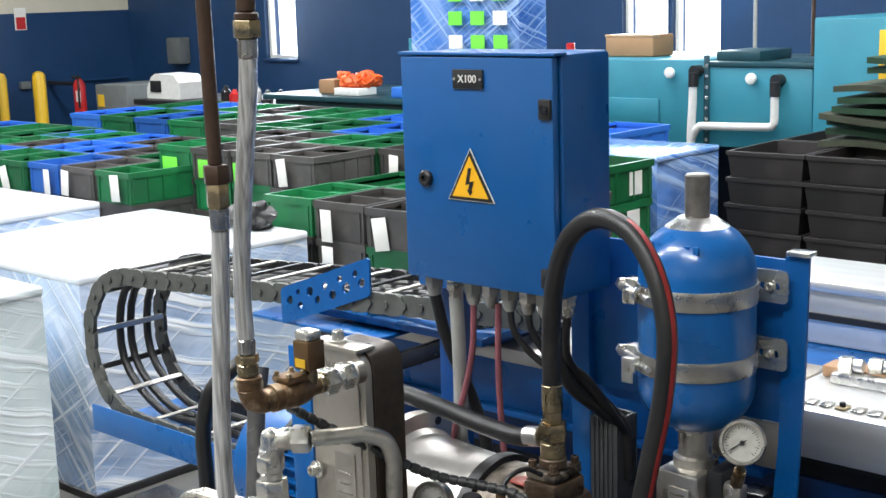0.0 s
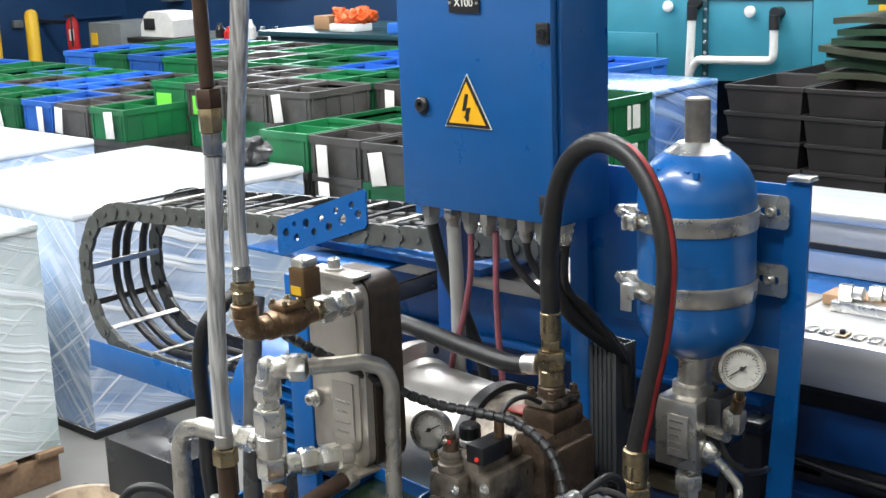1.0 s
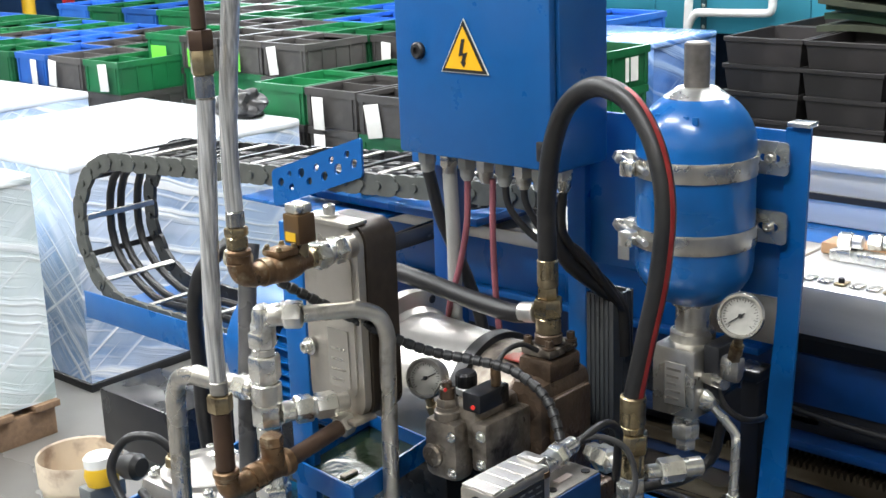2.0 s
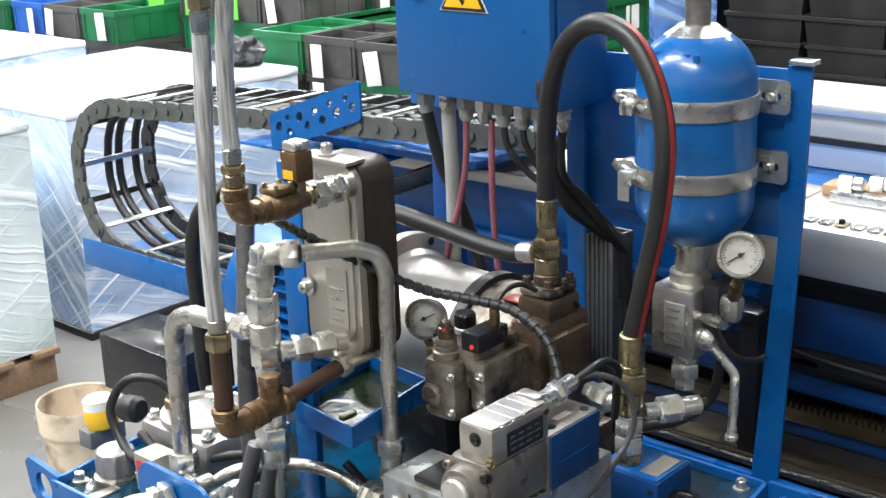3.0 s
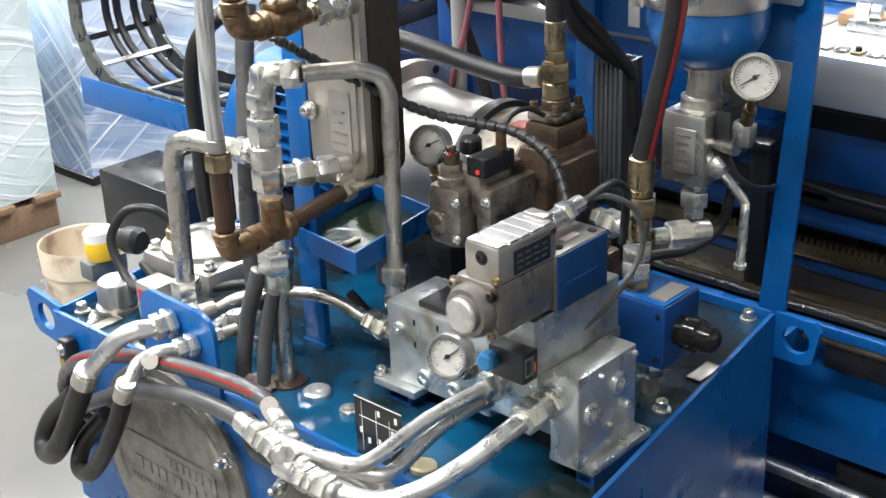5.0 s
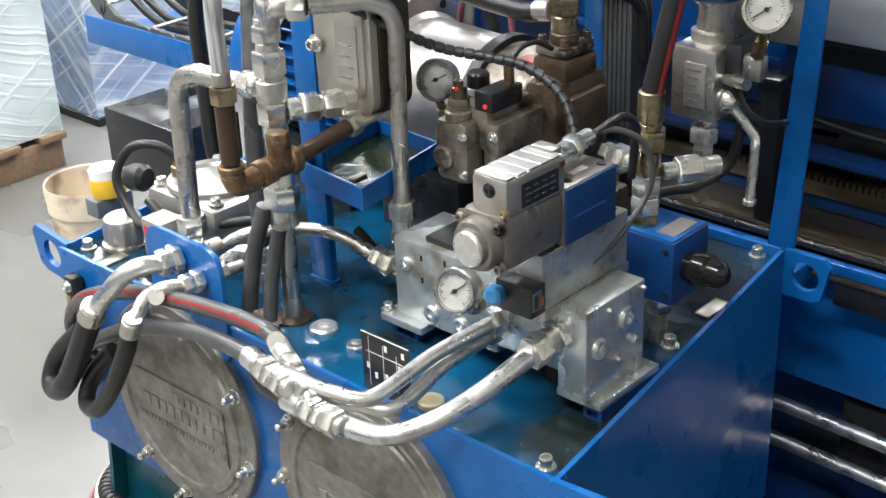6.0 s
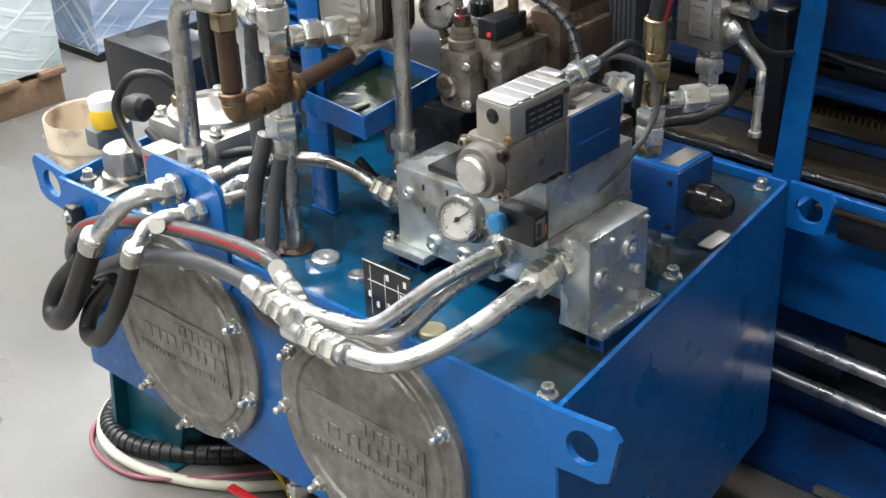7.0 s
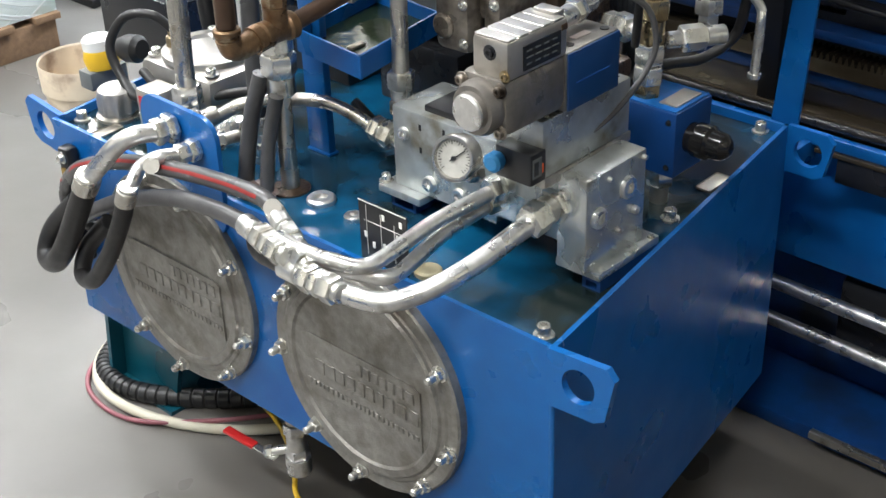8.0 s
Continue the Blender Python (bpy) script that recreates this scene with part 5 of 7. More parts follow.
for nm, pts, r in (("black_lead", [(-0.095, 0.6, 0.86), (-0.0995, 0.6, 0.838), (-0.115, 0.6, 0.781), (-0.145, 0.56, 0.75), (-0.17, 0.5, 0.753), (-0.2, 0.46, 0.74), (-0.24, 0.44, 0.62)], 0.0085),
                   ("black_lead", [(-0.55, 0.2, 0.69), (-0.48, 0.2, 0.655), (-0.42, 0.22, 0.64), (-0.36, 0.26, 0.63)], 0.008),
                   ("black_lead", [(-0.9, 0.05, 0.70), (-0.84, 0.045, 0.68), (-0.78, 0.06, 0.68), (-0.7, 0.1, 0.7), (-0.64, 0.12, 0.71)], 0.008),
                   ("black_lead", [(-0.953, 0.25, 0.62), (-0.963, 0.24, 0.74), (-0.963, 0.24, 0.867), (-0.963, 0.24, 0.964), (-0.934, 0.245, 1.044), (-0.904, 0.3, 1.094)], 0.0145)):
    t = thing(nm, pts[-1], "black rubber lead between the machine parts", "cable", "loose leads")
    tubep("sheath", pts, r, RUBBER, t)

# grey cable channel
chn = thing("cable_channel", (-0.33, 0.64, 0.57), "open dark grey aluminium cable channel", "channel")
bm = bmesh.new()
quads = []
for z in (0.76, 1.01):
    for e in (0.0, 0.006):
        quads.append([bm.verts.new(p) for p in ((-0.372 + e, 0.616 + e, z), (-0.317 - e, 0.616 + e, z), (-0.317 - e, 0.675 - e, z), (-0.372 + e, 0.675 - e, z))])
for k in range(4):
    q = (k + 1) % 4
    for a, b in ((0, 2), (1, 3), (0, 1), (2, 3)):
        bm.faces.new((quads[a][k], quads[a][q], quads[b][q], quads[b][k]))
part("profile", bm, GUNDARK, chn)
for k in range(5):
    boxp("rib", (-0.367 + 0.0092 * k, 0.6135, 0.76), (-0.363 + 0.0092 * k, 0.616, 1.008), GUNDARK, chn, 0.0)
boxp("bracket", (-0.345, 0.63, ZP), (-0.315, 0.66, 0.762), BLACKM, chn, 0.002)

# ---------------------------------------------------------------- blue relief valve block
bb = thing("blue_valve_block", (-0.1, 0.37, 0.59), "dark blue pilot valve block with black cap", "valve")
boxp("block", (-0.12, 0.295, 0.688), (-0.016, 0.385, 0.785), BLUE_DARK, bb, 0.003)
# Lighter blue sheet: the light on the block's top is painted in.
boxp("top_face", (-0.117, 0.298, 0.785), (-0.019, 0.382, 0.7875), BLUE, bb, 0.001)
boxp("type_plate", (-0.055, 0.31, 0.7875), (-0.026, 0.372, 0.789), STAIN, bb, 0.0)
cylp("mount_pipe", (-0.066, 0.34, ZP), (-0.066, 0.34, 0.69), 0.0135, STEEL, bb)
hexp("mount_nut", (-0.066, 0.34, 0.648), (-0.066, 0.34, 0.674), 0.021, ZINC, bb)
part("black_cap", mk(alathe, (-0.016, 0.335, 0.738), (1, 0, 0), [(0, 0.022), (0.01, 0.022), (0.012, 0.025), (0.032, 0.025), (0.036, 0.021), (0.054, 0.019), (0.062, 0.012), (0.065, 0.005)], 24), GLOSSBLACK, bb, "shiny black domed cap")
bolt((-0.028, 0.295, 0.77), (0, -1, 0), 0.003, 0.003, bb, BLACKM)
bolt((-0.028, 0.295, 0.702), (0, -1, 0), 0.003, 0.003, bb, BLACKM)

# ---------------------------------------------------------------- manifold and proportional valve
man = thing("valve_manifold", (-0.18, 0.13, 0.572), "zinc plated steel manifold block with ports", "manifold")
boxp("main_block", (-0.352, 0.088, 0.655), (-0.16, 0.195, 0.78), MANIFOLD, man, 0.003)
boxp("centre_block", (-0.16, 0.085, 0.67), (-0.036, 0.19, 0.775), MANIFOLD, man, 0.003)
boxp("side_block", (-0.036, 0.062, 0.65), (0.01, 0.19, 0.785), MANIFOLD, man, 0.003)
boxp("end_foot", (-0.05, 0.078, 0.638), (0.022, 0.212, 0.65), MANIFOLD, man, 0.002)
boxp("end_foot", (-0.372, 0.072, 0.643), (-0.29, 0.19, 0.655), MANIFOLD, man, 0.002)
for p in ((0.0165, 0.09), (0.0165, 0.2)):
    bolt((p[0], p[1], 0.65), (0, 0, 1), 0.0035, 0.004, man)
bolt((-0.368, 0.085, 0.655), (0, 0, 1), 0.007, 0.012, man)
for a, b in (((-0.008, 0.082, ZP), (0.021, 0.212, 0.638)), ((-0.358, 0.085, ZP), (-0.31, 0.19, 0.643))):
    bm = bmesh.new()
    for q in ((a[0], a[0] + 0.006), (b[0] - 0.006, b[0])):
        abox(bm, (q[0], a[1], a[2]), (q[1], b[1], b[2]))
    abox(bm, (a[0] + 0.006, a[1], a[2]), (b[0] - 0.006, b[1], a[2] + 0.003))
    abox(bm, (a[0] + 0.006, a[1], b[2] - 0.006), (b[0] - 0.006, b[1], b[2]))
    part("support", bm, BLUE_DARK, man, "blue channel support")
boxp("top_cover", (-0.30, 0.1, 0.78), (-0.2, 0.17, 0.79), BLACKM, man, 0.002)


def port(p, d, r, parent):
    part("port_plug", mk(alathe, p, d, [(0, r), (0.003, r), (0.006, r * 0.86), (0.006, r * 0.5), (0.001, r * 0.48)], 24), BRIGHT, parent)


for p, r in (((-0.329, 0.088, 0.742), 0.01), ((-0.282, 0.088, 0.677), 0.0125), ((-0.226, 0.088, 0.676), 0.0125), ((-0.235, 0.088, 0.74), 0.009), ((-0.024, 0.062, 0.757), 0.0085)):
    port(p, (0, -1, 0), r, man)
for p, r in (((0.01, 0.088, 0.725), 0.0145), ((0.01, 0.148, 0.745), 0.016), ((0.01, 0.166, 0.705), 0.006), ((0.01, 0.13, 0.69), 0.004), ((0.01, 0.108, 0.772), 0.0035), ((0.01, 0.182, 0.775), 0.0035)):
    port(p, (1, 0, 0), r, man)
for k, (x, z) in enumerate(((-0.3, 0.755), (-0.3, 0.72), (-0.255, 0.76))):
    boxp("stamped_mark", (x, 0.0872, z), (x + 0.004, 0.0879, z + 0.009), DARK, man, 0.0)
cu = bpy.data.curves.new("stamp", "FONT")
cu.body, cu.size, cu.extrude = "5", 0.018, 0.0004
tmp = new("stamp_source", cu)
tmp.rotation_euler, tmp.location = (radians(90), 0, 0), (-0.098, 0.0838, 0.70)
bpy.context.view_layer.update()
me = bpy.data.meshes.new_from_object(tmp.evaluated_get(bpy.context.evaluated_depsgraph_get()))
me.transform(tmp.matrix_world)
bpy.data.objects.remove(tmp)
bm = bmesh.new()
bm.from_mesh(me)
part("stamped_number", bm, DARK, man)

pv = thing("proportional_valve", (-0.05, 0.1, 0.775), "grey and blue proportional valve with electronics box", "valve")
boxp("sandwich_plate", (-0.105, 0.025, 0.79), (-0.03, 0.205, 0.868), MANIFOLD, pv, 0.003)
boxp("sub_plate", (-0.12, 0.03, 0.775), (-0.03, 0.21, 0.79), STEEL, pv, 0.002)
boxp("black_module", (-0.085, 0.0, 0.79), (-0.028, 0.03, 0.833), BLACKM, pv, 0.003)
boxp("module_label", (-0.0279, 0.003, 0.80), (-0.0271, 0.02, 0.826), GUNGREY, pv, 0.0)
boxp("module_print", (-0.0269, 0.005, 0.804), (-0.0264, 0.013, 0.822), BLACK, pv, 0.0)
boxp("module_print", (-0.0269, 0.0205, 0.804), (-0.0264, 0.0225, 0.816), ORANGE, pv, 0.0)
boxp("solenoid", (-0.095, -0.052, 0.875), (-0.022, 0.062, 0.947), VALVE, pv, 0.012)
part("solenoid_end", mk(alathe, (-0.06, -0.05, 0.908), (0, -1, 0), [(0, 0.034), (0.01, 0.034), (0.018, 0.03), (0.018, 0.024), (0.024, 0.023), (0.026, 0.021)], 32), VALVE, pv)
part("end_button", mk(alathe, (-0.06, -0.073, 0.908), (0, -1, 0), [(0, 0.0225), (0.004, 0.0225), (0.006, 0.02)], 30), BRIGHT, pv)
for dx, dz in ((-0.088, 0.935), (-0.03, 0.935), (-0.03, 0.883), (-0.088, 0.883)):
    bolt((dx, -0.052, dz), (0, -1, 0), 0.006, 0.008, pv, CAST)
boxp("spool_body", (-0.097, 0.058, 0.87), (-0.022, 0.165, 0.948), VALVE, pv, 0.004)
boxp("blue_side", (-0.0225, 0.06, 0.872), (-0.0195, 0.162, 0.946), mat("mid_blue_panel", (0.005, 0.045, 0.16), (0.005, 0.038, 0.135), 0.35), pv, 0.001, "blue painted side face")
boxp("faint_line", (-0.0194, 0.075, 0.905), (-0.0188, 0.14, 0.9062), TBLUE, pv, 0.0)
boxp("top_label", (-0.05, 0.1, 0.948), (-0.04, 0.13, 0.949), mat("pale_label", (0.5, 0.42, 0.4), (0.42, 0.35, 0.33), 0.5), pv, 0.0)
for yy in (0.08, 0.15):
    cylp("screw_recess", (-0.035, yy, 0.947), (-0.035, yy, 0.9495), 0.006, DARK, pv)
el = boxp("electronics_box", (-0.078, -0.047, 0.943), (-0.024, 0.064, 0.992), STAIN, pv, 0.006, "silver die-cast electronics box")
bm = bmesh.new()
for k in range(5):
    abox(bm, (-0.076, -0.044 + 0.0208 * k, 0.992), (-0.026, -0.0252 + 0.0208 * k, 0.9928), 0.0006, seg=1)
part("ribs", bm, ALU, el)
boxp("rating_plate", (-0.0245, -0.02, 0.95), (-0.0225, 0.048, 0.98), BLACK, el, 0.0, "black rating plate")
for k in range(3):
    for j in range(4):
        boxp("print_bar", (-0.0224, -0.015 + 0.0155 * j, 0.956 + 0.008 * k), (-0.0219, -0.006 + 0.0155 * j + 0.003 * (k % 2), 0.958 + 0.008 * k), GUNGREY, el, 0.0)
boxp("orange_tag", (-0.0245, 0.05, 0.978), (-0.0228, 0.06, 0.985), BRONZE, el, 0.0)
bolt((-0.05, -0.047, 0.975), (0, -1, 0), 0.006, 0.004, el, BLACKM)
bolt((-0.028, -0.047, 0.951), (0, -1, 0), 0.005, 0.004, el, BRASS)
run(pv, (-0.055, 0.072, 0.972), (-0.1, 1, 0.02), [(0.012, 0.015, "c", ZINC, "connector"), (0.03, 0.013, "c", BRIGHT, "connector"), (0.02, 0.016, "h", ZINC, "connector_nut"), (0.03, 0.0115, "c", ZINC, "connector")])
boxp("white_plug", (-0.07, 0.052, 0.988), (-0.036, 0.072, 0.997), ALU, pv, 0.003)
tubep("signal_cable", [(-0.062, 0.16, 0.975), (-0.05, 0.2, 0.975), (-0.03, 0.235, 0.95), (-0.022, 0.245, 0.90), (-0.028, 0.225, 0.86), (-0.03, 0.17, 0.83), (-0.035, 0.12, 0.815), (-0.04, 0.08, 0.80)], 0.0042, GREYHOSE, pv)
tubep("signal_cable", [(-0.06, 0.17, 0.975), (-0.055, 0.22, 0.985), (-0.06, 0.26, 0.96), (-0.075, 0.28, 0.92), (-0.085, 0.29, 0.87)], 0.006, RUBBER, pv)
part("blue_knob", mk(alathe, (-0.078, 0.0, 0.815), (0.1, -1, 0), [(0, 0.010), (0.005, 0.013), (0.016, 0.013), (0.019, 0.009)], 10), KNOBBLUE, pv, "light blue adjusting knob")

# sign plate with white line diagram
sg = thing("diagram_plate", (-0.24, -0.05, ZP), "black enamel diagram plate with white lines", "sign")
boxp("plate", (-0.284, -0.05, ZP), (-0.195, -0.0475, 0.711), BLACK, sg, 0.0005)
for x0, x1, z0, z1 in ((-0.284, -0.195, 0.7098, 0.711), (-0.27, -0.2695, 0.63, 0.706), (-0.243, -0.2425, 0.635, 0.70), (-0.218, -0.2175, 0.635, 0.692), (-0.275, -0.205, 0.682, 0.6827)):
    boxp("white_line", (x0, -0.0508, z0), (x1, -0.0501, z1), PAPER, sg, 0.0)
for x, z in ((-0.275, 0.656), (-0.26, 0.644), (-0.24, 0.648), (-0.222, 0.642), (-0.24, 0.692), (-0.208, 0.692), (-0.215, 0.67)):
    boxp("white_bar", (x, -0.0508, z), (x + 0.005, -0.0501, z + 0.009), PAPER, sg, 0.0)

# ---------------------------------------------------------------- front pipes and hoses
fp = thing("front_pipe", (-0.13, 0.05, 0.72), "bright bent steel pipes from the manifold to the hoses", "pipe", "front pipes")
for k, (s, e, mid) in enumerate((((-0.135, 0.07, 0.728), (-0.295, -0.185, 0.706), (-0.215, -0.16, 0.69)), ((-0.145, 0.075, 0.705), (-0.265, -0.165, 0.675), (-0.2, -0.135, 0.668)))):
    s, e, mid = Vector(s), Vector(e), Vector(mid)
    tubep("pipe", [s, s.lerp(mid, 0.5) + V(0.01, 0.015, -0.002), mid + V(0.035, 0.03, -0.005), mid, e.lerp(mid, 0.5) + V(0, -0.004, 0.0), e], 0.0105, BRIGHT, fp, "", 8, 18)
    run(fp, s + V(0.0, 0.02, 0.0), (-0.15, -1, 0.0), [(0.018, 0.015, "c", ZINC, "ring"), (0.022, 0.0185, "h", ZINC, "nut")])
fp2 = thing("front_pipe", (-0.03, 0.05, 0.72), "bright bent steel pipe from the manifold to the hoses", "pipe", "front pipes")
tubep("pipe", [(-0.04, 0.05, 0.735), (-0.045, 0.0, 0.725), (-0.06, -0.06, 0.703), (-0.085, -0.12, 0.682), (-0.12, -0.165, 0.67), (-0.165, -0.185, 0.672), (-0.205, -0.195, 0.684)], 0.0135, BRIGHT, fp2, "", 8, 18)
run(fp2, (-0.04, 0.066, 0.738), (0, -1, -0.1), [(0.012, 0.026, "h", ZINC, "nut"), (0.016, 0.019, "c", STEEL, "ring"), (0.028, 0.0225, "h", ZINC, "nut")])
# couplings and hoses to the left
fh = thing("front_hose", (-0.4, -0.17, 0.7), "grey rubber hose with red stripe along the tank front", "hose", "front hoses")
p1 = [(-0.33, -0.15, 0.712), (-0.365, -0.145, 0.722), (-0.435, -0.14, 0.716), (-0.55, -0.135, 0.698), (-0.70, -0.13, 0.664), (-0.835, -0.125, 0.612), (-0.915, -0.115, 0.555), (-0.935, -0.11, 0.505), (-0.90, -0.10, 0.475), (-0.85, -0.09, 0.48)]
tubep("hose", p1, 0.0125, GREYHOSE, fh, "", 8, 18)
part("red_stripe", mk(atube, p1[1:7], 0.0129, 14, 8, (radians(198), radians(222))), REDSTRIPE, fh)
fh2 = thing("front_hose", (-0.4, -0.2, 0.69), "worn black rubber hose along the tank front", "hose", "front hoses")
p2 = [(-0.37, -0.172, 0.692), (-0.44, -0.165, 0.686), (-0.535, -0.155, 0.667), (-0.64, -0.145, 0.63), (-0.75, -0.135, 0.58), (-0.86, -0.125, 0.515), (-0.94, -0.115, 0.455), (-0.985, -0.12, 0.42), (-0.97, -0.135, 0.385)]
tubep("hose", p2, 0.0125, GREYHOSE, fh2, "", 8, 18)
fh3 = thing("front_hose", (-0.27, -0.2, 0.66), "short black hose below the front couplings", "hose", "front hoses")
tubep("hose", [(-0.275, -0.19, 0.672), (-0.31, -0.185, 0.668), (-0.35, -0.17, 0.655), (-0.4, -0.14, 0.64), (-0.45, -0.1, 0.63)], 0.012, RUBBER, fh3)
for par, p, d, r in ((fh, (-0.34, -0.149, 0.715), (1, -0.35, -0.3), 0.0145), (fh2, (-0.375, -0.172, 0.692), (1, -0.22, 0.02), 0.0165), (fh3, (-0.28, -0.19, 0.672), (1, -0.05, 0.05), 0.0165)):
    run(par, p, d, [(0.035, r * 0.95, "c", BRIGHT, "ferrule"), (0.006, r * 0.8, "c", ZINC, "ring"), (0.02, r * 1.2, "h", ZINC, "nut"), (0.004, r * 0.8, "c", ZINC, "ring"), (0.012, r * 1.15, "h", ZINC, "nut"), (0.005, r * 0.8, "c", ZINC, "ring"), (0.022, r * 1.2, "h", ZINC, "nut"), (0.012, r * 0.8, "c", ZINC, "ring")])
for p in ((-0.33, -0.158, 0.725), (-0.6, -0.155, 0.7)):
    t = thing("name_tag", p, "small round metal identification tag", "tag", "metal tags")
    part("disc", mk(alathe, p, (0.5, -0.7, 0.5), [(0, 0.0125), (0.002, 0.0125)], 24), ALU, t)
# bulkhead plate with two big elbows and dark hoses
bp_ = thing("bulkhead_plate", (-0.63, -0.02, 0.55), "blue bulkhead plate carrying two hose elbows", "bracket")
bm = bmesh.new()
aplate(bm, (-0.80, -0.03, 0.52), (1, -0.03, 0), (0, 0, 1), rounded(0.195, 0.2, 0.035)[::-1], -0.008)
part("plate", bm, BLUE, bp_)
boxp("plate_arm", (-0.74, -0.026, 0.5), (-0.62, -0.006, 0.55), BLUE, bp_, 0.002)
for (nx, nz), hp in (((-0.715, 0.685), [(-0.8, -0.145, 0.607), (-0.835, -0.15, 0.546), (-0.888, -0.155, 0.462), (-0.945, -0.15, 0.405), (-0.995, -0.135, 0.395), (-0.99, -0.115, 0.44), (-0.92, -0.1, 0.51)]),
                     ((-0.662, 0.664), [(-0.685, -0.15, 0.625), (-0.71, -0.155, 0.565), (-0.759, -0.16, 0.484), (-0.82, -0.158, 0.42), (-0.872, -0.145, 0.41), (-0.868, -0.125, 0.455), (-0.82, -0.11, 0.51)])):
    t = thing("dark_hose", (nx, -0.1, 0.5), "black hydraulic hose hanging in a tight loop", "hose", "bulkhead hoses")
    big = nx < -0.7
    r = 0.019 if big else 0.0145
    run(t, (nx + 0.008, -0.035, nz), (-0.16, -0.98, 0), [(0.016, r * 1.3, "h", ZINC, "nut"), (0.02, r * 1.15, "h", ZINC, "nut")])
    run(t, (nx + 0.01, -0.03, nz), (0.16, 0.98, 0), [(0.016, r * 1.2, "h", ZINC, "nut"), (0.022, r, "h", ZINC, "nut"), (0.03, r * 0.7, "c", STEEL, "tube")])
    st_ = Vector(hp[0])
    tubep("elbow", [(nx + 0.002, -0.065, nz), (nx - 0.01, -0.095, nz + 0.002), (nx - 0.03, -0.115, nz - 0.012), st_.lerp(V(nx - 0.03, -0.115, nz - 0.012), 0.45), st_], r * 0.78, BRIGHT, t, "bright steel elbow", 8, 18)
    run(t, st_ + (st_ - Vector(hp[1])).normalized() * 0.012, Vector(hp[1]) - st_, [(0.006, r * 1.05, "c", ZINC, "ring"), (0.03, r * 1.12, "c", STEEL, "ferrule")])
    tubep("hose", hp, r, RUBBER, t, "", 8, 20)
    scale_from_eye(t, 0.955)
scale_from_eye(bp_, 0.955)

# ---------------------------------------------------------------- breather, filter and small parts on the tank
cap = thing("filler_breather", (-1.03, 0.075, 0.572), "ribbed silver filler breather cap", "cap")
part("neck", mk(alathe, (-1.03, 0.075, 0.572), (0, 0, 1), [(0, 0.042), (0.006, 0.042), (0.008, 0.034), (0.014, 0.034)], 32), STEEL, cap)
bm = bmesh.new()
n = 48
rings = []
for s, k in ((0.014, 1.0), (0.044, 1.0), (0.053, 0.93), (0.056, 0.8), (0.056, 0.02)):
    rings.append([bm.verts.new((-1.03 + (0.036 + (0.0022 * math.cos(10 * 2 * math.pi * j / n) if s < 0.05 else 0)) * k * math.cos(2 * math.pi * j / n), 0.075 + (0.036 + (0.0022 * math.cos(10 * 2 * math.pi * j / n) if s < 0.05 else 0)) * k * math.sin(2 * math.pi * j / n), 0.572 + s)) for j in range(n)])
for a, b in zip(rings, rings[1:]):
    for j in range(n):
        bm.faces.new((a[j], a[(j + 1) % n], b[(j + 1) % n], b[j]))
bm.faces.new(rings[0][::-1])
bm.faces.new(rings[-1])
part("cap", bm, ALU, cap)
sx = thing("level_switch", (-0.88, 0.05, 0.572), "small grey switch box with red and green label", "switch")
boxp("box", (-0.91, 0.035, 0.6), (-0.855, 0.085, 0.672), STAIN, sx, 0.004)
boxp("foot", (-0.9, 0.045, 0.572), (-0.865, 0.075, 0.6), STEEL, sx, 0.002)
boxp("label_red", (-0.9, 0.0335, 0.635), (-0.868, 0.0348, 0.66), RED, sx, 0.0)
boxp("label_green", (-0.9, 0.0335, 0.615), (-0.868, 0.0348, 0.633), GREEN, sx, 0.0)
fl = thing("return_filter", (-0.84, 0.19, 0.572), "cast aluminium return filter head with round lid", "filter")
boxp("head", (-1.02, 0.12, 0.62), (-0.82, 0.3, 0.675), ALU, fl, 0.02)
boxp("base", (-0.99, 0.14, 0.572), (-0.84, 0.28, 0.62), ALU, fl, 0.01)
part("lid", mk(alathe, (-0.925, 0.21, 0.675), (0, 0, 1), [(0, 0.085), (0.01, 0.085), (0.014, 0.078), (0.014, 0.06), (0.008, 0.055), (0.008, 0.01)], 40), ALU, fl)
for k in range(4):
    a = radians(45 + 90 * k)
    bolt((-0.92 + 0.108 * math.cos(a), 0.21 + 0.09 * math.sin(a), 0.675), (0, 0, 1), 0.009, 0.012, fl)
run(fl, (-0.975, 0.17, 0.675), (0, 0, 1), [(0.012, 0.012, "h", BRASS, "sensor_nut"), (0.02, 0.013, "c", BRASS, "sensor_body"), (0.012, 0.008, "h", BRASS, "sensor_tip")])
tubep("sensor_cable", [(-0.975, 0.17, 0.72), (-1.0, 0.15, 0.745), (-1.04, 0.12, 0.74), (-1.06, 0.095, 0.69), (-1.03, 0.09, 0.64), (-0.98, 0.08, 0.62), (-0.93, 0.08, 0.64)], 0.0085, RUBBER, fl, "black corrugated cable")
bxk = thing("black_box", (-1.4, 0.45, 0.0), "black metal terminal box behind the filter", "box")
boxp("housing", (-1.53, 0.38, 0.505), (-1.265, 0.54, 0.635), BLACKM, bxk, 0.003)
boxp("stand", (-1.46, 0.43, 0.0), (-1.4, 0.49, 0.505), GUNGREY, bxk, 0.003)
rag = thing("oily_rag", (-0.6, 0.02, 0.572), "crumpled oily rag beside the pipes", "rag")
bm = bmesh.new()
geo = bmesh.ops.create_icosphere(bm, subdivisions=4, radius=1.0)["verts"]
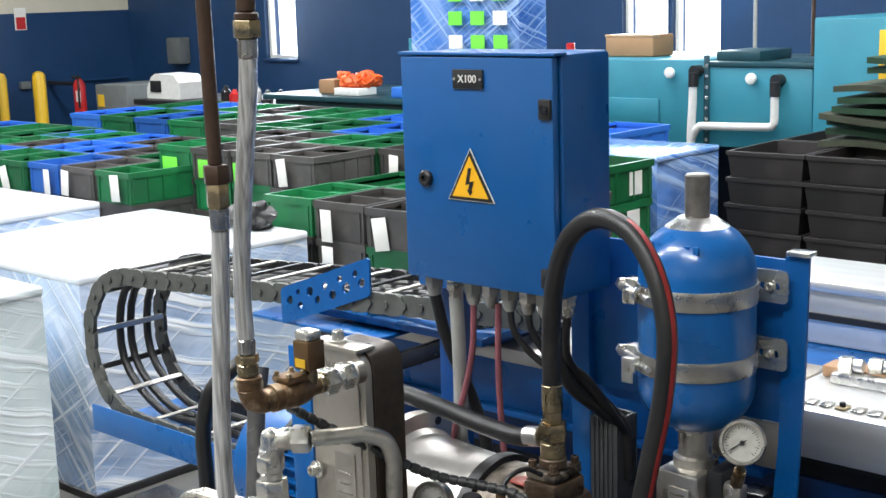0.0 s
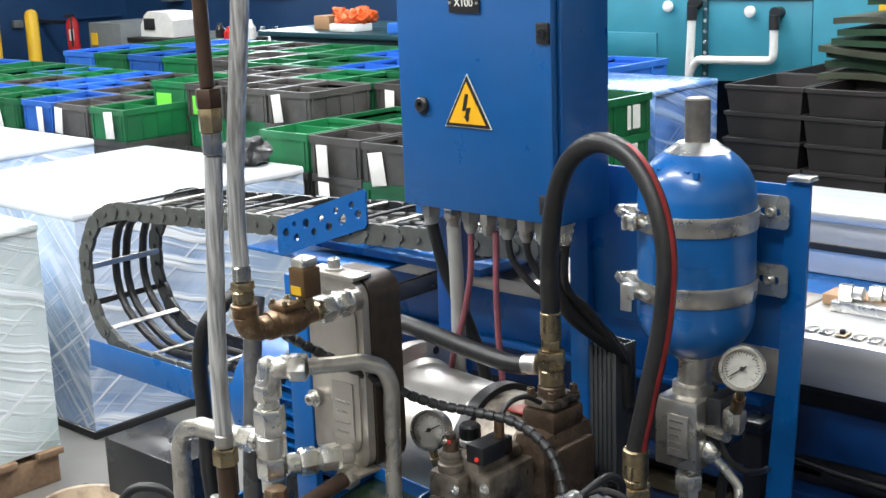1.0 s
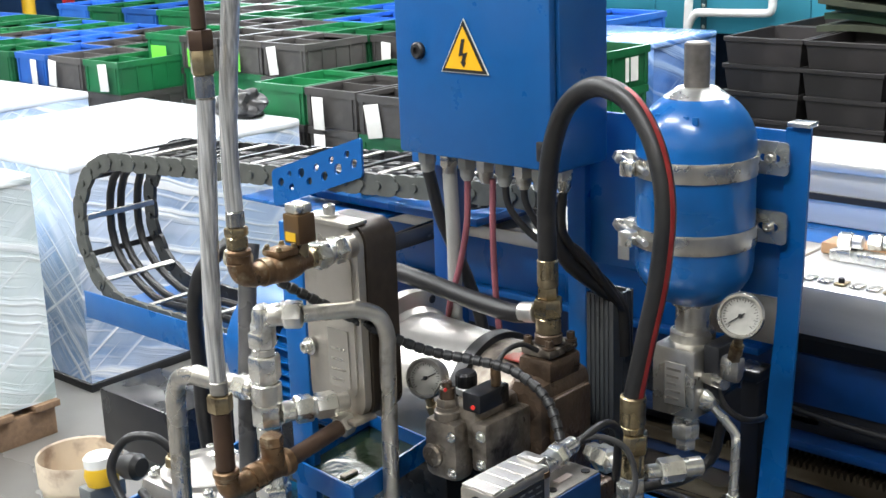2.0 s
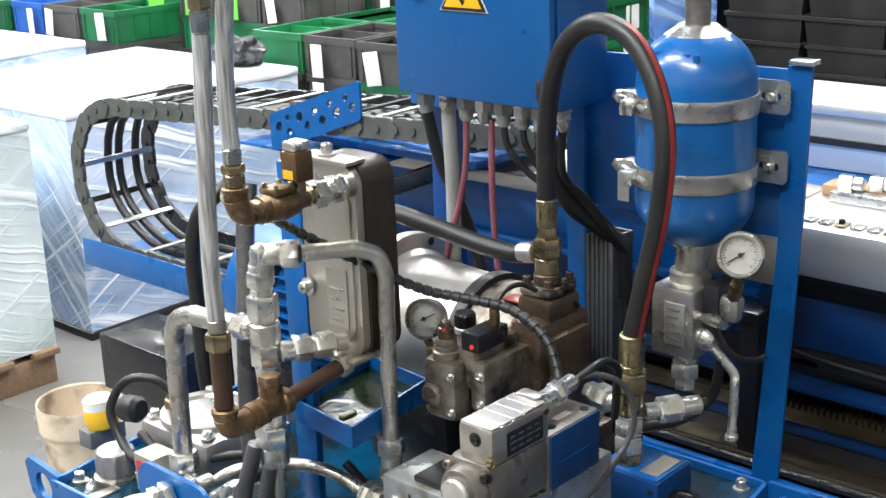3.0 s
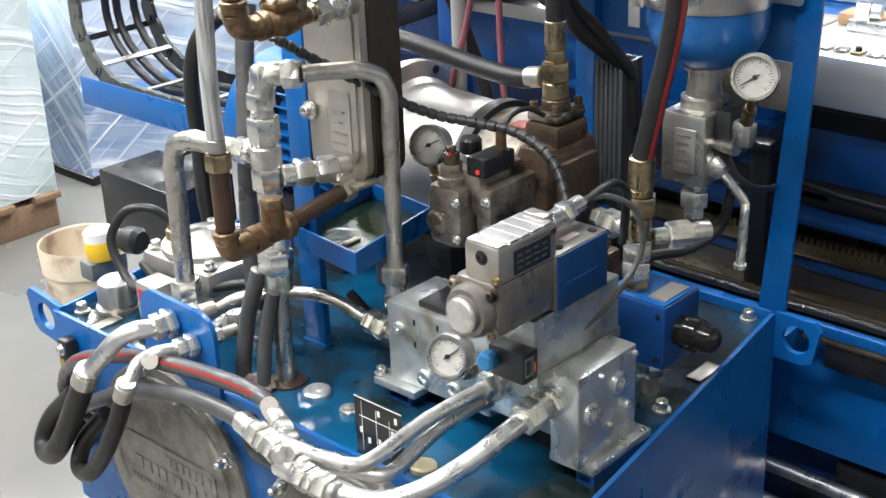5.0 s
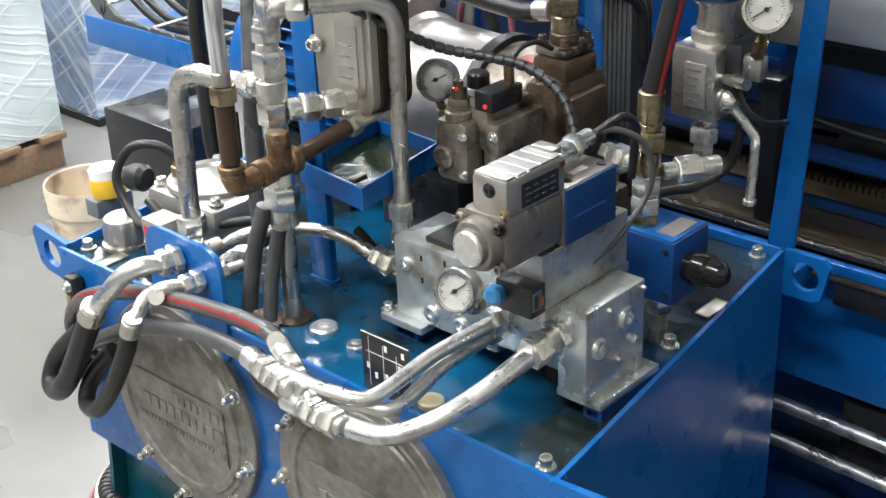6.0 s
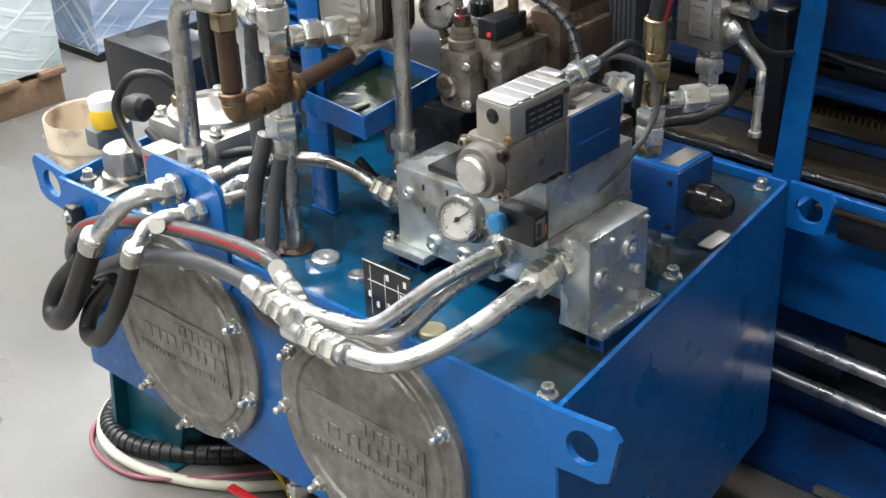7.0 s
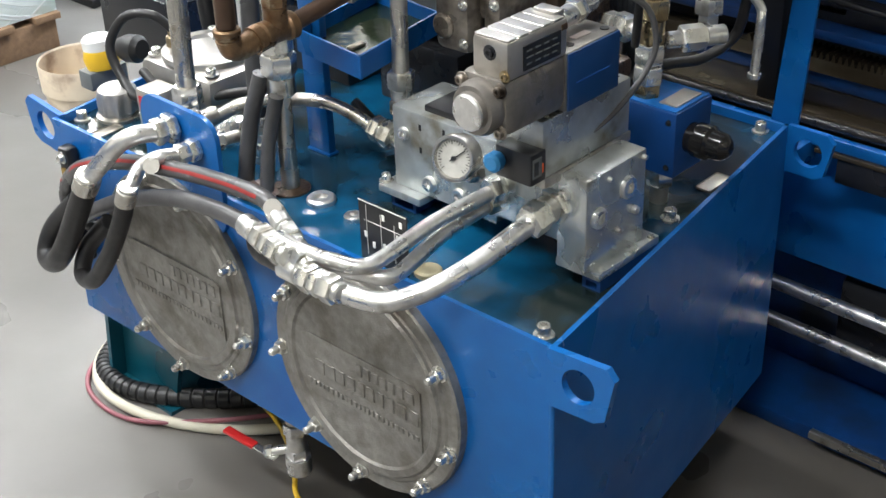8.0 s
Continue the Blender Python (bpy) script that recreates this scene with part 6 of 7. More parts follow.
for v in geo:
    nn = noise.noise(v.co * 2.2) * 0.5 + noise.noise(v.co * 6) * 0.3
    v.co = V(-0.602 + v.co.x * 0.03 * (1 + nn), 0.03 + v.co.y * 0.022 * (1 + nn), max(0.5725, 0.578 + v.co.z * 0.016 * (1 + nn)))
part("cloth", bm, mat("oily_cloth", (0.16, 0.1, 0.09), (0.3, 0.27, 0.25), 0.5, 0, 60), rag)
bk = thing("bucket", (-2.02, 0.6, 0), "cream plastic bucket with stains, open top", "bucket")
part("shell", mk(alathe, (-2.02, 0.6, 0), (0, 0, 1), [(0, 0.09), (0.002, 0.093), (0.19, 0.106), (0.192, 0.112), (0.2, 0.112), (0.262, 0.114), (0.266, 0.112), (0.262, 0.108), (0.02, 0.09), (0.02, 0.001)], 48), BUCKET, bk)
yb = thing("yellow_plug", (-1.17, 0.15, 0.585), "yellow and white plug with black knob at the tank edge", "plug")
boxp("bracket", (-1.19, 0.1, 0.575), (-1.15, 0.18, 0.61), GUNGREY, yb, 0.003)
part("body", mk(alathe, (-1.165, 0.14, 0.61), (-0.1, 0, 1), [(0, 0.03), (0.02, 0.034), (0.035, 0.03)], 24), YELLOW, yb)
part("lid", mk(alathe, (-1.17, 0.14, 0.645), (-0.1, 0, 1), [(0, 0.03), (0.018, 0.03), (0.024, 0.024)], 24), WHITE, yb)
part("black_knob", mk(alathe, (-1.13, 0.16, 0.65), (1, 0.2, 0.1), [(0, 0.018), (0.02, 0.026), (0.045, 0.026), (0.055, 0.018)], 20), BLACK, yb)

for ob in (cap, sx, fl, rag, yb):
    scale_from_eye(ob, 0.951)

# ---------------------------------------------------------------- machine bed behind the tank
bed = thing("machine_bed", (0, 1.1, 0), "long blue machine bed with bright steel guide way", "machine")
boxp("lower_body", (-1.3, 1.06, 0.0), (1.9, 1.9, 0.9), BLUE, bed, 0.004)
boxp("lower_panel", (-0.3, 0.82, 0.3), (1.9, 0.83, 0.545), BLUE, bed, 0.002)
boxp("panel_flange", (-0.04, 0.76, 0.545), (1.9, 0.83, 0.553), GRIME, bed, 0.002)
boxp("panel_rib", (0.0, 0.765, 0.4986), (1.9, 0.78, 0.5515), BLACKM, bed, 0.004)
boxp("gutter", (-1.2, 0.812, 0.53), (1.9, 1.06, 0.545), GRIME, bed, 0.002, "oily brown drip gutter")
boxp("gutter_lip", (-1.2, 0.8, 0.545), (1.9, 0.811, 0.592), GRIME, bed, 0.003)
boxp("front_lip", (-1.2, 0.768, 0.5532), (1.9, 0.785, 0.574), BLUE, bed, 0.003)
tubep("gutter_hose", [(-1.1, 0.792, 0.584), (-0.5, 0.793, 0.585), (-0.1, 0.791, 0.584), (0.4, 0.793, 0.585), (1.8, 0.792, 0.584)], 0.0085, WETBLACK, bed, "wet oily black hose along the gutter")
boxp("rack_bar", (-0.6, 1.0, 0.575), (1.9, 1.055, 0.602), GRIME, bed, 0.002)
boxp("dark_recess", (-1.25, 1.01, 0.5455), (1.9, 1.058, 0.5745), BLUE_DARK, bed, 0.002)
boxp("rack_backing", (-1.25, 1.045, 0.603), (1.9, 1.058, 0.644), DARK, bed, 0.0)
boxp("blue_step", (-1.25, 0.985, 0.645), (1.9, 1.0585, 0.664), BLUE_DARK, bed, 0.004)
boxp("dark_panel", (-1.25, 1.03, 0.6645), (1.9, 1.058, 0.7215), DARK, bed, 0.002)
# Its darker blue puts the weak light on this panel into the colour.
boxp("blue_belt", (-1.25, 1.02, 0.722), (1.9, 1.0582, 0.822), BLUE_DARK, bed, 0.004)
# Dark box that paints the shadow below the guide way.
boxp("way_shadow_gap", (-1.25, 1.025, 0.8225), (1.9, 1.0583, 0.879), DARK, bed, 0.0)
boxp("way", (-0.22, 0.93, 0.892), (1.9, 1.2, 0.9855), WAY, bed, 0.01, "bright machined guide way")
boxp("way_plate", (-1.24, 0.93, 0.955), (-0.221, 1.2, 0.9855), STAIN, bed, 0.004, "worn grey steel slide plate")
boxp("left_body", (-1.24, 0.955, 0.845), (-0.222, 1.06, 0.9545), BLUE, bed, 0.004)
boxp("left_ledge", (-1.24, 0.94, 0.83), (-0.222, 1.06, 0.8445), BLUE, bed, 0.003)
# Dark strip for the shade on the way's underside.
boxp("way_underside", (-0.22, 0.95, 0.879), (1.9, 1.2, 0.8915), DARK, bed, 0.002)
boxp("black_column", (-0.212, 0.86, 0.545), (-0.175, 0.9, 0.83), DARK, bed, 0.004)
boxp("column_cap", (-0.222, 0.85, 0.815), (-0.17, 0.905, 0.838), BLACKM, bed, 0.006)
tubep("black_lead", [(-0.17, 0.97, 0.735), (-0.1, 0.98, 0.722), (0.0, 0.985, 0.715), (0.3, 0.985, 0.71), (1.2, 0.985, 0.705)], 0.007, RUBBER, bed)
for x, z in ((-0.2, 0.68), (0.02, 0.7)):
    boxp("clip", (x, 1.03, z), (x + 0.06, 1.036, z + 0.015), STEEL, bed, 0.002)
rack = thing("gear_rack", (0.2, 1.0, 0.602), "oily steel gear rack on the machine bed", "rack")
for k in range(110):
    x = -0.32 + k * 0.0125
    bm = bmesh.new()
    aplate(bm, (x, 1.0, 0.602), (1, 0, 0), (0, 0, 1), [(0, 0), (0.003, 0.014), (0.0062, 0.014), (0.0092, 0)][::-1], -0.045)
    part("tooth", bm, GRIME, rack)
for zz, yy in ((0.248, 0.8), (0.169, 0.8)):
    rd = thing("guide_rod", (0.5, yy, zz), "bright round steel rod low beside the tank", "rod", "guide rods")
    cylp("rod", (-0.12, yy, zz), (1.9, yy, zz - 0.05), 0.0135, BRIGHT, rd, "", 24)
base = thing("lower_frame", (0.6, 0.95, 0), "dark blue machine underframe with drip ledge", "frame")
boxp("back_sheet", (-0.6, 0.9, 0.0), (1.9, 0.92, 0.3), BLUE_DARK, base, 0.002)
# Dark blue carries the shade that the machine casts on the ledge.
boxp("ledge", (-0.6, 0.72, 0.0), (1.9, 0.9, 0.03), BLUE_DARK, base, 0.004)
# Black box put in for shadow behind the rods.
boxp("motor_shadow_box", (0.0, 0.84, 0.12), (0.3, 0.9, 0.28), BLACKM, base, 0.02)
boxp("ledge_edge", (0.05, 0.69, 0.03), (1.9, 0.705, 0.045), STEEL, base, 0.002)
# things on the way
for a, b, m_, nm, lab in (((-0.202, 1.131, 0.99), (0.248, 1.186, 1.008), WOOD, "wooden_strip", "light wooden strip lying on the guide way"),):
    t = thing(nm, (a[0], a[1], 0.985), lab, "wood")
    boxp("strip", (a[0], a[1], 0.986), b, CARTON, t, 0.003)
sc = thing("screw_plate", (0, 0.96, 0.985), "row of steel clips and screws on the guide way", "fixture")
for k in range(10):
    x = -0.181 + 0.03 * k
    boxp("clip", (x, 0.955, 0.986), (x + 0.02, 0.985, 0.9905), STEEL if k % 3 else BRASS, sc, 0.002)
    if k % 3 == 0:
        hexp("screw", (x + 0.01, 0.968, 0.9905), (x + 0.01, 0.968, 0.998), 0.006, BLACKM, sc)
cf = thing("coupling_group", (-0.13, 1.15, 1.0), "white zinc couplings with blue plate on the guide way", "fittings")
for k in range(3):
    run(cf, (-0.16 + 0.05 * k, 1.12 + 0.02 * k, 1.02), (1, 0.15, 0), [(0.025, 0.017, "h", ZINC, "nut"), (0.02, 0.013, "c", BRIGHT, "tube")])
boxp("blue_plate", (-0.04, 1.15, 0.986), (-0.03, 1.2, 1.08), BLUE, cf, 0.002)
boxp("base", (-0.17, 1.1, 0.986), (-0.02, 1.2, 1.005), ZINC, cf, 0.002)
rail = thing("rear_rail", (0.5, 1.75, 0.9), "long bright aluminium rail of the machine", "rail")
boxp("beam", (-0.62, 1.62, 0.9), (1.9, 1.85, 1.03), WAY, rail, 0.01)
boxp("cap_strip", (-0.62, 1.6, 1.03), (1.9, 1.86, 1.055), WAY, rail, 0.006)
boxp("groove", (-0.62, 1.612, 0.96), (1.9, 1.62, 0.975), DARK, rail, 0.0)

# cable carrier table and plates
tb = thing("slide_table", (-1.0, 0.95, 1.0), "blue steel slide table of the machine", "table")
boxp("plate", (-1.3, 0.83, 1.012), (-0.80, 1.1, 1.03), BLUE, tb, 0.004)
boxp("support", (-1.2, 0.95, 0.985), (-0.85, 1.1, 1.012), BLUE_DARK, tb, 0.002)
for p in ((-0.87, 0.9), (-1.0, 1.0), (-1.15, 0.87)):
    bolt((p[0], p[1], 1.03), (0, 0, 1), 0.011, 0.012, tb, BLACKM)
ap = thing("perforated_angle", (-1.2, 0.78, 1.0), "blue perforated angle plate at the cable carrier", "bracket")
bm = bmesh.new()
aplate(bm, (-1.345, 0.762, 0.995), (1, 0.05, 0.36), (0, 0, 1), rounded(0.295, 0.085, 0.01)[::-1], -0.006,
       [(0.03, 0.05, 0.01), (0.06, 0.062, 0.007), (0.065, 0.03, 0.009), (0.1, 0.055, 0.011), (0.125, 0.03, 0.009), (0.15, 0.055, 0.009), (0.175, 0.03, 0.011), (0.2, 0.06, 0.008), (0.22, 0.035, 0.012), (0.25, 0.06, 0.008), (0.27, 0.035, 0.01)])
part("plate", bm, BLUE, ap)
boxp("shelf", (-1.47, 0.77, 0.995), (-1.05, 0.93, 1.003), BLUE, ap, 0.002)
strut = thing("black_strut", (-0.9, 0.9, 0.9), "black square strut below the slide table", "strut")
bm = bmesh.new()
abox(bm, (-0.18, -0.018, -0.018), (0.18, 0.018, 0.018), 0.003, Matrix.Translation((-1.0, 0.86, 0.96)) @ Euler((0, radians(-20), radians(25))).to_matrix().to_4x4())
part("bar", bm, BLACKM, strut)

# cable carrier chain: links along a U-shaped path, two sides with cross bars
LOOP = []
zt, zb, xe = 1.022, 0.625, -2.0
rad_ = (zt - zb) / 2
for k in range(24):
    LOOP.append(V(-0.62 - 0.057 * k, 0, zt + 0.085 - 0.0036 * k))
n0 = 18
for k in range(n0 + 1):
    a = math.pi * k / n0
    LOOP.append(V(xe - rad_ * 0.98 * math.sin(a), 0, (zt + zb) / 2 + rad_ * math.cos(a)))
for k in range(1, 13):
    LOOP.append(V(xe + 0.052 * k, 0, zb))
# even spacing along the path
EV = [LOOP[0]]
for p in LOOP[1:]:
    while (p - EV[-1]).length >= 0.052:
        EV.append(EV[-1] + (p - EV[-1]).normalized() * 0.052)
chain = thing("cable_carrier", (-1.9, 0.85, 0.65), "black plastic cable carrier chain bent in a loop", "cable chain")
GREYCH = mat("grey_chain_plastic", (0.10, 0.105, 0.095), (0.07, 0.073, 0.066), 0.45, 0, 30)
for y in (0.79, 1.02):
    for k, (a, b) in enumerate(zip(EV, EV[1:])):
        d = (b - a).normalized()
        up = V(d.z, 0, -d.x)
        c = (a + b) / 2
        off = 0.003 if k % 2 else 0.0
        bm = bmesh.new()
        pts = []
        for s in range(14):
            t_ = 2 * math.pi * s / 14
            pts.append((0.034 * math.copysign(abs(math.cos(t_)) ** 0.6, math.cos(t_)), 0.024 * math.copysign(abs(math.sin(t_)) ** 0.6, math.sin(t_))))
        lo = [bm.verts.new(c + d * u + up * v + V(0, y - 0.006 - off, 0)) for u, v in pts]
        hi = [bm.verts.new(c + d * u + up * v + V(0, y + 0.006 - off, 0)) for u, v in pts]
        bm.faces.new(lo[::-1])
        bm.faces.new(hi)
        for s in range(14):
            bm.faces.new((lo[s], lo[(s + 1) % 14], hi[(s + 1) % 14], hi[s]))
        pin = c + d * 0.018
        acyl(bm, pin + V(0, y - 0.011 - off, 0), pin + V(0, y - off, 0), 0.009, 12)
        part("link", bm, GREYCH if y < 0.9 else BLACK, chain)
for k, p in enumerate(EV[:-1]):
    if k % 2 == 0:
        d = (EV[k + 1] - p).normalized()
        up = V(d.z, 0, -d.x)
        for s in (-0.021, 0.021):
            if (k // 2) % 2 == (s > 0) or k < 26:
                q = p + up * s
                bm = bmesh.new()
                abox(bm, (-0.008, 0.795, -0.003), (0.008, 1.015, 0.003), 0.0015, Matrix.Translation(q) @ Matrix(((d.x, 0, up.x, 0), (0, 1, 0, 0), (d.z, 0, up.z, 0), (0, 0, 0, 1))), seg=1)
                part("cross_bar", bm, ALU if k % 4 == 0 else BLACK, chain)
for y in (0.88, 0.915, 0.97):
    t = thing("carried_cable", (-1.5, y, 0.7), "black cable running inside the carrier chain", "cable", "cables in the carrier")
    pts = [V(-0.65, y, zt + 0.03)] + [p + V(0, y, 0) * 1.0 for p in EV[6::4]]
    tubep("sheath", pts, 0.011, RUBBER, t, "", 4, 10)
trg = thing("carrier_tray", (-1.8, 0.72, 0.6), "blue sheet steel tray under the cable carrier", "tray")
boxp("front_side", (-2.16, 0.755, 0.575), (-1.25, 0.76, 0.65), BLUE, trg, 0.001)
boxp("tray_floor", (-2.16, 0.76, 0.59), (-1.25, 1.05, 0.595), BLUE, trg, 0.001)
for x in (-1.5, -1.3):
    boxp("tray_leg", (x, 0.85, 0.0), (x + 0.04, 0.89, 0.59), BLUE_DARK, trg, 0.002)

# ---------------------------------------------------------------- wrapped pallets


def wrapped(name, a, b, film, top, label, seed, pallet=True):
    """A film-wrapped load of boxes with soft, creased faces on a low base."""
    rnd = random.Random(seed)
    t = thing(name, ((a[0] + b[0]) / 2, (a[1] + b[1]) / 2, 0), label, "pallet load", "wrapped pallets")
    z0 = a[2]
    bm = bmesh.new()
    nx, ny, nz = 26, 26, 22
    faces = []

    def grid(o, u, v, nu, nv, nrm, amp):
        rows = []
        for i in range(nu + 1):
            row = []
            for j in range(nv + 1):
                p = Vector(o) + Vector(u) * (i / nu) + Vector(v) * (j / nv)
                edge = min(i, nu - i, j, nv - j)
                s = noise.noise(V(p.x * 5 + seed, p.y * 5, p.z * 2.2)) * 0.6 + noise.noise(V(p.x * 14, p.y * 14 + seed, p.z * 5)) * 0.4
                if edge > 0:
                    p += Vector(nrm) * amp * s
                row.append(bm.verts.new(p))
            rows.append(row)
        for i in range(nu):
            for j in range(nv):
                bm.faces.new((rows[i][j], rows[i + 1][j], rows[i + 1][j + 1], rows[i][j + 1]))
    w, d, h = b[0] - a[0], b[1] - a[1], b[2] - z0
    grid((a[0], a[1], z0), (w, 0, 0), (0, 0, h), nx, nz, (0, -1, 0), 0.016)
    grid((b[0], a[1], z0), (0, d, 0), (0, 0, h), ny, nz, (1, 0, 0), 0.016)
    grid((a[0], b[1], z0), (w, 0, 0), (0, 0, h), nx, nz, (0, 1, 0), 0.012)
    grid((a[0], a[1], z0), (0, d, 0), (0, 0, h), ny, nz, (-1, 0, 0), 0.012)
    grid((a[0], a[1], z0), (w, 0, 0), (0, d, 0), nx, ny, (0, 0, -1), 0.002)
    bmesh.ops.remove_doubles(bm, verts=bm.verts[:], dist=0.0005)
    part("film_sides", bm, film, t)
    bm = bmesh.new()
    abox(bm, (a[0] - 0.006, a[1] - 0.006, b[2] - 0.03), (b[0] + 0.006, b[1] + 0.006, b[2] + 0.004), 0.012, seg=3)
    part("top_sheet", bm, top, t)
    if pallet:
        for k in range(5):
            y = a[1] + 0.03 + k * (d - 0.12) / 4
            boxp("board", (a[0] - 0.02, y, z0 - 0.022), (b[0] + 0.02, y + 0.09, z0 - 0.001), WOOD, t, 0.002)
        for k in range(3):
            x = a[0] + 0.0 + k * (w - 0.09) / 2
            boxp("runner", (x, a[1] + 0.01, 0.0), (x + 0.09, b[1] - 0.01, z0 - 0.022), WOOD, t, 0.002)
    else:
        boxp("black_base", (a[0] - 0.01, a[1] - 0.01, 0.0), (b[0] + 0.01, b[1] + 0.01, z0 - 0.001), BLACK, t, 0.003)
    return t


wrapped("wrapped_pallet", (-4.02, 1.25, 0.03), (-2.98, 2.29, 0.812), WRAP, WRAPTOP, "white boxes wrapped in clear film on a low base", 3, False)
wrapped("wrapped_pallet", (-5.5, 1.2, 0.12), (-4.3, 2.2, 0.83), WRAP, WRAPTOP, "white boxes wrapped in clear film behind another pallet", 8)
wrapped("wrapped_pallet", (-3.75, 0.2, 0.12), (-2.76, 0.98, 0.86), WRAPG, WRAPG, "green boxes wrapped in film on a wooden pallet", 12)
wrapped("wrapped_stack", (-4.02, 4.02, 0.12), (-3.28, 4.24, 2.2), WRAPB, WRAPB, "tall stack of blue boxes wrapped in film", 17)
for i in range(3):
    for k in range(3):
        t = thing("lime_sticker", (-3.45 + 0.17 * i, 4.0, 1.4 + 0.18 * k), "bright lime green label on a wrapped blue box", "label", "lime labels")
        boxp("sheet", (-3.72 + 0.15 * i, 3.985, 1.44 + 0.12 * k), (-3.63 + 0.15 * i, 3.99, 1.51 + 0.12 * k), LIME if (i + k) % 3 else PAPER, t, 0.0)
tp = thing("black_bag", (-3.02, 2.38, 0.82), "black plastic bundle on the wrapped pallet", "bag")
bm = bmesh.new()
for v in bmesh.ops.create_icosphere(bm, subdivisions=4, radius=1.0)["verts"]:
    nn = noise.noise(v.co * 2) * 0.4
    v.co = V(-3.22 + v.co.x * 0.13 * (1 + nn), 2.2 + v.co.y * 0.07 * (1 + nn), max(0.817, 0.86 + v.co.z * 0.07 * (1 + nn)))
part("film", bm, BLACK, tp)

# ---------------------------------------------------------------- stacked totes
TW, TD, THT = 0.40, 0.60, 0.185


def tote_mesh(bm, divided):
    """An open stacking tote: walls with ribs, a rim and, in some, dividers."""
    w, d, h = TW / 2 - 0.004, TD / 2 - 0.004, THT
    t = 0.012
    abox(bm, (-w + 0.01, -d + 0.01, 0.0), (w - 0.01, d - 0.01, 0.01))
    for a, b in (((-w + 0.008, -d + 0.008, 0.01), (w - 0.008, -d + 0.008 + t, h - 0.02)), ((-w + 0.008, d - 0.008 - t, 0.01), (w - 0.008, d - 0.008, h - 0.02)),
                 ((-w + 0.008, -d + 0.008 + t, 0.01), (-w + 0.008 + t, d - 0.008 - t, h - 0.02)), ((w - 0.008 - t, -d + 0.008 + t, 0.01), (w - 0.008, d - 0.008 - t, h - 0.02))):
        abox(bm, a, b)
    for a, b in (((-w, -d, h - 0.035), (w, -d + 0.02, h)), ((-w, d - 0.02, h - 0.035), (w, d, h)), ((-w, -d + 0.02, h - 0.035), (-w + 0.02, d - 0.02, h)), ((w - 0.02, -d + 0.02, h - 0.035), (w, d - 0.02, h))):
        abox(bm, a, b)
    for k in range(4):
        x = -w + 0.03 + k * (2 * w - 0.06 - 0.012) / 3
        if k in (0, 3):
            for y0 in (-d, d - 0.008):
                abox(bm, (x, y0, 0.01), (x + 0.012, y0 + 0.008, h - 0.035))
    for k in range(5):
        y = -d + 0.03 + k * (2 * d - 0.072) / 4
        for x0 in (-w, w - 0.008):
            abox(bm, (x0, y, 0.01), (x0 + 0.008, y + 0.012, h - 0.035))
    if divided:
        abox(bm, (-w + 0.02, -0.006, 0.01), (w - 0.02, 0.006, h - 0.006))
        abox(bm, (-w + 0.02, -d + 0.02, h - 0.05), (w - 0.02, d - 0.02, h - 0.045))


KINDS = []
for nm, m_, div, lab in (("tote", GREEN, True, "green plastic stacking tote"), ("tote", GREY, True, "grey plastic stacking tote with divider"), ("tote", TBLUE, True, "blue plastic stacking tote"), ("tote", GREEN, False, "open green plastic stacking tote")):
    bm = bmesh.new()
    tote_mesh(bm, div)
    ob = tagged(part(nm, bm, m_), lab, "tote", "stacked totes")
    ob.location = (-6 - len(KINDS) * 0.45, 6.6, 0)
    KINDS.append(ob)
SMALL = []
for nm, m_, div, lab in (("tote", GREEN, True, "small green plastic stacking tote"), ("tote", GREY, True, "small grey plastic stacking tote with divider"), ("tote", TBLUE, True, "small blue plastic stacking tote"), ("tote", GREEN, False, "small open green plastic stacking tote")):
    bm = bmesh.new()
    tote_mesh(bm, div)
    for v in bm.verts:
        v.co = V(v.co.x * 0.735, v.co.y * 0.667, v.co.z * 0.832)
    ob = tagged(part(nm, bm, m_), lab, "tote", "small stacked totes")
    ob.location = (-6 - len(SMALL) * 0.45, 7.2, 0)
    SMALL.append(ob)
TAG = bmesh.new()
abox(TAG, (-0.034, -0.003, -0.064), (0.034, 0.0, 0.064), 0.001)
tagob = tagged(part("paper_tag", TAG, PAPER), "white paper tag hanging on a tote", "tag", "paper tags")
tagob.location = (-2.9, 2.035, 0.875)
lm = bmesh.new()
abox(lm, (-0.06, -0.003, -0.045), (0.06, 0.0, 0.045), 0.001)
limeob = tagged(part("lime_card", lm, LIME), "bright lime green card on a tote", "label", "lime cards")
limeob.location = (-4.9, 2.9, 0.8)
rnd = random.Random(11)
RP = 0.408


def stack(x, y, levels, cols, base=0.0):
    for k in range(levels):
        c = cols[k] if k < len(cols) else rnd.choice((0, 1, 1, 2, 0))
        copy_thing(KINDS[c], pose(x + rnd.uniform(-0.006, 0.006), y + rnd.uniform(-0.008, 0.008), base + k * THT + 0.001 * k, 0, 0, rnd.uniform(-1, 1)))


def small_stack(x, y, cols, base=0.0):
    for k, c in enumerate(cols):
        copy_thing(SMALL[c], pose(x + rnd.uniform(-0.006, 0.006), y + rnd.uniform(-0.01, 0.01), base + k * 0.155, 0, 0, rnd.uniform(-1.2, 1.2)))


# near rows
for i in range(4):
    for j in range(2):
        small_stack(-3.16 + i * 0.305, 2.54 + j * 0.41, [1, 0, 1, 0, (1, 1, 0, 1)[i], ((0, 1, 1, 1), (3, 0, 0, 1))[j][i]])
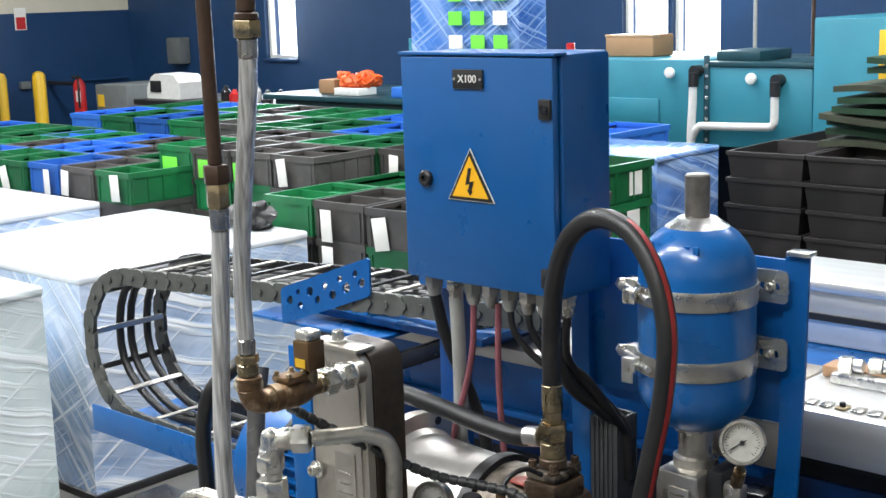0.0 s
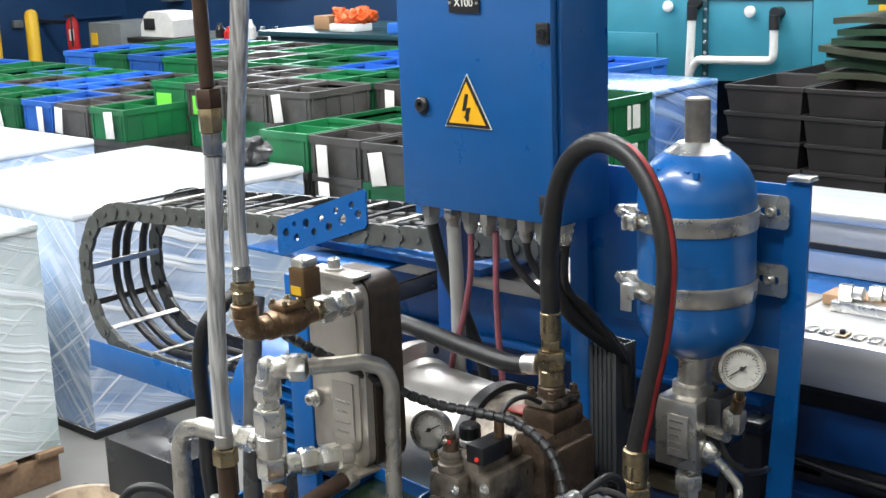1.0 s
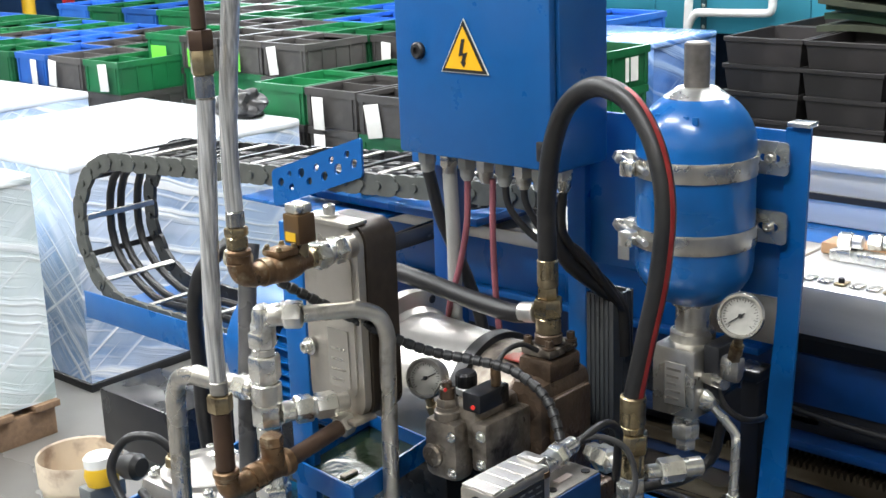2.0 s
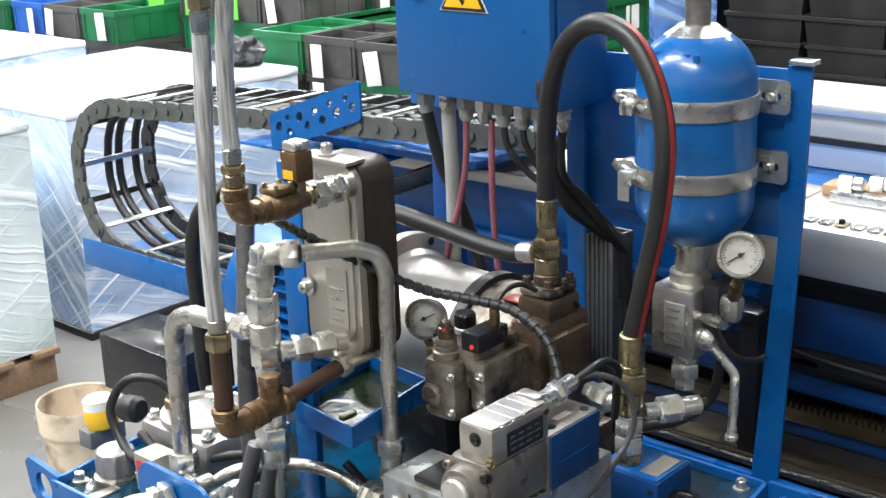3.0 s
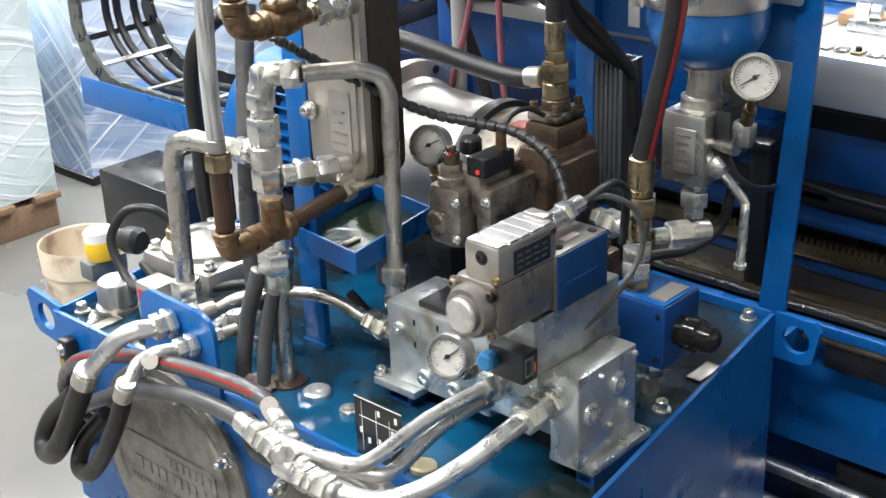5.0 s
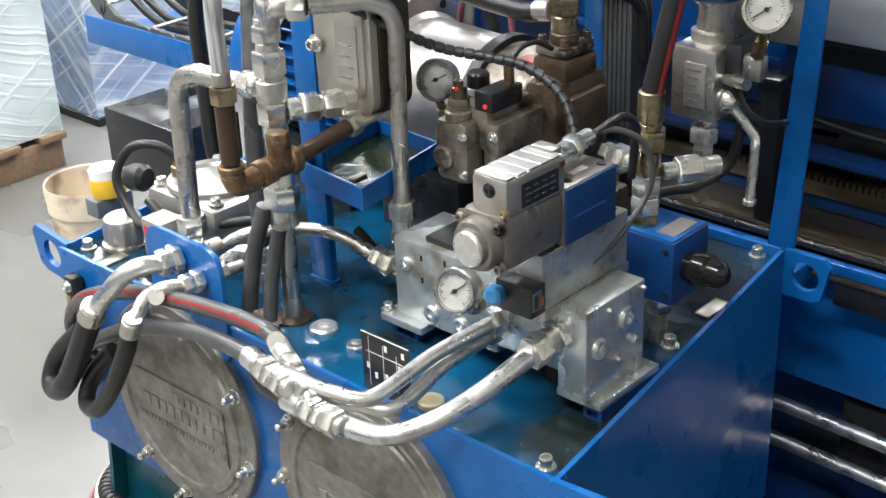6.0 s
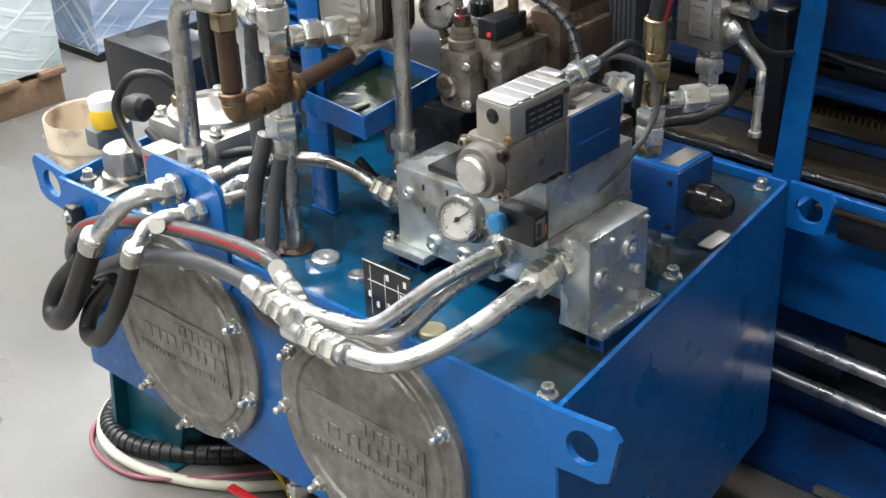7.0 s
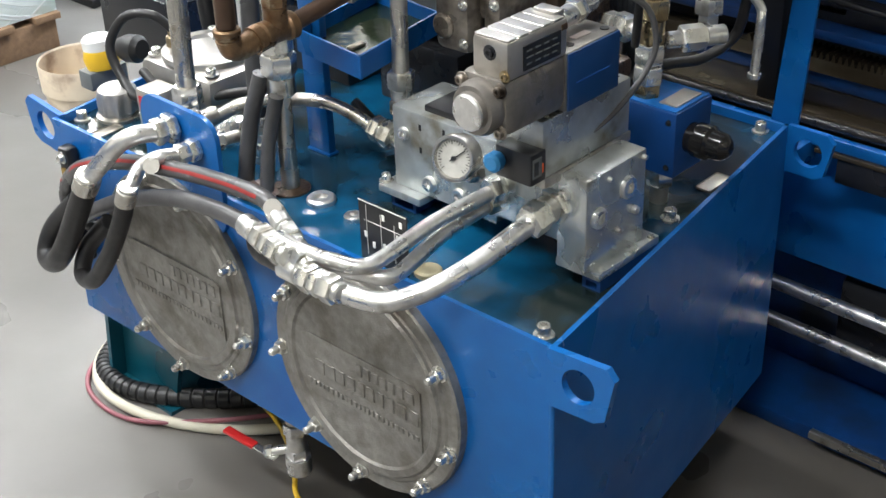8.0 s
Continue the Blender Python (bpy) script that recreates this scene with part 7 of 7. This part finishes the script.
# left rows
for i in range(7):
    for j in range(1 if i == 6 else 3):
        small_stack(-6.39 + i * 0.31, 2.62 + j * 0.41, [1, 0, 1, 0, 1, ((1, 2, 0, 0, 2, 1, 0), (0, 1, 2, 2, 1, 0, 0), (2, 0, 2, 1, 0, 2, 0), (0, 0, 0, 1, 2, 0, 0))[j][i]])
# mid stack on a low pallet
mp = thing("low_pallet", (-3.96, 3.4, 0), "low wooden pallet under stacked totes", "pallet")
for k in range(4):
    boxp("board", (-4.68, 2.78 + k * 0.36, 0.07), (-2.9, 2.9 + k * 0.36, 0.088), WOOD, mp, 0.002)
for k in range(3):
    boxp("runner", (-4.58 + 0.55 * k, 2.78, 0), (-4.5 + 0.6 * k, 3.99, 0.07), WOOD, mp, 0.002)
for i in range(6):
    for j in range(2):
        small_stack(-4.52 + i * 0.292, 2.99 + j * 0.41 + (0.42 if i > 3 else 0.0), [1, 0, 0, 1, (1, 0, 0, 1, 0, 0)[i], ((0, 1, 1, 1, 1, 0), (1, 1, 0, 0, 1, 0))[j][i]], 0.089)
# far rows
for i in range(11):
    for j in range(2):
        stack(-7.6 + i * RP, 4.55 + j * 0.61, 5, [0, 1, 0, 1, (2, 0, 2, 0, 1, 0, 0, 2, 0)[(i + j) % 9]])
for i in range(3):
    stack(-7.5 + i * RP, 3.4, 5, [0, 1, 0, 1, (2, 0, 0)[i]])
# beside the cabinet
stack(-2.74, 3.8, 5, [2, 0, 0, 0, 0])
stack(-3.16, 3.8, 5, [2, 0, 0, 0, 2])
for y, z in ((3.68, 0.83), (3.95, 0.83), (3.66, 0.645), (3.93, 0.65)):
    t = thing("paper_label", (-2.53, y, z), "white paper label on a green tote", "label", "tote labels")
    boxp("sheet", (-2.5425, y - 0.05, z - 0.055), (-2.5395, y + 0.05, z + 0.055), PAPER, t, 0.0)
for k, (x, y, z) in enumerate(((-2.9, 2.325, 0.837), (-2.598, 2.325, 0.833), (-2.9, 2.325, 0.69), (-5.077, 2.405, 0.843), (-4.908, 2.405, 0.85), (-4.473, 2.405, 0.855), (-5.494, 2.405, 0.834), (-3.68, 2.775, 0.94), (-3.37, 3.19, 0.93), (-3.06, 3.19, 0.95))):
    copy_thing(tagob, pose(x, y, z, 0, rnd.uniform(-14, 6), rnd.uniform(-10, 10)))
for x, y, z in ((-4.53, 2.775, 0.92), (-4.24, 2.775, 0.92), (-3.97, 2.775, 0.92)):
    copy_thing(limeob, pose(x, y, z))
bpy.data.objects.remove(tagob)
bpy.data.objects.remove(limeob)


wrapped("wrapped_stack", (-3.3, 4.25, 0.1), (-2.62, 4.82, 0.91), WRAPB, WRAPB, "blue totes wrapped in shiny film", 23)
# black trays
TRM = bmesh.new()
w, d, h = 0.2, 0.25, 0.13
loops = [[TRM.verts.new((sx_ * hw, sy_ * hd, z)) for sx_, sy_ in ((-1, -1), (1, -1), (1, 1), (-1, 1))]
         for hw, hd, z in ((w - 0.012, d - 0.012, 0), (w, d, h - 0.022), (w + 0.008, d + 0.008, h - 0.02), (w + 0.008, d + 0.008, h - 0.002), (w + 0.006, d + 0.006, h), (w - 0.01, d - 0.01, h), (w - 0.022, d - 0.022, 0.01))]
for a, b in zip(loops, loops[1:]):
    for k in range(4):
        TRM.faces.new((a[k], a[(k + 1) % 4], b[(k + 1) % 4], b[k]))
TRM.faces.new(loops[0][::-1])
TRM.faces.new(loops[-1])
tr0 = tagged(part("tray", TRM, TRAY), "dark brown-black plastic tray in a stack", "tray", "stacked black trays")
tr0.location = (-1.2, 6.2, 0)
for i in range(4):
    for j in range(2):
        for k in range((7, 7, 6, 6)[i]):
            copy_thing(tr0, pose(-2.245 + i * 0.435 + rnd.uniform(-0.012, 0.012), 4.86 + j * 0.54 + rnd.uniform(-0.012, 0.012), k * 0.131, 0, 0, rnd.uniform(-2.0, 2.0)))

# green sheet stack
sh = thing("sheet_stack", (-1.5, 5.2, 0.0), "slumping stack of dark green flexible sheets", "sheets")
for k in range(9):
    bm = bmesh.new()
    rows = []
    y0 = 5.0 + rnd.uniform(-0.05, 0.05)
    x0 = -2.13 + (0.0 if k < 4 else 0.08 if k < 7 else 0.22) + rnd.uniform(-0.03, 0.03)
    z0 = 0.91 + k * 0.047 + (0.03 if k > 6 else 0)
    for i in range(15):
        u = i / 14
        z = z0 - 0.22 * u * u * (0.3 + 0.09 * k) + 0.015 * math.sin(u * 6 + k)
        for yy in (0,):
            rows.append([bm.verts.new((x0 + 1.0 * u, y0, z)), bm.verts.new((x0 + 1.0 * u, y0 + 0.5, z)), bm.verts.new((x0 + 1.0 * u, y0 + 0.5, z + 0.03)), bm.verts.new((x0 + 1.0 * u, y0, z + 0.03))])
    for a, b in zip(rows, rows[1:]):
        for q in range(4):
            bm.faces.new((a[q], a[(q + 1) % 4], b[(q + 1) % 4], b[q]))
    bm.faces.new(rows[0][::-1])
    bm.faces.new(rows[-1])
    part("sheet", bm, CARPET if k % 3 else SHEETEDGE, sh)
boxp("support_crate", (-2.0, 5.02, 0.0), (-1.0, 5.5, 0.72), TRAY, sh, 0.01)

# ---------------------------------------------------------------- teal machines at the wall
tm = thing("teal_machine", (-3.8, 6.4, 0), "teal painted sheet metal machine housing", "machine")
boxp("housing", (-5.2, 6.0, 0.74), (-3.42, 6.9, 1.27), TEAL, tm, 0.01)
boxp("panel", (-4.6, 5.985, 0.86), (-3.75, 6.0, 1.02), TEAL, tm, 0.004)
boxp("leg", (-3.65, 6.0, 0.0), (-3.45, 6.2, 0.74), TEAL, tm, 0.004)
boxp("leg", (-5.1, 6.0, 0.0), (-4.9, 6.2, 0.74), TEAL, tm, 0.004)
# Dark block that stands in for the shaded space under the machine.
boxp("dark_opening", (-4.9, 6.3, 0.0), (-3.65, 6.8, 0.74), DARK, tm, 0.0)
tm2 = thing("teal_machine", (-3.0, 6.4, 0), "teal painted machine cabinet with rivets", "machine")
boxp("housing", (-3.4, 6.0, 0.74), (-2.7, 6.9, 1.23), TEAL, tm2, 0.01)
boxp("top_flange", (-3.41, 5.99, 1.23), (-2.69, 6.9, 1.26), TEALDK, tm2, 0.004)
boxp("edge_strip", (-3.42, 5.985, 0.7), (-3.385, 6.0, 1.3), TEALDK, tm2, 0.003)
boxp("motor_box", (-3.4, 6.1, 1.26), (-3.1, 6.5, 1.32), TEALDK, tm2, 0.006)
# The shade below this cabinet, again painted as a dark block.
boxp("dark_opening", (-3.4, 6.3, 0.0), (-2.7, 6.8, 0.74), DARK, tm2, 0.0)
for k in range(8):
    bolt((-3.4, 5.985, 0.78 + 0.065 * k), (0, -1, 0), 0.008, 0.006, tm2, ZINC)
tm3 = thing("teal_machine", (-2.2, 6.4, 0), "tall teal painted machine cabinet", "machine")
boxp("housing", (-2.69, 5.98, 0.0), (-1.2, 6.9, 1.52), TEAL, tm3, 0.012)
boxp("yellow_strip", (-2.29, 5.965, 1.05), (-2.2, 5.98, 1.45), YELLOW, tm3, 0.003)
for t_, x, z in ((tm, -3.65, 1.19), (tm2, -3.08, 1.165)):
    part("white_knob", mk(alathe, (x, 6.0, z), (0, -1, 0), [(0, 0.012), (0.03, 0.012), (0.032, 0.034), (0.05, 0.034), (0.055, 0.025)], 24), WHITE, t_)
wp = thing("white_drain_pipe", (-3.45, 5.9, 0.0), "white plastic drain pipe on the teal machines", "pipe")
tubep("pipe", [(-3.46, 5.93, 1.13), (-3.465, 5.93, 1.0), (-3.475, 5.93, 0.8), (-3.48, 5.93, 0.4), (-3.48, 5.93, 0.0)], 0.026, WHITE, wp)
tubep("branch", [(-3.47, 5.93, 0.79), (-3.45, 5.93, 0.83), (-3.42, 5.93, 0.862), (-3.39, 5.93, 0.872), (-3.2, 5.93, 0.875), (-2.98, 5.93, 0.882), (-2.935, 5.93, 0.885), (-2.912, 5.93, 0.9), (-2.905, 5.93, 0.94), (-2.905, 5.93, 1.08)], 0.025, WHITE, wp, "", 6)
for x, z in ((-3.46, 1.12), (-2.905, 1.075)):
    cylp("rubber_sleeve", (x, 5.93, z - 0.01), (x, 5.93, z + 0.075), 0.031, BLACK, wp)
    cylp("wall_stub", (x, 5.93, z + 0.085), (x, 6.02, z + 0.085), 0.035, BLACK, wp)
for x in (-3.12, -2.71):
    t = thing("conduit", (x, 7.7, 1.2), "thin grey conduit rising in front of the wall", "pipe", "wall conduits")
    cylp("tube", (x - 0.35, 6.7, 1.2), (x - 0.35, 6.7, 4.9), 0.013, CABLEGREY if x < -3 else BROWNPIPE, t)
ct = thing("carton", (-4.2, 6.4, 1.27), "brown cardboard carton on the teal machine", "box")
boxp("box", (-4.31, 6.2, 1.272), (-3.93, 6.45, 1.415), CARTON, ct, 0.012)
boxp("tape", (-4.312, 6.198, 1.395), (-3.928, 6.28, 1.4165), mat("carton_tape", (0.4, 0.26, 0.15), (0.36, 0.22, 0.13), 0.3), ct, 0.006)
rc = thing("red_can", (-4.55, 6.2, 1.27), "small red can on the teal machine", "can")
cylp("body", (-4.6, 6.2, 1.272), (-4.6, 6.2, 1.36), 0.03, RED, rc, "", 20, 0.004)

# ---------------------------------------------------------------- bench corner
tt = thing("dark_work_table", (-6.2, 6.2, 0), "dark teal work table with thick top", "table")
boxp("tabletop", (-7.35, 5.75, 0.93), (-5.65, 6.9, 0.97), TEALDK, tt, 0.006)
boxp("apron", (-7.25, 5.8, 0.80), (-5.7, 5.83, 0.93), TEALDK, tt, 0.004)
for x in (-7.25, -6.5, -5.75):
    for y in (5.8, 6.8):
        boxp("leg", (x, y, 0), (x + 0.07, y + 0.07, 0.80), TEALDK, tt, 0.003)
bx = thing("teal_cabinet", (-5.7, 5.9, 0.97), "teal machine cabinet on the table", "cabinet")
boxp("body", (-5.95, 6.0, 0.972), (-5.5, 6.6, 1.4), TEAL, bx, 0.008)
oc = thing("orange_bags", (-6.2, 6.0, 0.97), "pile of crumpled orange bags", "bags")
for k in range(26):
    bm = bmesh.new()
    c = V(-6.48 + rnd.uniform(-0.16, 0.15), 6.0 + rnd.uniform(-0.1, 0.1), 1.03 + rnd.uniform(0, 0.1))
    for v in bmesh.ops.create_icosphere(bm, subdivisions=2, radius=1.0)["verts"]:
        s = 1 + noise.noise(v.co * 2 + c * 9) * 0.9
        v.co = c + V(v.co.x * 0.052 * s, v.co.y * 0.045 * s, v.co.z * 0.034 * s)
    part("bag", bm, ORANGE, oc)
for a, b, m_, nm, lab in (((-6.62, 5.85, 0.972), (-6.35, 6.05, 1.03), WHITE, "white_box", "white open box on the table"), ((-6.9, 5.95, 0.972), (-6.72, 6.15, 1.08), CARTON, "small_carton", "small brown carton on the table"), ((-6.0, 5.85, 0.972), (-5.88, 5.98, 1.05), TBLUE, "blue_box", "small blue box on the table")):
    t = thing(nm, a, lab, "box")
    boxp("box", a, b, m_, t, 0.008)
wb = thing("workbench", (-9.0, 6.6, 0), "dark workbench along the wall", "bench")
boxp("top", (-10.1, 6.4, 0.74), (-7.5, 7.3, 0.79), DARK, wb, 0.006)
for x in (-10.0, -8.8, -7.65):
    boxp("leg", (x, 6.45, 0), (x + 0.08, 7.2, 0.74), GUNGREY, wb, 0.003)
tl = thing("white_bench_machine", (-9.6, 6.7, 0.79), "white rounded bench machine with dark window", "machine")
bm = bmesh.new()
aplate(bm, (-10.0, 6.5, 0.795), (1, 0, 0), (0, 0, 1), [(0, 0), (0.0, 0.1), (0.08, 0.21), (0.14, 0.24), (0.44, 0.23), (0.52, 0.16), (0.52, 0)][::-1], -0.3)
part("hood", bm, WHITE, tl)
boxp("window", (-9.93, 6.487, 0.86), (-9.76, 6.499, 0.97), DARK, tl, 0.01)
boxp("foot", (-9.98, 6.52, 0.7905), (-9.5, 6.78, 0.796), BLACK, tl, 0.0)
eb = thing("grey_wall_box", (-9.7, 7.95, 1.1), "grey electrical box on the wall", "box")
boxp("body", (-11.5, 7.85, 1.03), (-11.26, 7.999, 1.32), GUNGREY, eb, 0.01)
gc = thing("grey_cabinet", (-10.5, 6.5, 0), "grey steel floor cabinet", "cabinet")
boxp("body", (-10.75, 6.4, 0), (-10.2, 7.0, 0.92), GUNGREY, gc, 0.01)
boxp("yellow_notice", (-10.7, 6.39, 0.7), (-10.6, 6.399, 0.82), YELLOW, gc, 0.0)
for k in range(9):
    x = -8.9 + 0.16 * k
    t = thing("bench_item", (x, 6.6, 0.79), "small dark tool or bottle on the workbench", "tool", "things on the bench")
    hgt = rnd.uniform(0.06, 0.2)
    part("body", mk(alathe, (x, 6.62 + rnd.uniform(-0.1, 0.1), 0.791), (0, 0, 1), [(0, 0.05), (hgt * 0.6, 0.05), (hgt * 0.8, 0.025), (hgt, 0.02)], 16), (BLACKM, RED, WHITE, GUNGREY, BLACK)[k % 5], t)
ex = thing("fire_extinguisher", (-11.6, 6.75, 0.5), "red fire extinguisher hanging at the wall", "extinguisher")
EX, EY = -11.75, 6.85
part("cylinder", mk(alathe, (EX, EY, 0.56), (0, 0, 1), [(0, 0.05), (0.01, 0.066), (0.3, 0.066), (0.35, 0.04), (0.37, 0.022)], 24), RED, ex)
boxp("handle", (EX - 0.02, EY - 0.08, 0.93), (EX + 0.02, EY + 0.02, 0.96), BLACK, ex, 0.005)
boxp("label", (EX + 0.02, EY - 0.066, 0.68), (EX + 0.062, EY - 0.03, 0.8), PAPER, ex, 0.003)
tubep("hose", [(EX, EY, 0.95), (EX + 0.08, EY - 0.06, 0.92), (EX + 0.09, EY - 0.07, 0.75), (EX + 0.07, EY - 0.06, 0.62)], 0.011, BLACK, ex)
boxp("wall_hook", (-12.399, EY - 0.02, 0.85), (EX - 0.02, EY + 0.02, 0.89), BLACK, ex, 0.003)
sgn = thing("red_arrow_sign", (-12.35, 6.6, 1.5), "small red and white fire sign on the wall", "sign")
boxp("plate", (-12.399, 6.52, 1.46), (-12.39, 6.66, 1.7), PAPER, sgn, 0.001)
boxp("red_field", (-12.3895, 6.535, 1.47), (-12.386, 6.645, 1.6), RED, sgn, 0.0)
for x, y in ((-11.72, 6.35), (-11.9, 6.0)):
    t = thing("bollard", (x, y, 0), "yellow steel safety bollard", "bollard", "bollards")
    part("post", mk(alathe, (x, y, 0), (0, 0, 1), [(0, 0.07), (0.98, 0.07), (1.02, 0.055), (1.04, 0.02)], 24), YELLOW, t)
sv = thing("dark_shelf", (-11.6, 5.2, 0), "dark shelf rack with green and blue bins", "shelf")
boxp("frame", (-12.1, 5.2, 0.0), (-11.5, 5.75, 1.3), DARK, sv, 0.004)
for k in range(5):
    boxp("bin", (-11.499, 5.25, 0.15 + 0.22 * k), (-11.45, 5.7, 0.3 + 0.22 * k), (GREEN, TBLUE)[k % 2], sv, 0.006)
wc2 = thing("wall_conduit", (-12.38, 7.2, 0.85), "thin conduit with a switch box on the wall", "conduit")
cylp("tube", (-12.37, 6.6, 0.86), (-12.37, 7.9, 0.86), 0.014, WALL, wc2)
boxp("switch", (-12.399, 6.5, 0.82), (-12.34, 6.62, 0.9), GUNGREY, wc2, 0.006)
